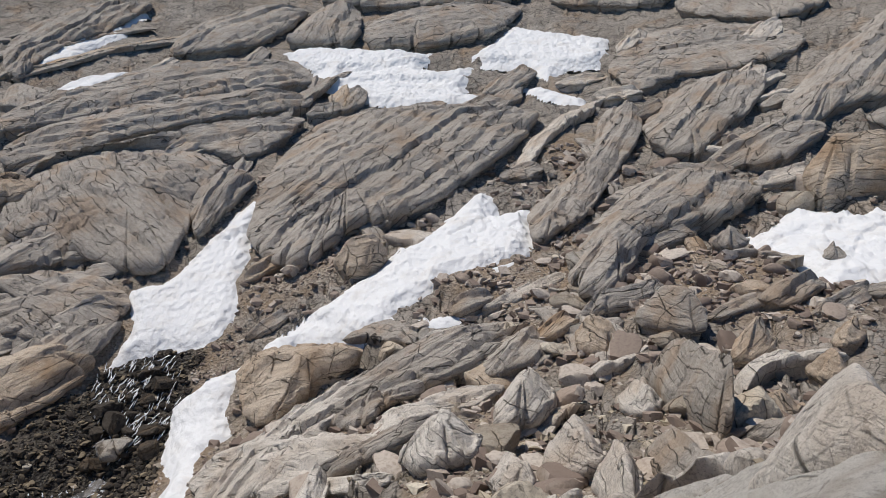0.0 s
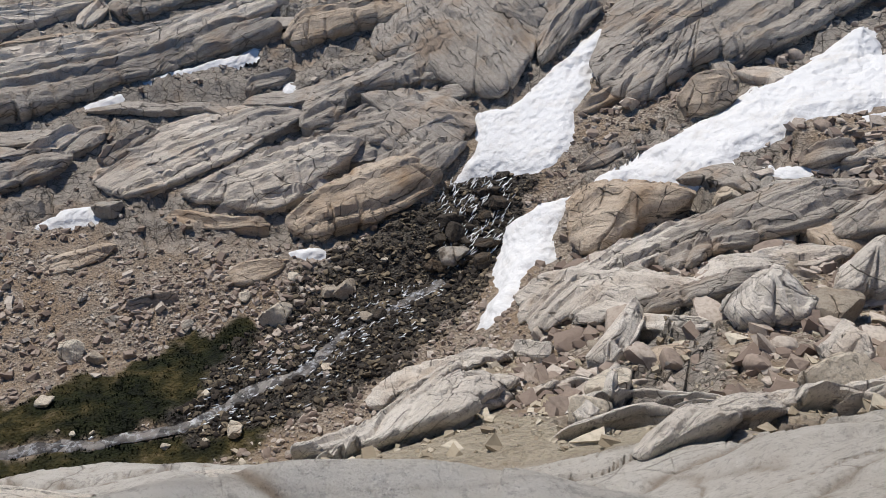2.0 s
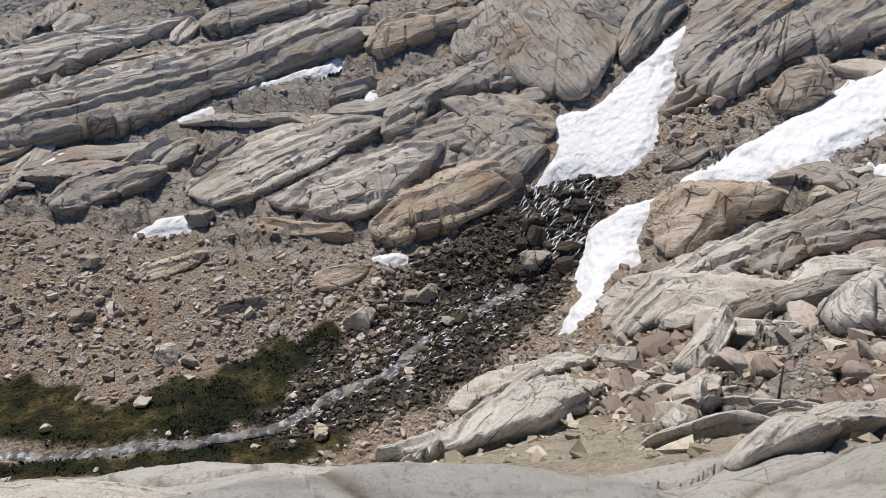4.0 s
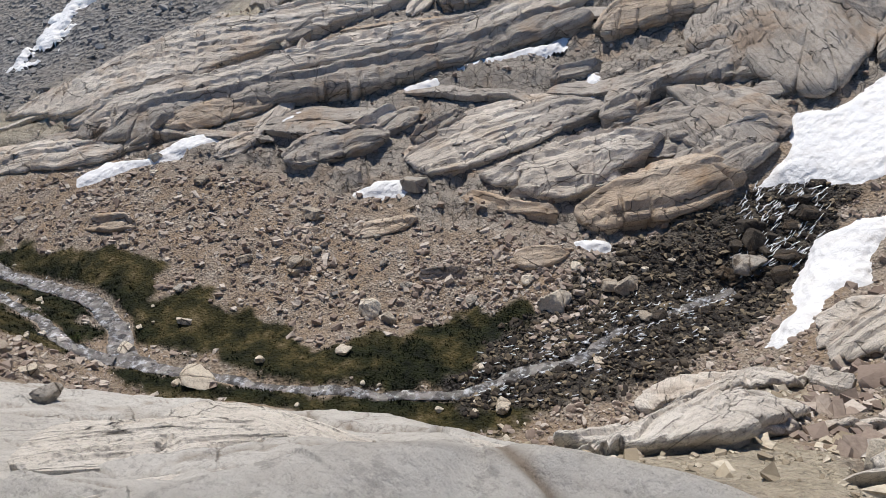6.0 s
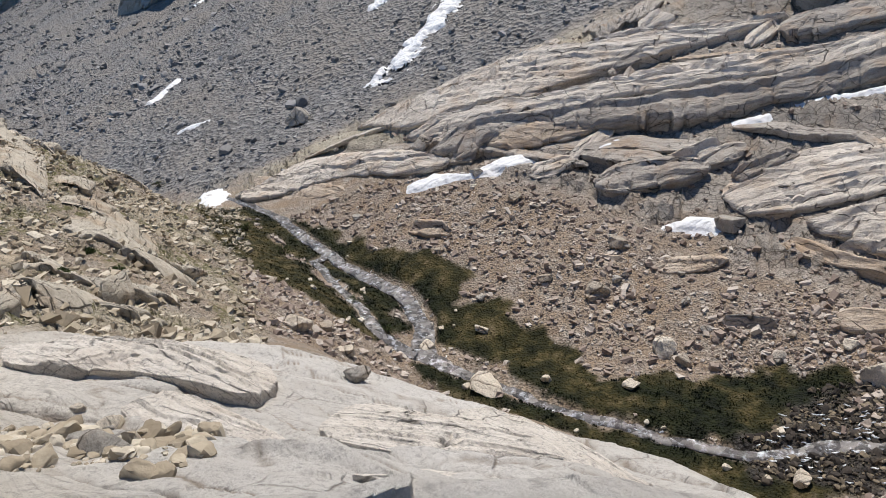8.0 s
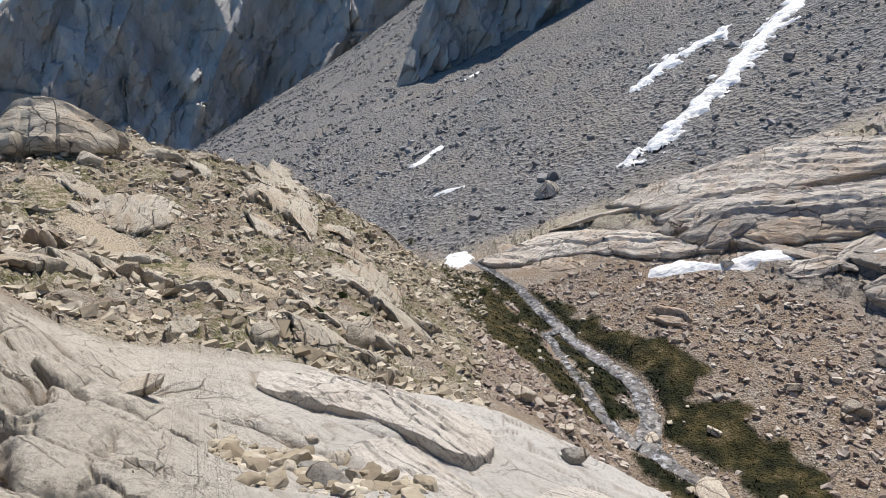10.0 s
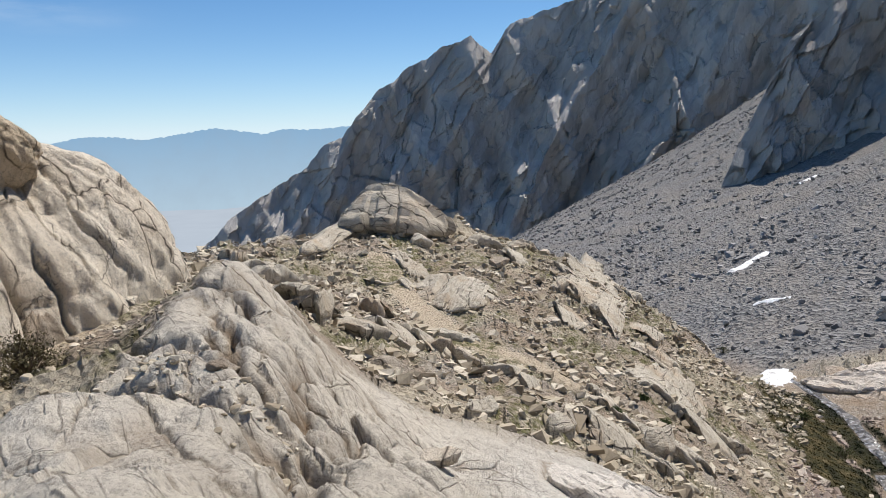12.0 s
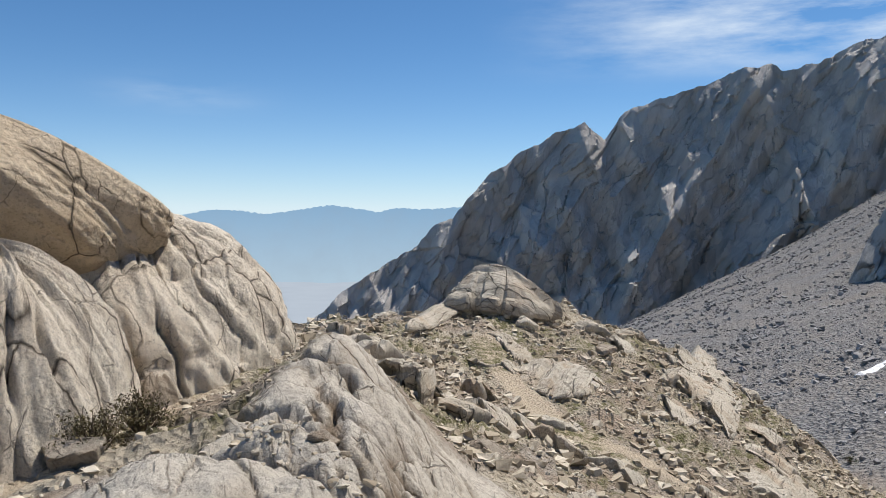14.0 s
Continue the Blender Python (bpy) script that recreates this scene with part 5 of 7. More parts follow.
rock_mass(((19.9, 1.2), (18.5, 3.3), (12.9, 5.2), (9.8, 5.1), (12.1, 2.9), (15.9, 1.7)), 1.8, "G", "upper rock step with a shaded foot", 8)
rock_mass(((29.6, 1.0), (27.7, 2.9), (23.0, 4.7), (19.9, 4.7), (23.1, 2.6), (26.4, 1.4), (29.1, -1.4)), 1.3, "G", "upper grey sheet of rock", 9)
rock_mass(((8.1, -12.4), (7.7, -11.4), (4.4, -10.4), (3.8, -11.4), (6.0, -13.6), (7.2, -14.0)), 1.5, "T", "cracked tan block under the whaleback", 10, True)
rock_mass(((-9.2, -13.0), (-10.5, -8.8), (-13.4, -5.7), (-17.9, -4.5), (-21.2, -4.6), (-22.1, -5.5), (-20.9, -7.4), (-16.9, -9.0), (-14.3, -10.9), (-13.4, -13.4), (-12.0, -15.6), (-9.9, -15.8)), 2.2, "G", "rounded green-grey slab with a deep shaded underside", 11)
rock_mass(((-5.9, -8.3), (-8.2, -6.1), (-10.4, -3.9), (-10.5, -0.7), (-13.2, 0.2), (-13.9, -2.5), (-11.8, -5.4), (-9.7, -8.9), (-7.4, -10.7), (-6.3, -10.4)), 1.2, "G", "long grey spine of rock beside the rubble gully", 12)
rock_mass(((-13.4, -1.7), (-15.0, 0.7), (-18.9, 2.4), (-21.4, 2.6), (-21.0, 0.3), (-19.1, -1.7), (-17.4, -3.8), (-14.4, -3.6)), 1.7, "G", "fractured grey slab on the upper slope", 13)
rock_mass(((-10.3, 2.0), (-12.7, 4.8), (-17.4, 5.7), (-22.4, 5.5), (-23.9, 4.4), (-21.0, 2.9), (-15.7, 1.9), (-12.8, 0.6)), 1.2, "G", "wide pale slab with long fine cracks", 14)
rock_mass(((-22.1, 0.0), (-24.3, 3.4), (-28.7, 6.6), (-30.5, 2.2), (-26.4, 0.3), (-23.3, -1.4)), 1.6, "G", "fractured grey slab on the upper slope", 15)
rock_mass(((-17.5, -4.4), (-19.8, -1.9), (-23.1, -0.1), (-25.9, -0.7), (-23.5, -3.3), (-21.2, -4.0)), 1.5, "G", "blocky grey slab on the upper slope", 16)
rock_mass(((-24.1, -4.7), (-24.5, -2.8), (-26.6, -1.2), (-29.7, -0.6), (-30.7, -3.0), (-27.2, -4.9), (-25.6, -5.9)), 1.9, "T", "steep brown rock face above the snow", 17, True)
rock_mass(((15.4, -20.0), (10.5, -18.7), (5.4, -18.7), (5.7, -20.5), (10.0, -22.1), (12.9, -24.8), (15.0, -24.3)), 1.8, "T", "orange-stained rock mass beside the snow tongue", 18)
rock_mass(((11.2, -24.3), (8.7, -22.1), (3.6, -19.6), (-0.2, -17.4), (-6.1, -16.2), (-7.5, -16.9), (-3.4, -19.7), (-1.3, -21.4), (3.0, -22.8), (5.5, -24.9), (9.0, -24.9)), 1.3, "G", "layered grey slab among rubble", 19)
rock_mass(((-4.0, -21.2), (-3.4, -19.3), (-5.4, -17.5), (-7.9, -16.8), (-9.4, -18.7), (-6.9, -19.8)), 1.0, "G", "layered grey slab among rubble", 20)
rock_mass(((18.7, -27.4), (15.0, -26.2), (10.7, -25.0), (6.4, -25.5), (3.3, -25.2), (5.4, -27.2), (8.9, -28.5), (12.4, -29.5), (18.3, -28.9)), 1.1, "P", "long pale slab under the snow tongue", 21)
rock_mass(((2.8, -26.0), (1.2, -23.6), (-2.3, -22.2), (-3.7, -23.3), (-3.0, -25.7), (-0.9, -27.4), (1.3, -28.2)), 1.9, "P", "large rounded grey boulder among slabs", 22, True)
rock_mass(((-4.4, -24.4), (-4.3, -21.6), (-6.8, -19.2), (-9.2, -19.3), (-9.1, -22.6), (-6.0, -24.6)), 1.7, "P", "upright jointed granite block on the broken slope", 23, True)
rock_mass(((-8.8, -25.7), (-9.0, -23.6), (-12.7, -21.9), (-13.6, -24.1), (-12.7, -26.4), (-9.8, -27.3)), 1.5, "P", "upright jointed granite block on the broken slope", 24, True)
rock_mass(((-15.8, -16.7), (-18.8, -15.1), (-21.1, -17.9), (-22.3, -21.1), (-22.1, -22.7), (-19.9, -22.3), (-18.3, -20.7), (-16.4, -18.6)), 1.6, "G", "tall pale green-grey rock rib", 25, True)
rock_mass(((-16.2, -23.7), (-18.0, -21.7), (-20.1, -22.1), (-22.2, -23.0), (-22.4, -24.6), (-19.8, -26.1), (-16.9, -25.9)), 1.6, "G", "tall pale green-grey rock rib", 26, True)
rock_mass(((-23.2, -24.7), (-26.7, -20.7), (-32.2, -16.7), (-34.5, -22.7), (-32.5, -24.2), (-23.5, -26.4)), 1.2, "P", "pale blocky outcrop below the standpoint", 27)
rock_mass(((-22.8, -19.5), (-23.8, -18.5), (-27.1, -18.2), (-25.9, -20.0), (-23.8, -21.0)), 1.1, "T", "angular tan granite block on the broken slope", 28, True)
rock_mass(((-16.9, -12.6), (-19.0, -11.9), (-20.0, -14.5), (-17.7, -16.1), (-14.5, -16.1), (-14.7, -13.7)), 1.4, "G", "jointed grey block below the green-grey slab", 29, True)
rock_mass(((-21.4, -17.2), (-21.7, -14.1), (-24.2, -13.5), (-24.2, -16.0), (-22.6, -17.4)), 1.3, "T", "upright tan granite block on the broken slope", 30, True)
rock_mass(((-27.5, -14.4), (-27.9, -12.5), (-29.5, -12.6), (-29.5, -14.2), (-28.3, -15.0)), 1.3, "T", "upright tan granite block on the broken slope", 31, True)
rock_mass(((-10.3, -15.8), (-12.8, -15.1), (-14.0, -16.6), (-12.3, -18.4), (-10.5, -17.8)), 1.2, "T", "heavy tan granite block on the broken slope", 32, True)
rock_mass(((-13.8, -20.6), (-15.2, -18.8), (-17.4, -19.7), (-17.2, -21.3), (-14.8, -22.2)), 1.2, "P", "heavy pale granite block on the broken slope", 33, True)
rock_mass(((-18.9, -9.4), (-19.3, -7.9), (-20.9, -7.7), (-21.7, -8.4), (-20.8, -9.5), (-19.5, -9.9)), 1.3, "G", "rounded grey boulder perched on rubble", 34, True)
rock_mass(((-26.1, -9.2), (-26.3, -8.3), (-27.5, -8.1), (-27.8, -9.1), (-26.8, -9.6)), 1.0, "G", "grey boulder standing out of the snow", 35, True)
rock_mass(((-12.4, -27.4), (-13.0, -24.6), (-15.3, -23.1), (-16.6, -25.2), (-15.9, -27.6), (-13.4, -28.3)), 1.4, "P", "upright jointed granite block on the broken slope", 36, True)
rock_mass(((-4.6, -28.6), (-5.2, -25.1), (-7.8, -25.2), (-8.9, -27.4), (-8.2, -29.0)), 1.2, "P", "heavy pale granite block on the broken slope", 37, True)
rock_mass(((-26.2, -16.9), (-26.6, -15.3), (-28.6, -14.9), (-29.2, -16.3), (-27.7, -17.7)), 1.2, "T", "angular tan granite block on the broken slope", 38, True)
rock_mass(((30.5, -18.6), (28.5, -17.3), (25.3, -16.5), (22.4, -16.6), (24.3, -19.2), (27.3, -21.1), (29.7, -22.2), (30.7, -22.4)), 1.2, "G", "grey slab at the wall's foot above the cascade", 39)
rock_mass(((30.4, -15.7), (28.3, -13.7), (25.2, -13.1), (22.4, -14.7), (22.4, -16.3), (25.7, -16.4), (28.5, -17.0), (30.5, -17.5)), 1.1, "G", "fractured grey slab beside the snow cleft", 40)
rock_mass(((44.8, -19.8), (39.3, -17.8), (35.4, -16.6), (30.9, -16.3), (30.5, -17.4), (32.8, -19.1), (36.8, -21.4), (39.5, -21.6), (43.8, -20.7)), 1.5, "P", "pale lens-shaped slab with an undercut edge", 41)
rock_mass(((37.7, -22.5), (33.7, -20.1), (30.6, -18.3), (26.4, -18.1), (24.2, -19.4), (26.2, -20.9), (29.6, -22.4), (32.3, -23.7), (35.0, -23.9)), 1.6, "T", "tan slab at the wall's foot above the cascade", 42)
rock_mass(((31.6, -13.4), (28.3, -13.0), (24.6, -13.2), (22.7, -14.8), (23.1, -16.8), (24.6, -18.5), (26.4, -17.7), (29.4, -17.4), (30.5, -16.4), (28.6, -15.0)), 0.9, "G", "fractured grey slab beside the snow cleft", 43)
rock_mass(((35.8, -16.2), (35.0, -13.4), (31.6, -11.8), (26.8, -9.8), (23.3, -10.1), (23.1, -12.0), (28.3, -12.9), (31.6, -13.2), (32.4, -15.4)), 1.0, "G", "smooth grey slab of the upper wall", 44)
rock_mass(((50.4, -18.0), (47.6, -15.8), (43.4, -14.4), (39.2, -13.7), (36.7, -15.0), (39.3, -17.4), (44.6, -19.2), (48.9, -19.9)), 0.8, "P", "pale ribbed slab above the scree", 45)
rock_mass(((78.0, -13.4), (70.6, -11.1), (63.9, -9.2), (57.4, -7.2), (51.4, -6.8), (45.6, -6.4), (53.4, -8.7), (60.8, -10.6), (67.5, -12.3), (73.4, -13.9)), 1.1, "P", "long pale rock sheet along the crest", 46)
rock_mass(((74.7, -14.5), (67.5, -12.6), (59.1, -10.7), (51.0, -9.0), (41.8, -8.0), (34.8, -6.8), (38.1, -8.3), (44.7, -10.0), (53.4, -11.3), (61.8, -12.9), (69.4, -14.4)), 1.2, "P", "long grey rock sheet high on the wall", 47)
rock_mass(((72.4, -15.3), (66.0, -14.0), (57.6, -12.4), (49.4, -11.0), (45.4, -10.2), (38.1, -8.6), (35.9, -9.0), (37.2, -9.8), (41.5, -11.0), (45.3, -11.8), (49.3, -13.0), (53.4, -14.0), (59.8, -14.4), (66.1, -14.8), (70.5, -16.3)), 2.0, "G", "long thick rock band with a brown undercut face", 48)
rock_mass(((86.8, -16.8), (82.1, -15.2), (78.2, -14.8), (73.1, -14.8), (69.6, -16.0), (71.4, -16.9), (74.7, -16.9), (78.6, -16.5), (82.6, -17.4), (85.9, -17.5)), 1.1, "P", "low pinkish rock band beside the stream's outlet", 49)
rock_mass(((36.5, -9.9), (35.6, -8.2), (32.0, -7.8), (28.4, -6.9), (27.0, -8.0), (32.7, -9.6), (35.7, -10.5)), 1.9, "T", "brown undercut block of the rock band", 50)
rock_mass(((59.9, -17.9), (57.7, -16.4), (54.3, -16.0), (50.9, -16.5), (51.7, -17.6), (55.2, -18.5), (58.3, -18.8)), 1.2, "G", "tilted grey slab in the scree", 51)
rock_mass(((50.9, -18.2), (47.2, -15.8), (43.1, -15.2), (41.1, -16.3), (44.2, -18.4), (48.3, -19.9)), 0.7, "P", "pale ribbed slab above the scree", 52)
rock_mass(((46.5, -21.5), (44.4, -20.8), (38.5, -22.0), (38.0, -22.6), (41.8, -22.5), (45.6, -21.9)), 0.6, "T", "flat tan ledge below the wall", 53)
rock_mass(((42.3, -26.0), (41.1, -25.0), (38.2, -24.7), (36.5, -24.9), (37.7, -25.9), (40.5, -27.0)), 0.8, "T", "low tan ledge in the scree", 54)
rock_mass(((49.6, -27.0), (46.7, -26.3), (45.1, -26.8), (47.1, -27.6), (49.2, -27.6)), 0.6, "G", "flat grey boulder in the scree", 55, True)
rock_mass(((74.2, -20.6), (71.0, -20.2), (70.1, -21.5), (72.5, -21.6)), 0.9, "T", "broad flat slab in the scree", 56)
rock_mass(((55.3, -23.7), (53.5, -22.7), (49.1, -22.5), (49.5, -23.4), (53.5, -24.3)), 0.6, "T", "low tan ledge in the scree", 57)
rock_mass(((60.5, -23.4), (58.0, -22.6), (56.2, -23.3), (58.0, -24.1)), 0.6, "T", "low tan ledge in the scree", 58)
rock_mass(((85.1, -15.6), (82.2, -15.9), (77.8, -16.6), (78.8, -17.8), (82.7, -17.7), (84.7, -17.0)), 0.6, "T", "low pink ledge beside the stream", 59)
rock_mass(((67.8, -14.9), (64.3, -13.7), (60.1, -13.7), (59.3, -14.4), (62.8, -15.0), (66.2, -15.6)), 1.3, "T", "brown block under the layered band", 60)
rock_mass(((38.5, -40.3), (36.1, -37.9), (30.1, -34.7), (25.3, -33.6), (21.5, -33.6), (16.9, -33.9), (22.1, -37.6), (24.8, -39.8), (29.9, -41.0), (35.1, -41.9)), 1.1, "P", "pale slab leaning down to the stream bed", 61)
rock_mass(((31.1, -35.1), (27.3, -33.0), (20.9, -31.2), (17.1, -32.3), (22.5, -33.8), (27.6, -35.4), (30.6, -36.6)), 0.9, "P", "pale rounded slab with parallel cracks", 62)
rock_mass(((19.0, -31.4), (16.5, -30.2), (14.7, -30.7), (15.2, -32.1), (17.5, -32.4)), 0.9, "P", "pale rounded boulder at the slab's edge", 63, True)
rock_mass(((12.9, -32.4), (10.6, -29.6), (8.6, -27.7), (7.6, -28.3), (8.9, -31.2), (10.0, -32.6)), 1.0, "P", "smooth tilted slab of pale granite", 64)
rock_mass(((11.1, -33.6), (11.0, -32.3), (9.0, -31.1), (8.2, -32.2), (9.5, -34.4), (10.5, -34.5)), 1.6, "P", "pale square-edged granite block", 65, True)
rock_mass(((13.0, -35.9), (11.8, -34.4), (10.4, -34.5), (11.0, -36.0), (12.4, -36.3)), 1.0, "P", "pale angular granite block", 66, True)
rock_mass(((7.6, -37.8), (6.2, -34.7), (3.5, -32.9), (0.2, -31.0), (-1.2, -33.3), (3.5, -35.9), (6.3, -38.0)), 0.55, "P", "pale weathered slab above the gully", 67)
rock_mass(((18.8, -29.5), (15.8, -26.3), (12.0, -24.1), (7.8, -21.8), (4.3, -20.0), (2.8, -20.5), (6.4, -23.4), (9.6, -26.3), (12.5, -28.5), (16.4, -30.8)), 1.2, "P", "long pale layered slab under the snow tongue", 68)
rock_mass(((29.9, -41.3), (28.4, -40.0), (24.3, -39.7), (21.8, -40.0), (22.6, -41.4), (27.7, -42.0)), 0.9, "P", "pale rounded boulder below the slab", 69, True)
rock_mass(((6.0, -25.6), (4.5, -23.8), (2.4, -22.6), (1.2, -24.5), (3.6, -26.2)), 0.55, "P", "pale weathered slab above the gully", 70)
rock_mass(((4.8, -35.4), (1.6, -33.6), (-3.7, -30.8), (-6.4, -29.3), (-6.0, -30.5), (-3.3, -32.4), (1.3, -34.9)), 0.55, "P", "pale weathered slab above the gully", 71)
rock_mass(((30.4, -35.9), (26.4, -34.8), (20.5, -34.6), (17.0, -34.7), (20.3, -37.4), (24.3, -38.7), (28.4, -37.5)), 0.8, "P", "pale slab leaning down to the stream bed", 72)
rock_mass(((103.7, -22.7), (96.8, -24.6), (91.0, -26.3), (86.2, -28.8), (85.3, -31.0), (88.2, -31.7), (93.7, -28.9), (99.3, -26.6), (104.4, -25.1)), 0.45, "W", "broad flat plate of the white shelf", 107)
rock_mass(((98.0, -29.3), (92.7, -29.9), (88.8, -32.3), (84.6, -35.1), (82.7, -37.7), (86.5, -37.1), (91.5, -34.1), (96.6, -31.7)), 0.4, "W", "broad flat plate of the white shelf", 108)
rock_mass(((80.7, -38.2), (76.6, -37.6), (69.1, -38.2), (61.5, -39.6), (62.6, -41.0), (80.1, -40.1)), 0.35, "W", "broad flat plate of the white shelf", 109)
rock_mass(((83.5, -34.1), (78.9, -32.3), (71.2, -33.7), (64.0, -35.9), (56.6, -37.9), (52.8, -39.0), (61.5, -39.3), (69.0, -37.8), (76.6, -37.1), (81.4, -35.9)), 0.4, "W", "broad flat plate of the white shelf", 110)
rock_mass(((71.1, -33.6), (66.6, -34.4), (61.1, -36.0), (55.1, -38.4), (53.5, -39.9), (60.0, -39.3), (71.8, -35.9)), 0.3, "W", "broad flat plate of the white shelf", 112)
rock_mass(((52.3, -38.9), (46.3, -38.8), (40.3, -39.5), (39.3, -40.9), (43.6, -41.8), (51.7, -40.9)), 0.35, "W", "rounded pale plate at the shelf's brow", 113)
rock_mass(((122.6, -8.4), (120.8, -6.8), (118.3, -6.0), (117.1, -6.5), (118.8, -7.4), (120.9, -8.5)), 0.83, "H", "pale ledge below the hilltop", 115)
rock_mass(((114.6, -10.7), (112.4, -9.8), (109.1, -10.4), (107.4, -11.3), (108.4, -12.6), (110.9, -12.9), (113.8, -11.9)), 0.66, "H", "banded pale outcrop by the trail", 116)
rock_mass(((104.0, -10.3), (102.3, -9.6), (99.8, -10.3), (98.0, -11.7), (98.5, -15.6), (99.9, -13.4), (101.6, -12.0)), 0.66, "H", "smooth pale outcrop on the hill's shoulder", 117)
rock_mass(((103.1, -9.3), (101.9, -8.6), (99.8, -9.2), (99.9, -10.4), (101.5, -10.3)), 0.66, "H", "broad tan boulder on the hill's shoulder", 118, True)
rock_mass(((110.3, -19.8), (109.6, -19.0), (107.8, -19.1), (107.7, -20.1), (109.6, -20.3)), 0.5, "H", "pale flat-topped boulder on rubble", 120, True)
rock_mass(((104.4, -21.5), (103.6, -19.9), (101.8, -20.2), (102.2, -21.8)), 0.5, "H", "pale boulder on rubble", 121, True)
rock_mass(((101.9, -20.7), (101.6, -19.9), (100.6, -20.0), (100.4, -20.8)), 0.33, "H", "tan boulder on rubble", 122, True)
rock_mass(((121.4, -12.2), (120.7, -10.7), (119.7, -11.0), (120.0, -12.9), (120.8, -13.1)), 0.5, "H", "pale square block on the rubble ridge", 123, True)
rock_mass(((97.3, -22.0), (96.7, -20.6), (95.0, -20.8), (94.4, -22.3), (95.4, -23.1)), 0.66, "H", "tan boulder on the hillside edge", 124, True)
rock_mass(((98.3, -16.4), (95.8, -15.6), (92.9, -17.9), (92.1, -20.3), (95.0, -19.2)), 0.44, "H", "brown broken edge of the hill", 128)
rock_mass(((10.6, 5.2), (6.8, 7.0), (1.3, 8.1), (-5.0, 8.2), (-4.8, 6.4), (2.0, 5.8)), 2.0, "G", "upper grey step of rock above the bench", 131)
rock_mass(((-5.6, 6.5), (-7.4, 8.3), (-14.2, 8.7), (-15.1, 6.7), (-10.6, 6.3)), 2.0, "G", "upper grey step of rock above the bench", 132)
rock_mass(((-14.4, 6.2), (-15.7, 7.8), (-22.0, 8.6), (-24.8, 7.2), (-22.3, 5.8), (-18.1, 5.9)), 1.6, "G", "upper grey step of rock above the bench", 133)
rock_mass(((47.4, -6.7), (43.1, -5.7), (37.0, -4.4), (31.7, -3.0), (29.4, -3.3), (32.6, -5.1), (37.9, -6.3), (43.6, -7.5), (47.6, -8.2)), 1.2, "G", "long grey rock sheet high on the wall", 150)
rock_mass(((47.0, -3.0), (44.3, -1.2), (40.3, -1.1), (36.9, -2.1), (38.8, -4.0), (43.4, -5.1), (47.3, -5.8)), 1.6, "G", "dark broken rock step high on the wall", 151)
rock_mass(((46.8, -0.6), (44.1, 1.2), (39.4, 1.7), (35.7, 0.5), (37.6, -1.4), (43.0, -0.8)), 1.6, "G", "dark broken rock step high on the wall", 152)
rock_mass(((49.6, -9.5), (45.7, -8.7), (40.8, -7.5), (36.1, -6.7), (37.2, -7.8), (42.4, -9.0), (47.8, -10.4), (49.8, -10.8)), 1.1, "G", "long grey rock sheet high on the wall", 153)
rock_mass(((50.5, -17.6), (46.5, -15.3), (41.4, -14.1), (37.4, -13.8), (34.2, -14.7), (38.0, -16.5), (43.8, -18.2), (48.2, -19.0)), 0.7, "G", "ribbed grey slab above the scree", 154)
rock_mass(((34.3, -17.1), (31.7, -14.3), (27.5, -13.1), (23.4, -13.4), (22.9, -14.6), (26.7, -16.7), (31.0, -18.3)), 0.7, "G", "ribbed grey slab above the scree", 155)
rock_mass(((119.7, -6.3), (118.7, -4.3), (116.9, -3.6), (115.1, -3.6), (113.6, -4.6), (111.8, -6.0), (110.2, -7.5), (112.3, -7.8), (115.5, -6.9), (118.0, -6.6)), 2.0, "H", "layered crag on the hilltop", 187, True)


def fill_masses(count, az0, az1, far, seed, kinds, words):
    """Lesser sheets and blocks of rock between the great ones, lying along the strike."""
    g = np.random.RandomState(seed)
    for number in range(count):
        az = g.uniform(az0, az1)
        lo, hi = (line("foot", az)[0] + 1.0, line("crest", az)[0]) if az > 15 else (24.0, line("crest", az)[0])
        r = lo + (hi + far - lo) * g.rand()
        x, y = plan(az, r)
        if snowless(np.array([x]), np.array([y]))[0] == 0:
            continue
        el = math.degrees(math.atan2(float(land(np.array([x]), np.array([y]))[0]) - EYE, r))
        half, tall, lean = g.uniform(60, 170) / r, g.uniform(0.35, 0.9), g.uniform(0.15, 0.5)
        turns = np.linspace(0, 2 * math.pi, 9)[:-1] + g.uniform(-0.25, 0.25, 8)
        swell = g.uniform(0.7, 1.2, 8)
        outline = [(az + half * math.cos(k) * q, el - lean * half * math.cos(k) * q + tall * math.sin(k) * q) for k, q in zip(turns, swell)]
        rock_mass(outline, g.uniform(0.5, 1.1), kinds[g.randint(len(kinds))], words, 300 + seed + number)


fill_masses(85, 14, 74, 8, 1000, "GGGGP", "lesser grey rock sheet between the great slabs")
fill_masses(75, -33, 15, 4, 2000, "GGGPT", "lesser block of granite between the great slabs")


def level_line(az0, az1, up):
    """Points along the wall at one count of sheets above its foot."""
    out = []
    for az in np.linspace(az0, az1, 5):
        rr = np.linspace(40, 125, 400)
        x, y = -rr * math.sin(radians(az)), rr * math.cos(radians(az))
        out.append((az, float(np.interp(up, np.maximum.accumulate(sheets(x, y, np.full(400, az), rr)), rr))))
    return out


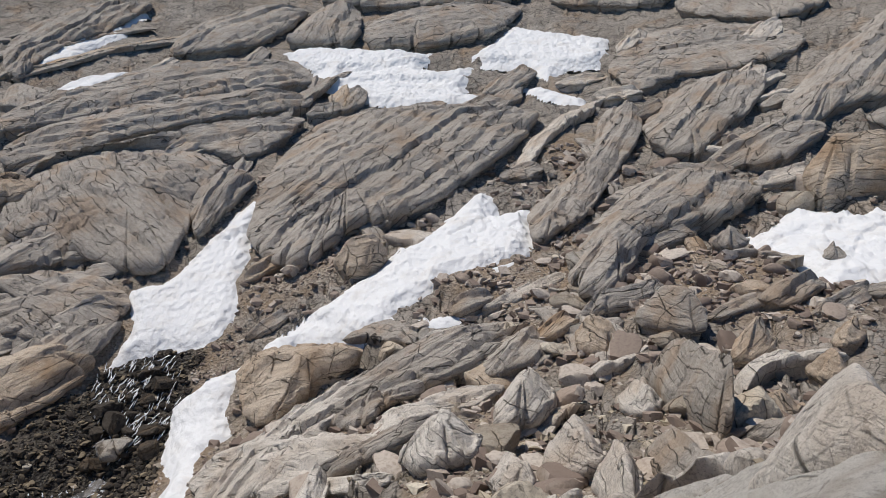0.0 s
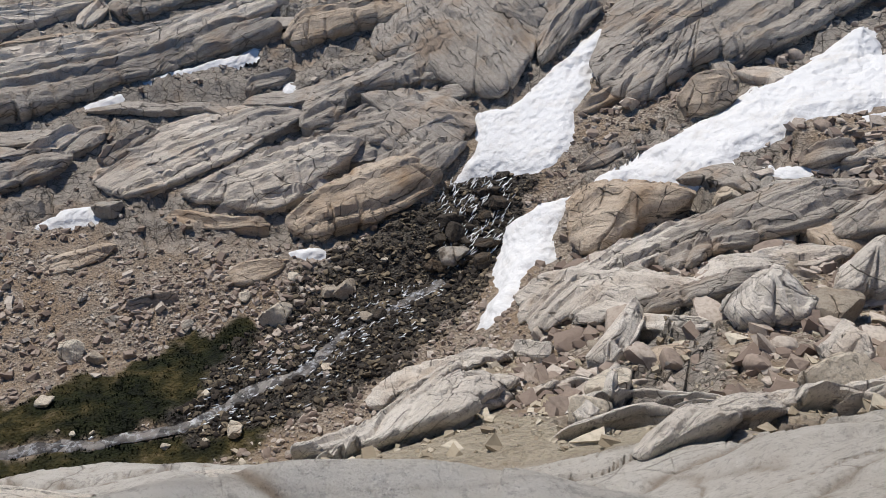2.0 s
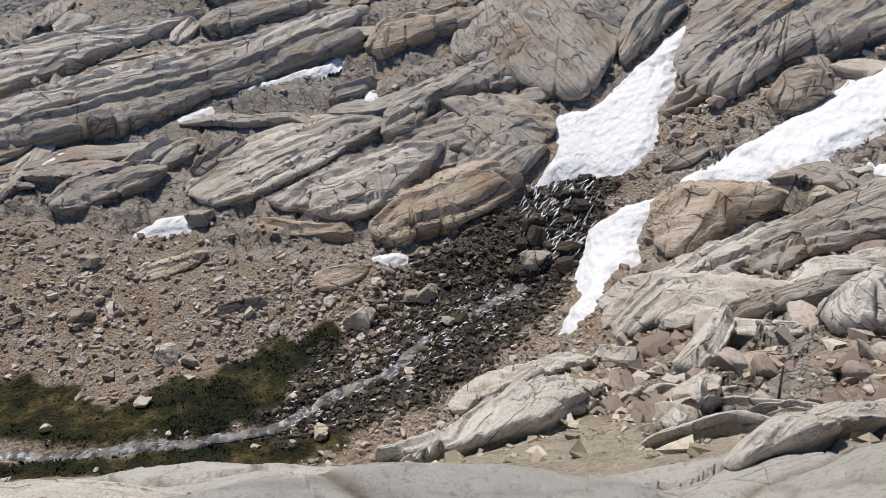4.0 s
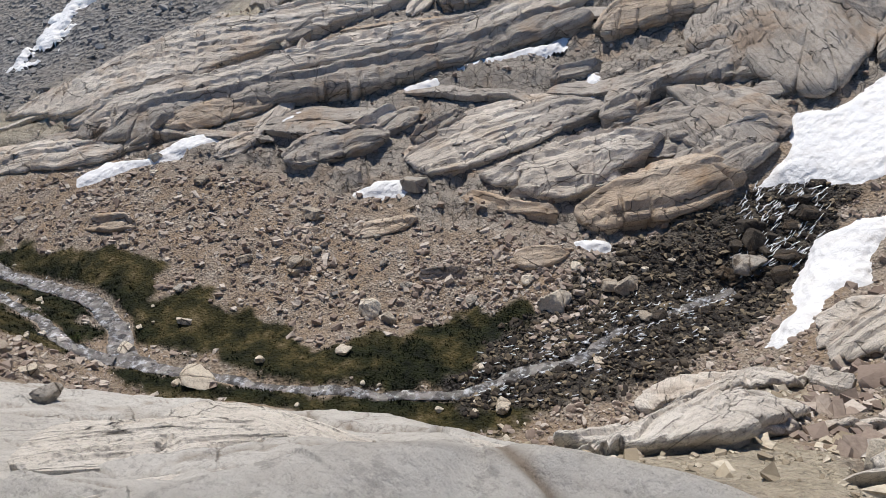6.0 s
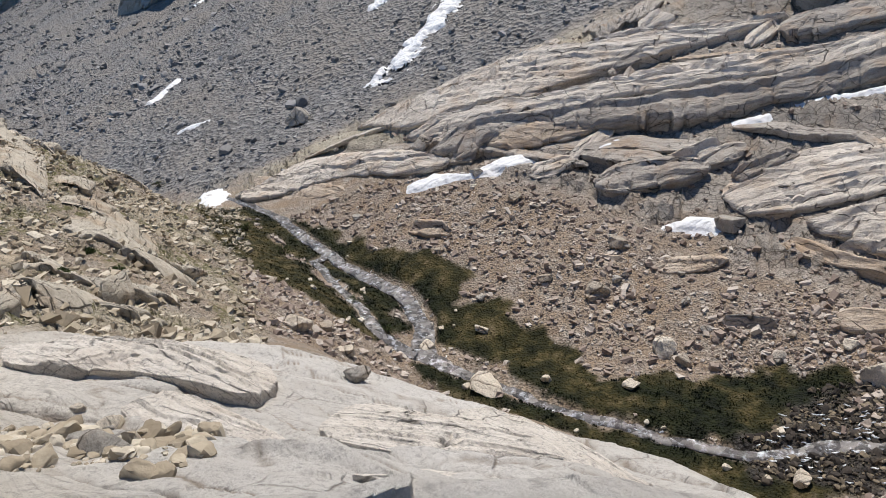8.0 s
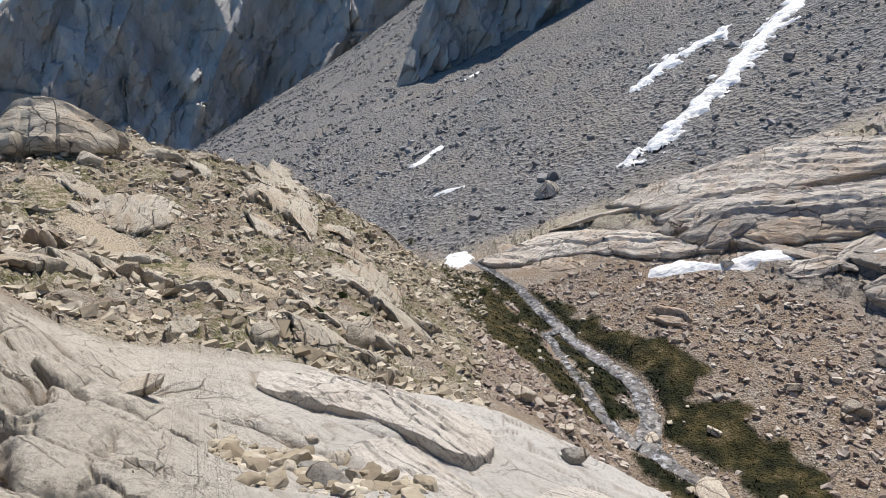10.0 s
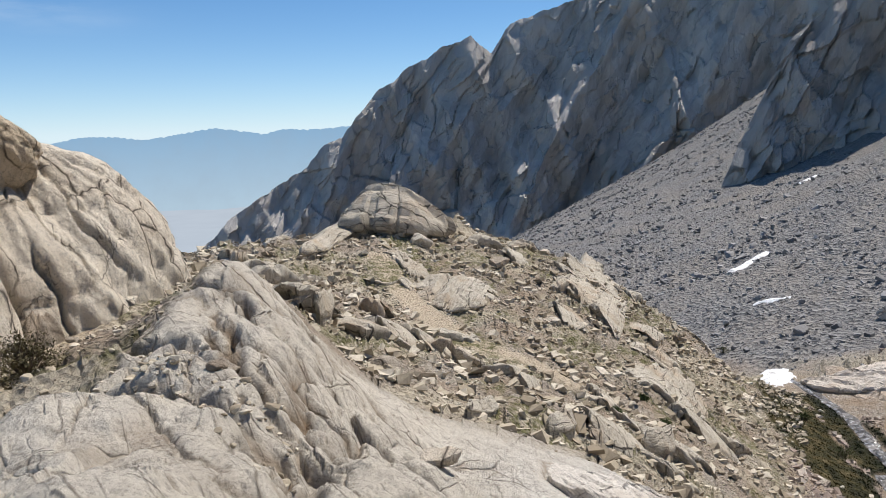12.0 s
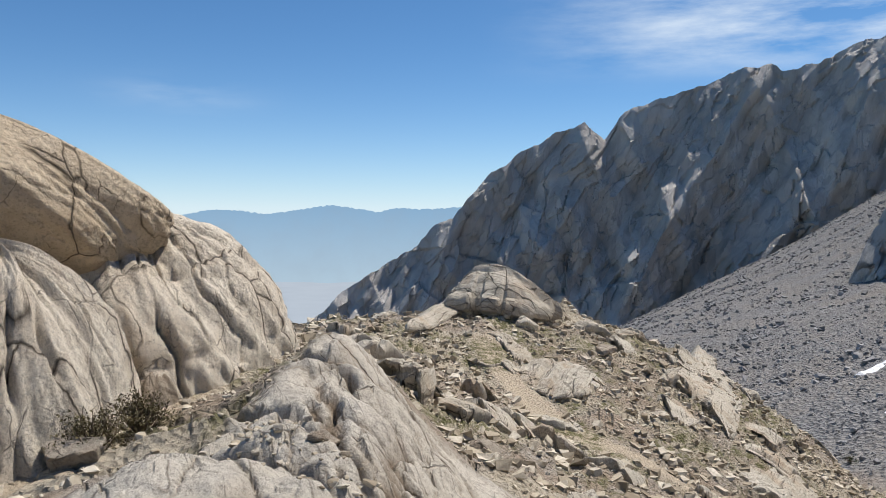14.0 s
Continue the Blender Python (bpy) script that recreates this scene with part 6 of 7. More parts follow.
rng = np.random.RandomState(31)
for number in range(34):
    az0 = rng.uniform(16, 82)
    far = az0 > 60
    up = rng.uniform(0.4, 4.6 if far else 8.5)
    span = rng.uniform(4, 13)
    front = level_line(az0, max(az0 - span, 12), up)
    for k in range(len(front)):
        front[k] = (front[k][0], front[k][1] + rng.uniform(-0.5, 0.5))
    rock_slab(front, rng.uniform(1.2, 3.0), rng.uniform(0.15, 0.4), PALE_SHEET if az0 > 56 and rng.rand() < 0.6 else GREY_SHEET if rng.rand() < 0.8 else TAN_SHEET, "thin grey exfoliation sheet on the rock wall", 400 + number, "thin sheets", 1.2)
for number in range(44):
    az0, r0 = rng.uniform(-32, 14), rng.uniform(19, 74)
    span, climb = rng.uniform(2.5, 6.5), rng.uniform(0.8, 1.25)
    if r0 < 42 and az0 < 4 and number % 3:
        continue
    if snowless(*[np.array([v]) for v in plan(az0 - span / 2, r0 * (1 + 0.5 * (climb - 1)))])[0] == 0:
        continue
    front = [(az0 - span * k / 3, r0 * (1 + (climb - 1) * k / 3) + rng.uniform(-0.4, 0.4)) for k in range(4)]
    rock_slab(front, rng.uniform(1.2, 2.8), rng.uniform(0.3, 0.7), (WHITE_SHEET if r0 < 34 else GREY_SHEET, PALE_SHEET if r0 < 34 else GREY_SHEET, TAN_SHEET, PALE_SHEET)[rng.randint(4)], "blocky granite outcrop on the rubble slope", 600 + number, "blocky outcrops", 1.0)
for number in range(26):
    az0, k0 = rng.uniform(-30, 42), rng.uniform(0.0, 1.0)
    r0 = float(np.interp(k0, (0, 1), (line("brow", az0)[0] + 0.8, line("drop", az0)[0])))
    span = rng.uniform(5, 12)
    front = [(az0 + span / 2 - span * k / 3, r0 * (1 + rng.uniform(-0.04, 0.06) * k)) for k in range(4)]
    rock_slab(front, rng.uniform(1.0, 2.4), rng.uniform(0.2, 0.7), WHITE_SHEET, "pale weathered slab below the standpoint", 800 + number, "near slabs", 0.9)
for number in range(46):
    az0, r0 = rng.uniform(91, 131), rng.uniform(26, 70)
    span = rng.uniform(60, 170) / r0
    front = [(az0 - span * k / 3, r0 * (1 + rng.uniform(-0.02, 0.03) * k) + rng.uniform(-0.3, 0.3)) for k in range(4)]
    rock_slab(front, rng.uniform(1.4, 3.6), rng.uniform(0.3, 0.8), HILL_SHEET, "low pale outcrop on the hill", 700 + number, "hill outcrops", 1.0)


# ---- boulders and stones ----
def stone_shape(seed, subdiv, planes, soft, squash):
    """A broken block: a ball cut by random planes, with softened edges."""
    bm = bmesh.new()
    bmesh.ops.create_icosphere(bm, subdivisions=subdiv, radius=1)
    v = np.array([w.co for w in bm.verts])
    f = np.array([[w.index for w in p.verts] for p in bm.faces])
    bm.free()
    rng = np.random.RandomState(seed)
    nrm = rng.normal(size=(planes, 3))
    nrm /= np.linalg.norm(nrm, axis=1)[:, None]
    if seed % 2 == 0:
        nrm[:6] = np.array([(1, 0, 0), (-1, 0, 0), (0, 1, 0), (0, -1, 0), (0, 0, 1), (0, 0, -1)]) + rng.normal(0, 0.14, (6, 3))
        nrm /= np.linalg.norm(nrm, axis=1)[:, None]
    cut = rng.uniform(0.62, 0.95, planes)
    q = np.clip(v @ nrm.T, 1e-3, None) / cut
    rad = 1 / ((q ** soft).sum(1) ** (1 / soft))
    rad = np.minimum(rad, 1.25)
    v = v * rad[:, None] * np.array(squash)
    v *= 1 + (0.10 * facets(v[:, 0] * 1.6 + v[:, 2], v[:, 1] * 1.6 - 0.7 * v[:, 2], seed) * (subdiv > 2))[:, None]
    v += 0.05 * np.stack([fbm(v[:, 0] * 2 + k, v[:, 1] * 2 + v[:, 2], 3, seed + k) for k in range(3)], 1) * (subdiv > 1)
    return v, f


def stone_mesh(name, v, f, material):
    ob = mesh_object(name, v, f, material, crisp=24)
    me = ob.data
    bpy.data.objects.remove(ob)
    return me


rng = np.random.RandomState(5)
BOULDERS = {key: [stone_mesh("boulder", *stone_shape(40 + n, 4, 8 + n % 4, 34, (1.15, 0.9, 0.72 + 0.05 * (n % 4))), mat) for n in range(8)]
            for key, mat in (("G", GREY_ROCK), ("P", PALE_ROCK), ("T", TAN_ROCK), ("W", WET_ROCK))}


COBBLES = {key: [stone_mesh("boulder", *stone_shape(80 + n, 3, 8 + n % 4, 34, (1.15, 0.9, 0.72 + 0.05 * (n % 4))), mat) for n in range(8)]
           for key, mat in (("G", GREY_ROCK), ("P", PALE_ROCK), ("T", TAN_ROCK), ("W", WET_ROCK))}


def boulder(az, r, size, kind_of_rock, label, seed, flat=1.0, group="boulders", sink=0.25):
    x, y = plan(az, r)
    me = (BOULDERS if size > 0.8 else COBBLES)[kind_of_rock][seed % 8]
    ob = new("boulder", me)
    z = float(ground(x, y)[0])
    ob.matrix_world = Matrix.LocRotScale((x, y, z + size * (0.36 - sink * 0.5) * flat), Euler((0.25 * math.sin(seed), 0.2 * math.cos(seed * 1.7), seed * 2.399)), (size / 2, size / 2, size / 2 * flat))
    return tagged(ob, label, "boulder", group=group)


for number, (az, r, size, kind_of_rock, flat, words) in enumerate((
        
        (-10.1, 30.7, 1.1, "G", 0.9, "square-edged grey granite block"), (-9.1, 35.9, 1.3, "P", 0.8, "pale angular granite block"), (9.9, 17.0, 1.4, "P", 1.1, "pale upright granite block"),
        (11.6, 14.5, 0.9, "P", 0.8, "pale angular granite block"), (49.6, 53.8, 1.9, "G", 0.8, "grey boulder beside a snow patch"), (81.2, 112.5, 3.6, "G", 0.9, "large grey block at the talus foot"), 
        (112.6, 9.4, 0.55, "P", 0.6, "small pale block lying on the slab"), 
        (37.9, 40.1, 1.7, "P", 0.8, "pale boulder at the meadow's edge"), (73.0, 43.4, 1.1, "P", 0.9, "white upright stone beside the stream"), (68.2, 37.5, 1.7, "P", 0.35, "flat pale stone at the stream"), (79.0, 15.6, 0.55, "G", 1.1, "lone upright stone on the white slab"),
        (23.7, 43.4, 2.0, "G", 0.6, "flat grey boulder below the cascade"), (56.1, 37.5, 0.8, "P", 0.8, "pale stone in the turf"), (63.1, 38.0, 0.7, "P", 0.8, "pale stone in the turf"), (42.4, 31.2, 0.9, "P", 0.8, "pale stone on the stream bank"),
        (32.3, 41.4, 1.4, "T", 0.7, "tan boulder in the stream bed"), (33.7, 41.4, 1.1, "T", 0.7, "tan boulder in the stream bed"), (-17.0, 35.4, 1.2, "T", 0.9, "tan angular granite block"), 
        (144.9, 12.2, 0.85, "T", 0.75, "rounded brown boulder by the trail"),
        (113.3, 57, 1.4, "P", 0.8, "pale boulder on the hill"), (68.4, 44.2, 1.0, "P", 0.5, "pale stone in the turf"), (53.8, 41.6, 1.4, "P", 0.8, "pale boulder at the scree's edge"),
        )):
    boulder(az, r, size, kind_of_rock, words, number, flat)


def scatter(count, az0, az1, r0, r1, seed, keep=None):
    """Places spread evenly over a stretch of the land."""
    g = np.random.RandomState(seed)
    az, r = g.uniform(az0, az1, count * 4), np.sqrt(g.uniform(r0 * r0, r1 * r1, count * 4))
    x, y = -r * np.sin(np.radians(az)), r * np.cos(np.radians(az))
    _, cover = detail(x, y)
    ok = g.uniform(0, 1, len(x)) < keep(cover, az, r, x, y)
    return az[ok][:count], r[ok][:count], x[ok][:count], y[ok][:count]


def some_boulders(count, az0, az1, r0, r1, small, large, kinds, words, seed, keep, flat=0.75):
    az, r, x, y = scatter(count, az0, az1, r0, r1, seed, keep)
    g = np.random.RandomState(seed + 1)
    for n in range(len(az)):
        size = small * (large / small) ** (g.rand() ** 2.2)
        boulder(float(az[n]), float(r[n]), float(size), kinds[g.randint(len(kinds))], words, int(g.randint(1000)), flat * g.uniform(0.75, 1.2), words.split(" on ")[0] + "s")


some_boulders(50, -34, 14, 17, 62, 0.6, 2.4, "GPTTP", "angular granite block on the rubble slope", 301, lambda c, a, r, x, y: (1 - 0.75 * c["rock"]) * snowless(x, y))
some_boulders(36, 36, 86, 36, 68, 0.5, 1.4, "GTP", "angular stone on the scree apron", 311, lambda c, a, r, x, y: c["scree"] * (1 - c["grass"]) * (c["stream"] < -0.5))
some_boulders(46, 88, 131, 21, 72, 0.4, 1.5, "PPT", "weathered stone on the hill", 321, lambda c, a, r, x, y: c["scree"] * (1 - c["path"]))
some_boulders(22, 20, 44, 33, 47, 0.4, 1.1, "TPW", "water-worn stone on the stream bed", 341, lambda c, a, r, x, y: np.clip(c["wet"] + 0.2, 0, 1) * snowless(x, y))
some_boulders(24, 44, 88, 31, 70, 0.25, 0.7, "P", "pale stone on the turf", 351, lambda c, a, r, x, y: c["grass"])
some_boulders(24, 128, 151, 9, 22, 0.2, 0.6, "PT", "loose stone on the trailside", 361, lambda c, a, r, x, y: 1 - c["shelf"])
some_boulders(12, 126, 133, 9, 10.6, 0.12, 0.4, "PT", "loose stone on the slab's hollow", 371, lambda c, a, r, x, y: np.ones(x.shape))
some_boulders(12, 95, 105, 6.5, 10.5, 0.12, 0.45, "PG", "loose stone on the slab's edge", 381, lambda c, a, r, x, y: np.exp(-((r - 8.2) / 1.2) ** 2))


def chip(seed):
    """A broken chip of rock: a box knocked out of true."""
    g = np.random.RandomState(seed)
    v = np.array([(a, b, c) for a in (-1, 1) for b in (-1, 1) for c in (-1, 1)], float) * g.uniform(0.28, 1.0, (8, 3)) * (1.2, 0.9, 0.62)
    q = ((0, 1, 3, 2), (4, 6, 7, 5), (0, 4, 5, 1), (2, 3, 7, 6), (0, 2, 6, 4), (1, 5, 7, 3))
    return v, np.array([t for a, b, c, d in q for t in ((a, b, c), (a, c, d))])


SMALL = [chip(600 + n) for n in range(10)]
ROUND = [stone_shape(640 + n, 2, 9, 10, (1.1, 0.9, 0.7)) for n in range(5)]
MEDIUM = [stone_shape(620 + n, 3, 8, 20, (1.15, 0.9, 0.65)) for n in range(6)]


def rubble(name, label, material, places, small, large, seed, shapes=SMALL, power=2.5):
    """Loose stones past counting, in one mesh."""
    az, r, x, y = places
    g = np.random.RandomState(seed)
    z = ground(x, y)
    size = small * (large / small) ** (g.rand(len(x)) ** power) / 2
    verts, faces, base = [], [], 0
    pick = g.randint(0, len(shapes), len(x))
    for k, (v, f) in enumerate(shapes):
        m = np.where(pick == k)[0]
        if not len(m):
            continue
        a, b = g.uniform(0, 2 * math.pi, len(m)), g.uniform(-0.6, 0.6, len(m))
        ca, sa, cb, sb_ = np.cos(a), np.sin(a), np.cos(b), np.sin(b)
        w = v[None, :, :] * size[m][:, None, None] * g.uniform(0.7, 1.3, (len(m), 1, 3))
        wx, wz = w[:, :, 0] * cb[:, None] - w[:, :, 2] * sb_[:, None], w[:, :, 0] * sb_[:, None] + w[:, :, 2] * cb[:, None]
        px, py = wx * ca[:, None] - w[:, :, 1] * sa[:, None] + x[m][:, None], wx * sa[:, None] + w[:, :, 1] * ca[:, None] + y[m][:, None]
        pz = wz + (z[m] + 0.22 * size[m])[:, None]
        verts.append(np.stack([px, py, pz], -1).reshape(-1, 3))
        faces.append((f[None] + (np.arange(len(m)) * len(v))[:, None, None] + base).reshape(-1, 3))
        base += len(m) * len(v)
    ob = mesh_object(name, np.concatenate(verts), np.concatenate(faces), material, smooth_shade=shapes is not SMALL, crisp=0 if shapes is SMALL else 26)
    return tagged(ob, label, "rubble", kind="stuff")


def stone_mix(name, a, b, c):
    """Loose stones, each with a tone of its own."""
    n = Nodes(name)
    rnd = n.node("ShaderNodeNewGeometry").outputs["Random Per Island"]
    col = n.ramp(rnd, (0.0, a), (0.5, b), (1.0, c))
    col = n.mix(n.ramp(n.noise(7, 4), (0.45, 0.0), (0.7, 0.5)), col, a)
    return n.done(col, 0.93, n.bump(n.noise(10, 5), 0.5, 0.05), 0.2)


TAN_STONES = stone_mix("tan_scree_stones", (0.19, 0.145, 0.12), (0.35, 0.285, 0.235), (0.60, 0.54, 0.47))
GREY_STONES = stone_mix("grey_talus_stones", (0.14, 0.139, 0.139), (0.235, 0.23, 0.226), (0.40, 0.39, 0.38))
PALE_STONES = stone_mix("pale_hill_stones", (0.25, 0.205, 0.145), (0.43, 0.37, 0.275), (0.66, 0.60, 0.49))
WET_STONES = stone_mix("wet_stream_stones", (0.022, 0.019, 0.017), (0.06, 0.05, 0.042), (0.27, 0.22, 0.15))
rubble("scree_stones", "brown angular scree stones covering the apron", TAN_STONES, scatter(34000, 34, 87, 34, 72, 401, lambda c, a, r, x, y: c["scree"] * (1 - c["grass"]) * (c["stream"] < -0.3) * snowless(x, y)), 0.06, 0.7, 1, power=11.0)
rubble("slope_stones", "tan and grey rubble between the outcrops", TAN_STONES, scatter(9000, -34, 18, 15, 66, 402, lambda c, a, r, x, y: (1 - 0.7 * c["rock"]) * snowless(x, y)), 0.12, 0.9, 2, power=3.6)
rubble("hill_stones", "pale loose stones over the hill", PALE_STONES, scatter(26000, 86, 134, 20, 76, 403, lambda c, a, r, x, y: c["scree"] * (1 - c["path"]) * (1 - 0.5 * c["sprig"])), 0.08, 0.7, 3, power=3.9)
rubble("talus_stones", "grey broken blocks covering the talus slope", GREY_STONES, scatter(22000, 50, 112, 76, 330, 404, lambda c, a, r, x, y: c["talus"] * np.clip(1.4 - r / 230, 0.04, 1) * snowless(x, y)), 0.22, 1.2, 4, power=6.0)
rubble("far_talus_blocks", "grey blocks strewn over the far talus", GREY_STONES, scatter(11000, 84, 116, 170, 640, 424, lambda c, a, r, x, y: c["talus"] * smooth(-0.3, 0.25, fbm(x / 25, y / 25, 3, 15))), 0.6, 2.4, 24, power=3.0)
rubble("talus_blocks", "larger grey blocks strewn over the talus", GREY_STONES, scatter(130, 56, 104, 80, 200, 414, lambda c, a, r, x, y: c["talus"] * snowless(x, y)), 0.8, 2.4, 14, MEDIUM)
rubble("slope_blocks", "angular tan and grey blocks between the outcrops", TAN_STONES, scatter(380, -34, 14, 17, 64, 415, lambda c, a, r, x, y: (1 - 0.7 * c["rock"]) * snowless(x, y)), 0.5, 1.6, 15, MEDIUM)
rubble("hollow_stones", "small stones gathered in hollows of the pale slab", PALE_STONES, scatter(170, 123, 137, 6, 12, 416, lambda c, a, r, x, y: smooth(-0.3, 0.6, stroke(x, y, ((135, 10.6, 0.8), (130, 8.9, 0.8), (125.5, 7.4, 0.6), (122, 6.2, 0.3))))), 0.04, 0.15, 16, MEDIUM)
rubble("pocket_stones", "broken pinkish stones filling a pocket in the white shelf", PALE_STONES, scatter(520, 91, 108, 5.2, 11, 418, lambda c, a, r, x, y: smooth(-0.2, 1.2, stroke(x, y, ((107, 8.0, 1.1), (99.5, 7.6, 0.9), (95.5, 6.6, 0.9), (92.5, 5.8, 0.5))) + fbm(x / 1.1, y / 1.1, 2, 9))), 0.04, 0.32, 18, MEDIUM, 2.6)
rubble("brow_stones", "pale broken stones below the near slab", PALE_STONES, scatter(2500, -34, 44, 8.5, 30, 417, lambda c, a, r, x, y: (1 - c["shelf"]) * 1.0), 0.07, 0.5, 17)
rubble("bed_stones", "dark wet stones of the stream bed", WET_STONES, scatter(4500, 17, 47, 30, 51, 405, lambda c, a, r, x, y: c["wet"] * snowless(x, y)), 0.14, 0.55, 5, ROUND)
rubble("bank_stones", "pale rounded stones along the stream bed", TAN_STONES, scatter(1500, 18, 50, 28, 46, 406, lambda c, a, r, x, y: np.clip(c["scree"] * (1 - c["wet"]) * (1 - c["grass"]), 0, 1) * snowless(x, y)), 0.15, 0.55, 6, ROUND)
rubble("wall_stones", "loose stones lying on the ledges of the wall", TAN_STONES, scatter(4500, 14, 84, 46, 100, 407, lambda c, a, r, x, y: c["rock"] * 0.6 * snowless(x, y)), 0.12, 0.7, 7, power=3.2)
rubble("trailside_stones", "pale gravel and small stones beside the trail", PALE_STONES, scatter(3200, 126, 153, 7.5, 30, 408, lambda c, a, r, x, y: (1 - c["shelf"]) * (1 - 0.8 * c["path"])), 0.04, 0.22, 8, MEDIUM)
rubble("stream_stones", "stones standing in the shallow stream", TAN_STONES, scatter(700, 40, 88, 31, 82, 409, lambda c, a, r, x, y: (c["stream"] > -0.1) * 1.0), 0.12, 0.4, 9)


# ---- great domes beside the trail ----
def dome(name, az, r, base, half, turn, label, material, seed, grooves=(), power=2.4, tilt=0.0, belts=(), res=(200, 120)):
    """A weathered dome of granite with runnels down its sides. half: across the view, along it, and up."""
    nu, nv = res
    front = int(nu * 0.8)
    u = np.radians(np.r_[np.linspace(195, 345, front, endpoint=False), np.linspace(345, 555, nu - front, endpoint=False)])[:, None]
    v = np.linspace(-0.5 * math.pi, 0.5 * math.pi, nv)[None, :]
    cx, cy, cz = np.cos(v) * np.cos(u), np.cos(v) * np.sin(u), np.sin(v) + 0 * u
    rad = (np.abs(cx) ** power + np.abs(cy) ** power + np.abs(cz) ** power) ** (-1 / power)
    ang, hgt = np.degrees(u) % 360 + 0 * v, np.sin(v) + 0 * u
    wav = 11 * fbm(hgt * 2 + seed, ang / 50, 4, seed)
    d = 0.12 * fbm(np.cos(u) * 2 + hgt * 1.3, np.sin(u) * 2 + hgt, 5, seed + 1) + 0.012 * fbm(ang / 5, hgt * 9, 4, seed + 4)
    uneven = np.clip(0.7 + 1.6 * fbm(ang / 30, hgt * 2.5, 3, seed + 2), 0.1, 1.8)
    for centre, depth, wide in grooves:
        off = (ang + wav + 14 * hgt - centre + 180) % 360 - 180
        d = d - depth * uneven * np.exp(-(off / wide) ** 2) * smooth(1.0, 0.75, hgt)
    for level, depth in belts:
        d = d - depth * uneven * np.exp(-((hgt - level - 0.012 * wav - 0.0016 * (ang - 270)) / 0.016) ** 2)
    rad = rad * (1 + d)
    p = np.stack([cx * rad * half[0], cy * rad * half[1], cz * rad * half[2]], -1).reshape(-1, 3)
    m = pose(*plan(az, r), base, 0, 0, az + turn) @ pose(0, 0, 0, 0, tilt, 0)
    p = p @ np.array(m.to_3x3()).T + np.array(m.translation)
    f = grid_faces(nu + 1, nv)
    f = np.where(f >= nu * nv, f - nu * nv, f)
    return tagged(mesh_object(name, p, f, material), label, "rock dome")


dome("rock_dome", 141.8, 22.0, -3.2, (4.4, 5.6, 4.95), 0, "large pale granite dome with long weathered cracks", PALE_ROCK, 3,
     ((250, 0.03, 0.6), (262, 0.045, 0.7), (271, 0.03, 0.5), (279, 0.04, 0.7), (290, 0.05, 0.7), (301, 0.03, 0.5), (312, 0.035, 0.6), (238, 0.04, 0.7), (322, 0.03, 0.5)), belts=((0.80, 0.02), (0.62, 0.025), (0.33, 0.02)), power=2.15, res=(330, 130))
dome("capstone", 152.5, 19.0, 2.35, (4.6, 2.6, 1.55), 0, "huge rounded boulder overhanging the dome, stained yellow beneath", TAN_CAP, 7, ((285, 0.015, 1.5), (255, 0.02, 1.0)), 2.2, 17.0, ((0.2, 0.012), (-0.35, 0.03)), res=(240, 110))
dome("fluted_rock", 151.8, 15.4, -3.9, (3.05, 3.4, 5.0), 0, "pale fluted rock with deep vertical runnels", PALE_ROCK, 11,
     ((228, 0.06, 1.8), (241, 0.05, 1.4), (252, 0.06, 1.8), (264, 0.05, 1.4), (276, 0.06, 2.0), (289, 0.05, 1.4), (303, 0.06, 2.0), (318, 0.05, 1.5), (334, 0.05, 1.5)), 2.05, 8.0, res=(300, 110))
dome("rock_pillar", 140.3, 16.6, -2.6, (0.5, 0.5, 1.1), 20, "small upright pillar of broken granite", TAN_ROCK, 15, (), 3.0, 10.0, res=(60, 40))
dome("rock_pillar", 139.1, 17.2, -2.8, (0.4, 0.4, 0.8), -15, "small upright pillar of broken granite", TAN_ROCK, 17, (), 3.0, -8.0, res=(60, 40))


# ---- plants ----
def tufts(name, label, places, material, tall, seed, blades=5):
    az, r, x, y = places
    g = np.random.RandomState(seed)
    n = len(x) * blades
    bx, by = np.repeat(x, blades) + g.normal(0, 0.10, n), np.repeat(y, blades) + g.normal(0, 0.10, n)
    bz = ground(bx, by) - 0.03
    a, h = g.uniform(0, 2 * math.pi, n), tall * g.uniform(0.5, 1.2, n)
    w = 0.05
    dx, dy = np.cos(a), np.sin(a)
    lean = 0.5 * h * g.uniform(0.2, 1, n)
    p = np.stack([np.stack([bx - dy * w, by + dx * w, bz], -1), np.stack([bx + dy * w, by - dx * w, bz], -1), np.stack([bx + dx * lean, by + dy * lean, bz + h], -1)], 1)
    return tagged(mesh_object(name, p.reshape(-1, 3), np.arange(n * 3).reshape(-1, 3), material, smooth_shade=False), label, "grass", kind="stuff")


tufts("meadow_grass", "dark green alpine turf along the stream", scatter(7000, 38, 89, 29, 80, 501, lambda c, a, r, x, y: c["grass"] * c["lush"]), BLADES, 0.14, 1)
tufts("dry_meadow_grass", "olive and straw-coloured short alpine grass", scatter(6000, 38, 89, 29, 80, 503, lambda c, a, r, x, y: c["grass"] * (1 - c["lush"])), DRY_BLADES, 0.09, 3)


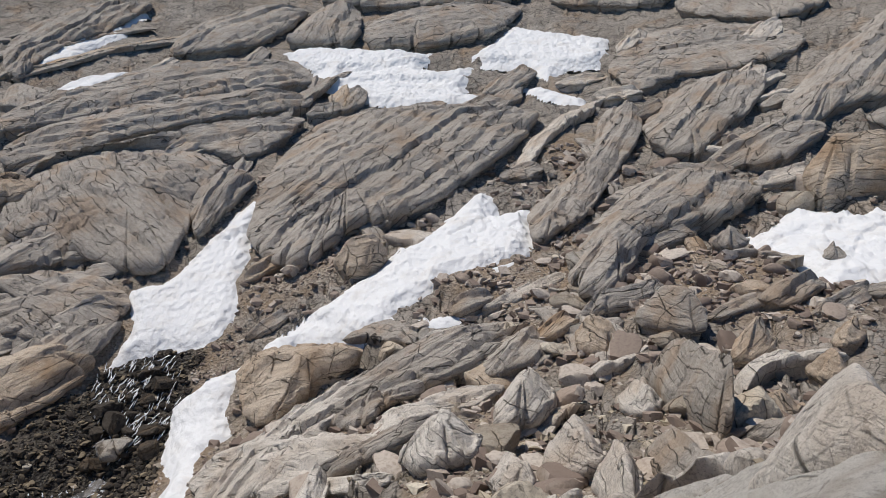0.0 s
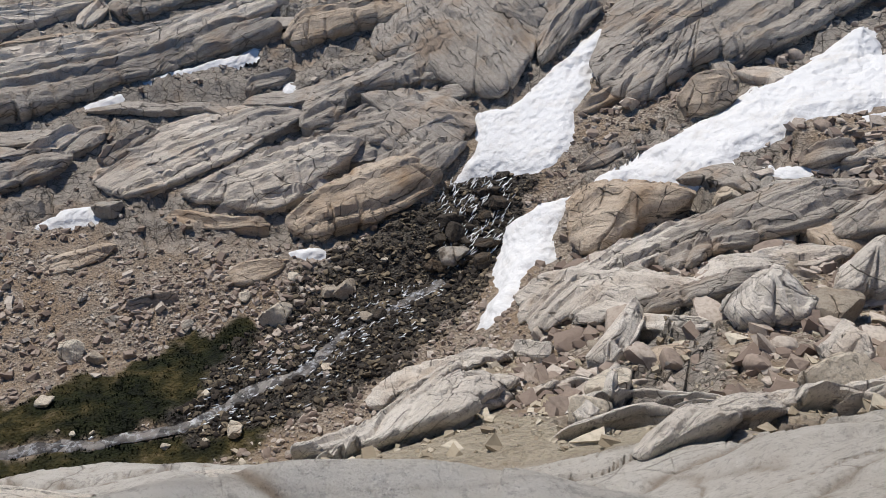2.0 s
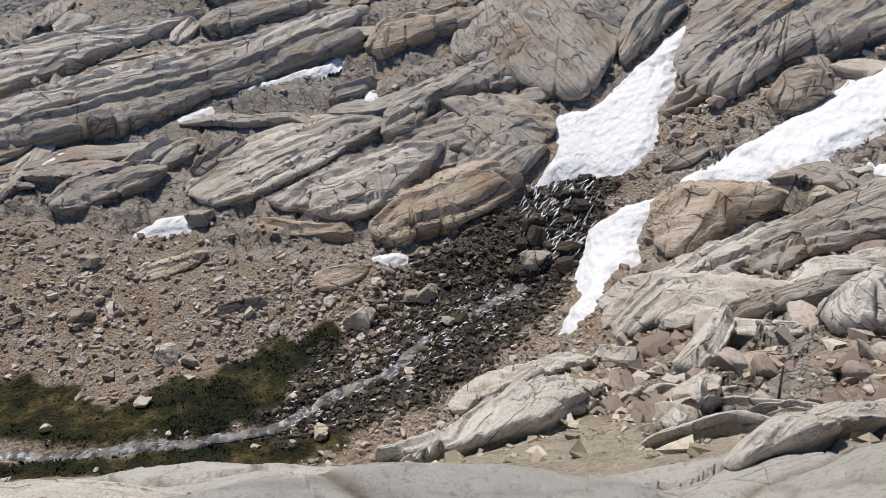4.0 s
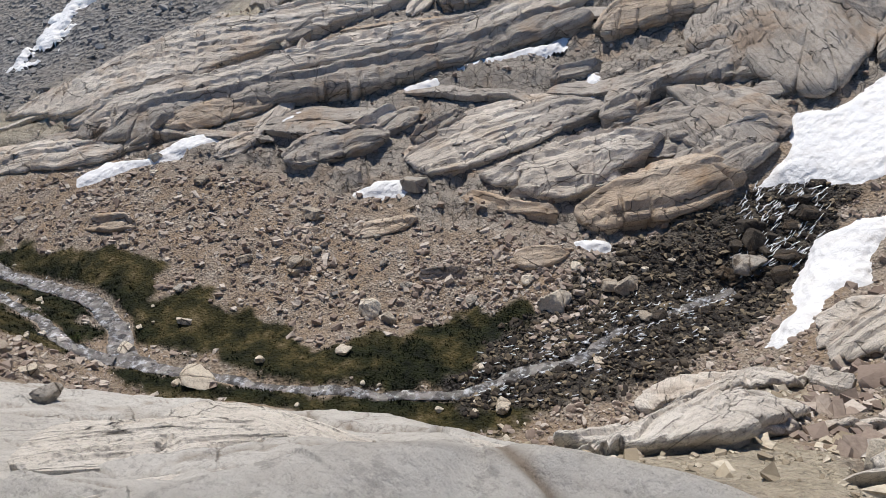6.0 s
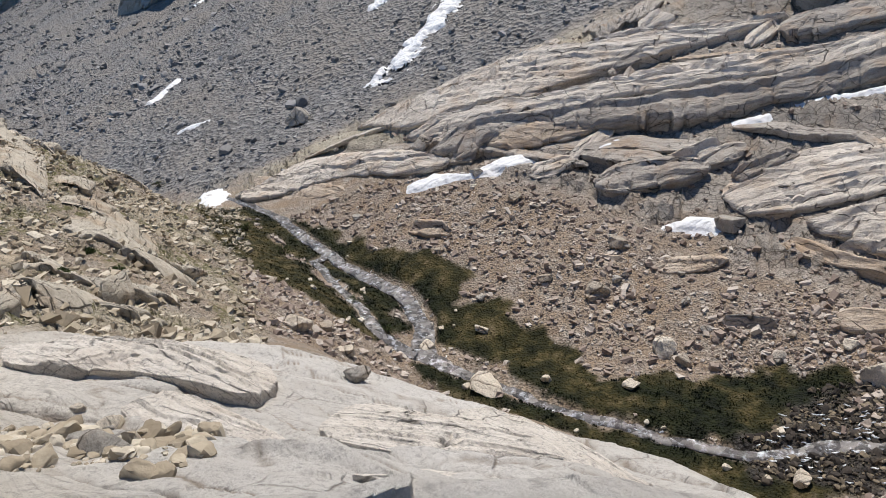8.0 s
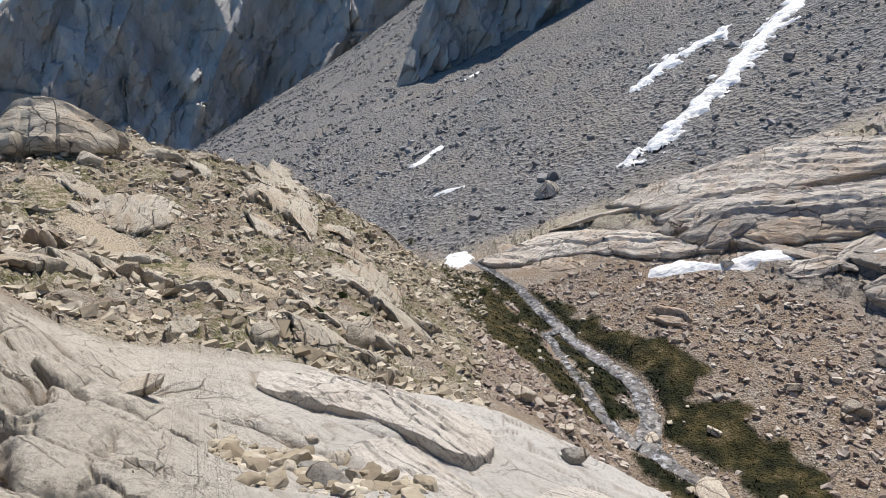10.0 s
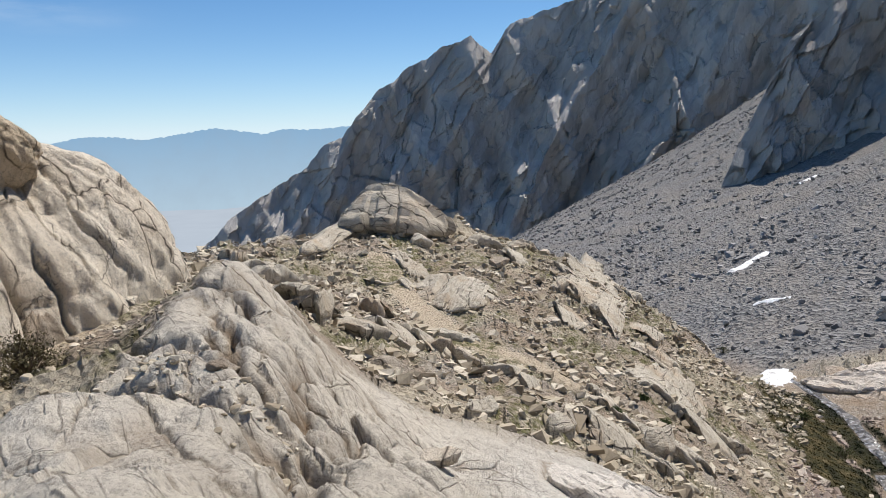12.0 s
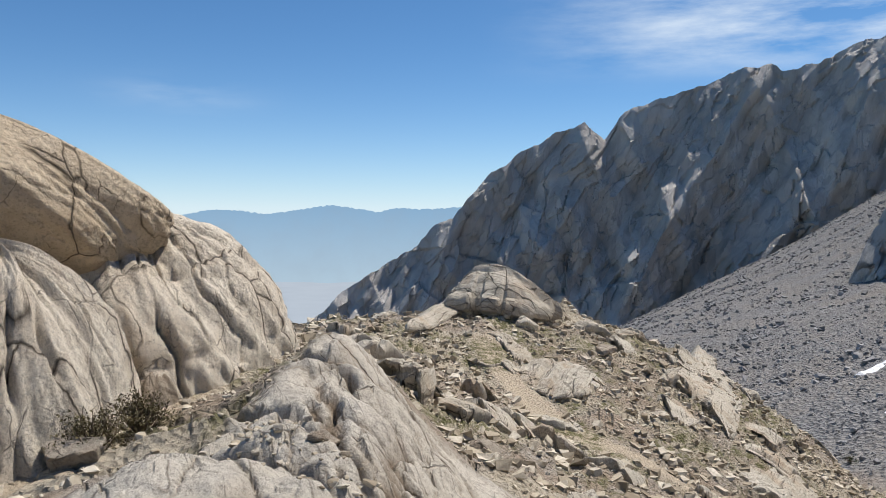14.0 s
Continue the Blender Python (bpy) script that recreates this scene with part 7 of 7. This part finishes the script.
def shrub(az, r, wide, tall, leaf, label, seed, twigs=60, leaves=900):
    x, y = plan(az, r)
    top = new("shrub")
    top.location = (x, y, float(ground(x, y)[0]))
    tagged(top, label, "shrub", group="shrubs")
    g = np.random.RandomState(seed)
    bm = bmesh.new()
    ends = []
    for _ in range(twigs):
        a, e, ln = g.uniform(0, 2 * math.pi), g.uniform(0.25, 1.4), g.uniform(0.6, 1.0)
        tip = Vector((math.cos(a) * math.cos(e) * wide * 0.5 * ln, math.sin(a) * math.cos(e) * wide * 0.5 * ln, math.sin(e) * tall * ln))
        bend = tip * 0.5 + Vector(g.normal(0, 0.05 * wide, 3))
        chain, thick = [Vector((0, 0, -0.1)), bend, tip], 0.018
        rings = []
        for k, c in enumerate(chain):
            rr = thick * (1 - 0.42 * k)
            rings.append([bm.verts.new(c + Vector((math.cos(q), math.sin(q), 0)) * rr) for q in (0, 2.1, 4.2)])
        for lo, hi in zip(rings, rings[1:]):
            for q in range(3):
                bm.faces.new((lo[q], lo[(q + 1) % 3], hi[(q + 1) % 3], hi[q]))
        ends.append((bend, tip))
    me = bpy.data.meshes.new("branch_work")
    bm.to_mesh(me)
    bm.free()
    me.materials.append(DRY_TWIG)
    part = new("branch_work", me)
    part.parent = top
    p = []
    for _ in range(leaves):
        bend, tip = ends[g.randint(len(ends))]
        c = np.array(bend.lerp(tip, g.uniform(0.1, 1.05))) + g.normal(0, 0.04 * wide, 3)
        d = g.normal(size=(2, 3))
        d = d / np.linalg.norm(d, axis=1)[:, None] * 0.035
        p += [c - d[0], c + d[0] * 0.2 + d[1], c + d[0]]
    part = mesh_object("foliage", np.array(p), np.arange(len(p)).reshape(-1, 3), leaf, top, False)
    return top


shrub(143.6, 12.5, 1.5, 0.85, DRY_LEAF, "bare brown shrub at the foot of the fluted rock", 1, 110, 1500)
shrub(140.6, 13.4, 1.3, 0.75, DRY_LEAF, "dry olive-brown shrub at the foot of the fluted rock", 2, 90, 1300)
for number, (az, r, wide, tall) in enumerate(((78.6, 49.5, 1.9, 0.7), (83.6, 60, 2.6, 0.9), (86, 66, 1.8, 0.7), (76.2, 44.6, 1.6, 0.6), (91.5, 106, 3.0, 1.0), (127, 20, 0.6, 0.3), (97, 40, 0.9, 0.4), (99, 33, 0.8, 0.35), (95.5, 37, 0.9, 0.35))):
    shrub(az, r, wide, tall, WILLOW, "low dark green willow shrub", 20 + number, 60, 1600)


# ---- cascade ----
def flecks(name, label, places, long_, wide_, lift, seed):
    """Short broken threads of white water, each running downhill from its place."""
    az, r, x, y = places
    g = np.random.RandomState(seed)
    n, steps = len(x), 7
    px, py = [x], [y]
    stride = g.uniform(0.4, 1.0, n) * long_ / steps
    turn = g.normal(0, 0.35, n)
    for _ in range(steps - 1):
        gx, gy = land(px[-1] + 0.4, py[-1]) - land(px[-1] - 0.4, py[-1]), land(px[-1], py[-1] + 0.4) - land(px[-1], py[-1] - 0.4)
        a = np.arctan2(-gy, -gx) + turn + g.normal(0, 0.35, n)
        px.append(px[-1] + np.cos(a) * stride), py.append(py[-1] + np.sin(a) * stride)
    px, py = np.array(px).T, np.array(py).T
    tx, ty = np.gradient(px, axis=1), np.gradient(py, axis=1)
    ln = np.hypot(tx, ty) + 1e-6
    half = wide_ * g.uniform(0.3, 1.0, (n, 1)) * np.sin(np.linspace(0.25, math.pi - 0.25, steps))[None] * g.uniform(0.5, 1.2, (n, steps))
    rows = [np.stack([px - ty / ln * half * k, py + tx / ln * half * k, ground(px - ty / ln * half * k, py + tx / ln * half * k).reshape(px.shape) + lift - 0.05 * abs(k)], -1) for k in (-1, 0, 1)]
    verts = np.stack(rows, 2).reshape(-1, 3)
    faces = (grid_faces(steps, 3)[None] + (np.arange(n) * steps * 3)[:, None, None]).reshape(-1, 4)
    return tagged(mesh_object(name, verts, faces, FOAM), label, "white water", kind="stuff")


flecks("white_water", "white threads of water tumbling over dark cascade rocks", scatter(150, 19.0, 24.8, 42.8, 49.2, 701, lambda c, a, r, x, y: snowless(x, y)), 0.9, 0.055, 0.30, 71)
flecks("white_riffle", "broken white riffles between wet stones", scatter(260, 24, 46, 31.5, 43.5, 702, lambda c, a, r, x, y: c["wet"] * np.exp(-np.clip(-c["stream"] - 0.2, 0, 9) / 1.1)), 0.5, 0.055, 0.20, 72)
flecks("white_riffle", "small white riffles along the stream", scatter(240, 44, 88, 31, 84, 703, lambda c, a, r, x, y: (c["stream"] > 0.0) * 1.0), 0.5, 0.06, 0.34, 73)
some_boulders(40, 19.4, 25.5, 42.0, 49, 0.5, 1.5, "W", "dark wet rock on the cascade", 391, lambda c, a, r, x, y: snowless(x, y), 0.9)

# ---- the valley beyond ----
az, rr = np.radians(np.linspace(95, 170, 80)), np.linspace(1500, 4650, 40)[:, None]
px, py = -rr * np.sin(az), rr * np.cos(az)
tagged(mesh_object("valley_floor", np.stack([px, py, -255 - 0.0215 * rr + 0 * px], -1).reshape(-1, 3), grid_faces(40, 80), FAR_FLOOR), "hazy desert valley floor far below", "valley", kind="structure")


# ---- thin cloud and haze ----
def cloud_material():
    n = Nodes("glowing_cloud_haze")
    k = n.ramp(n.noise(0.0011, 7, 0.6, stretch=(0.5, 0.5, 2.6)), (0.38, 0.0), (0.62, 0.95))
    # cloud and horizon haze are both painted as a pale glow over the sky
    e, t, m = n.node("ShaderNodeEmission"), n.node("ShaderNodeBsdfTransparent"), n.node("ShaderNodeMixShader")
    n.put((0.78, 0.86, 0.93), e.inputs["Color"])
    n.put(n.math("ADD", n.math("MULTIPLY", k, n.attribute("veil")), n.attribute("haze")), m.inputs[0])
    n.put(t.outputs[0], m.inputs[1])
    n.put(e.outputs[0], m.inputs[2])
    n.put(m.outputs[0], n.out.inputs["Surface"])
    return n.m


deg_a, deg_e = np.linspace(60, 160, 100), np.linspace(-3, 34, 60)[:, None]
caz, cel = np.radians(deg_a), np.radians(deg_e)
veil = (1 - smooth(94, 118, deg_a)) * 1.15 * smooth(9, 12.5, deg_e) * (1 - smooth(26, 34, deg_e)) + 0.3 * np.exp(-((deg_a - 138) / 4) ** 2) * np.exp(-((deg_e - 8.6) / 0.9) ** 2)
# haze glow added low down, fading upwards, to whiten the sky near the horizon
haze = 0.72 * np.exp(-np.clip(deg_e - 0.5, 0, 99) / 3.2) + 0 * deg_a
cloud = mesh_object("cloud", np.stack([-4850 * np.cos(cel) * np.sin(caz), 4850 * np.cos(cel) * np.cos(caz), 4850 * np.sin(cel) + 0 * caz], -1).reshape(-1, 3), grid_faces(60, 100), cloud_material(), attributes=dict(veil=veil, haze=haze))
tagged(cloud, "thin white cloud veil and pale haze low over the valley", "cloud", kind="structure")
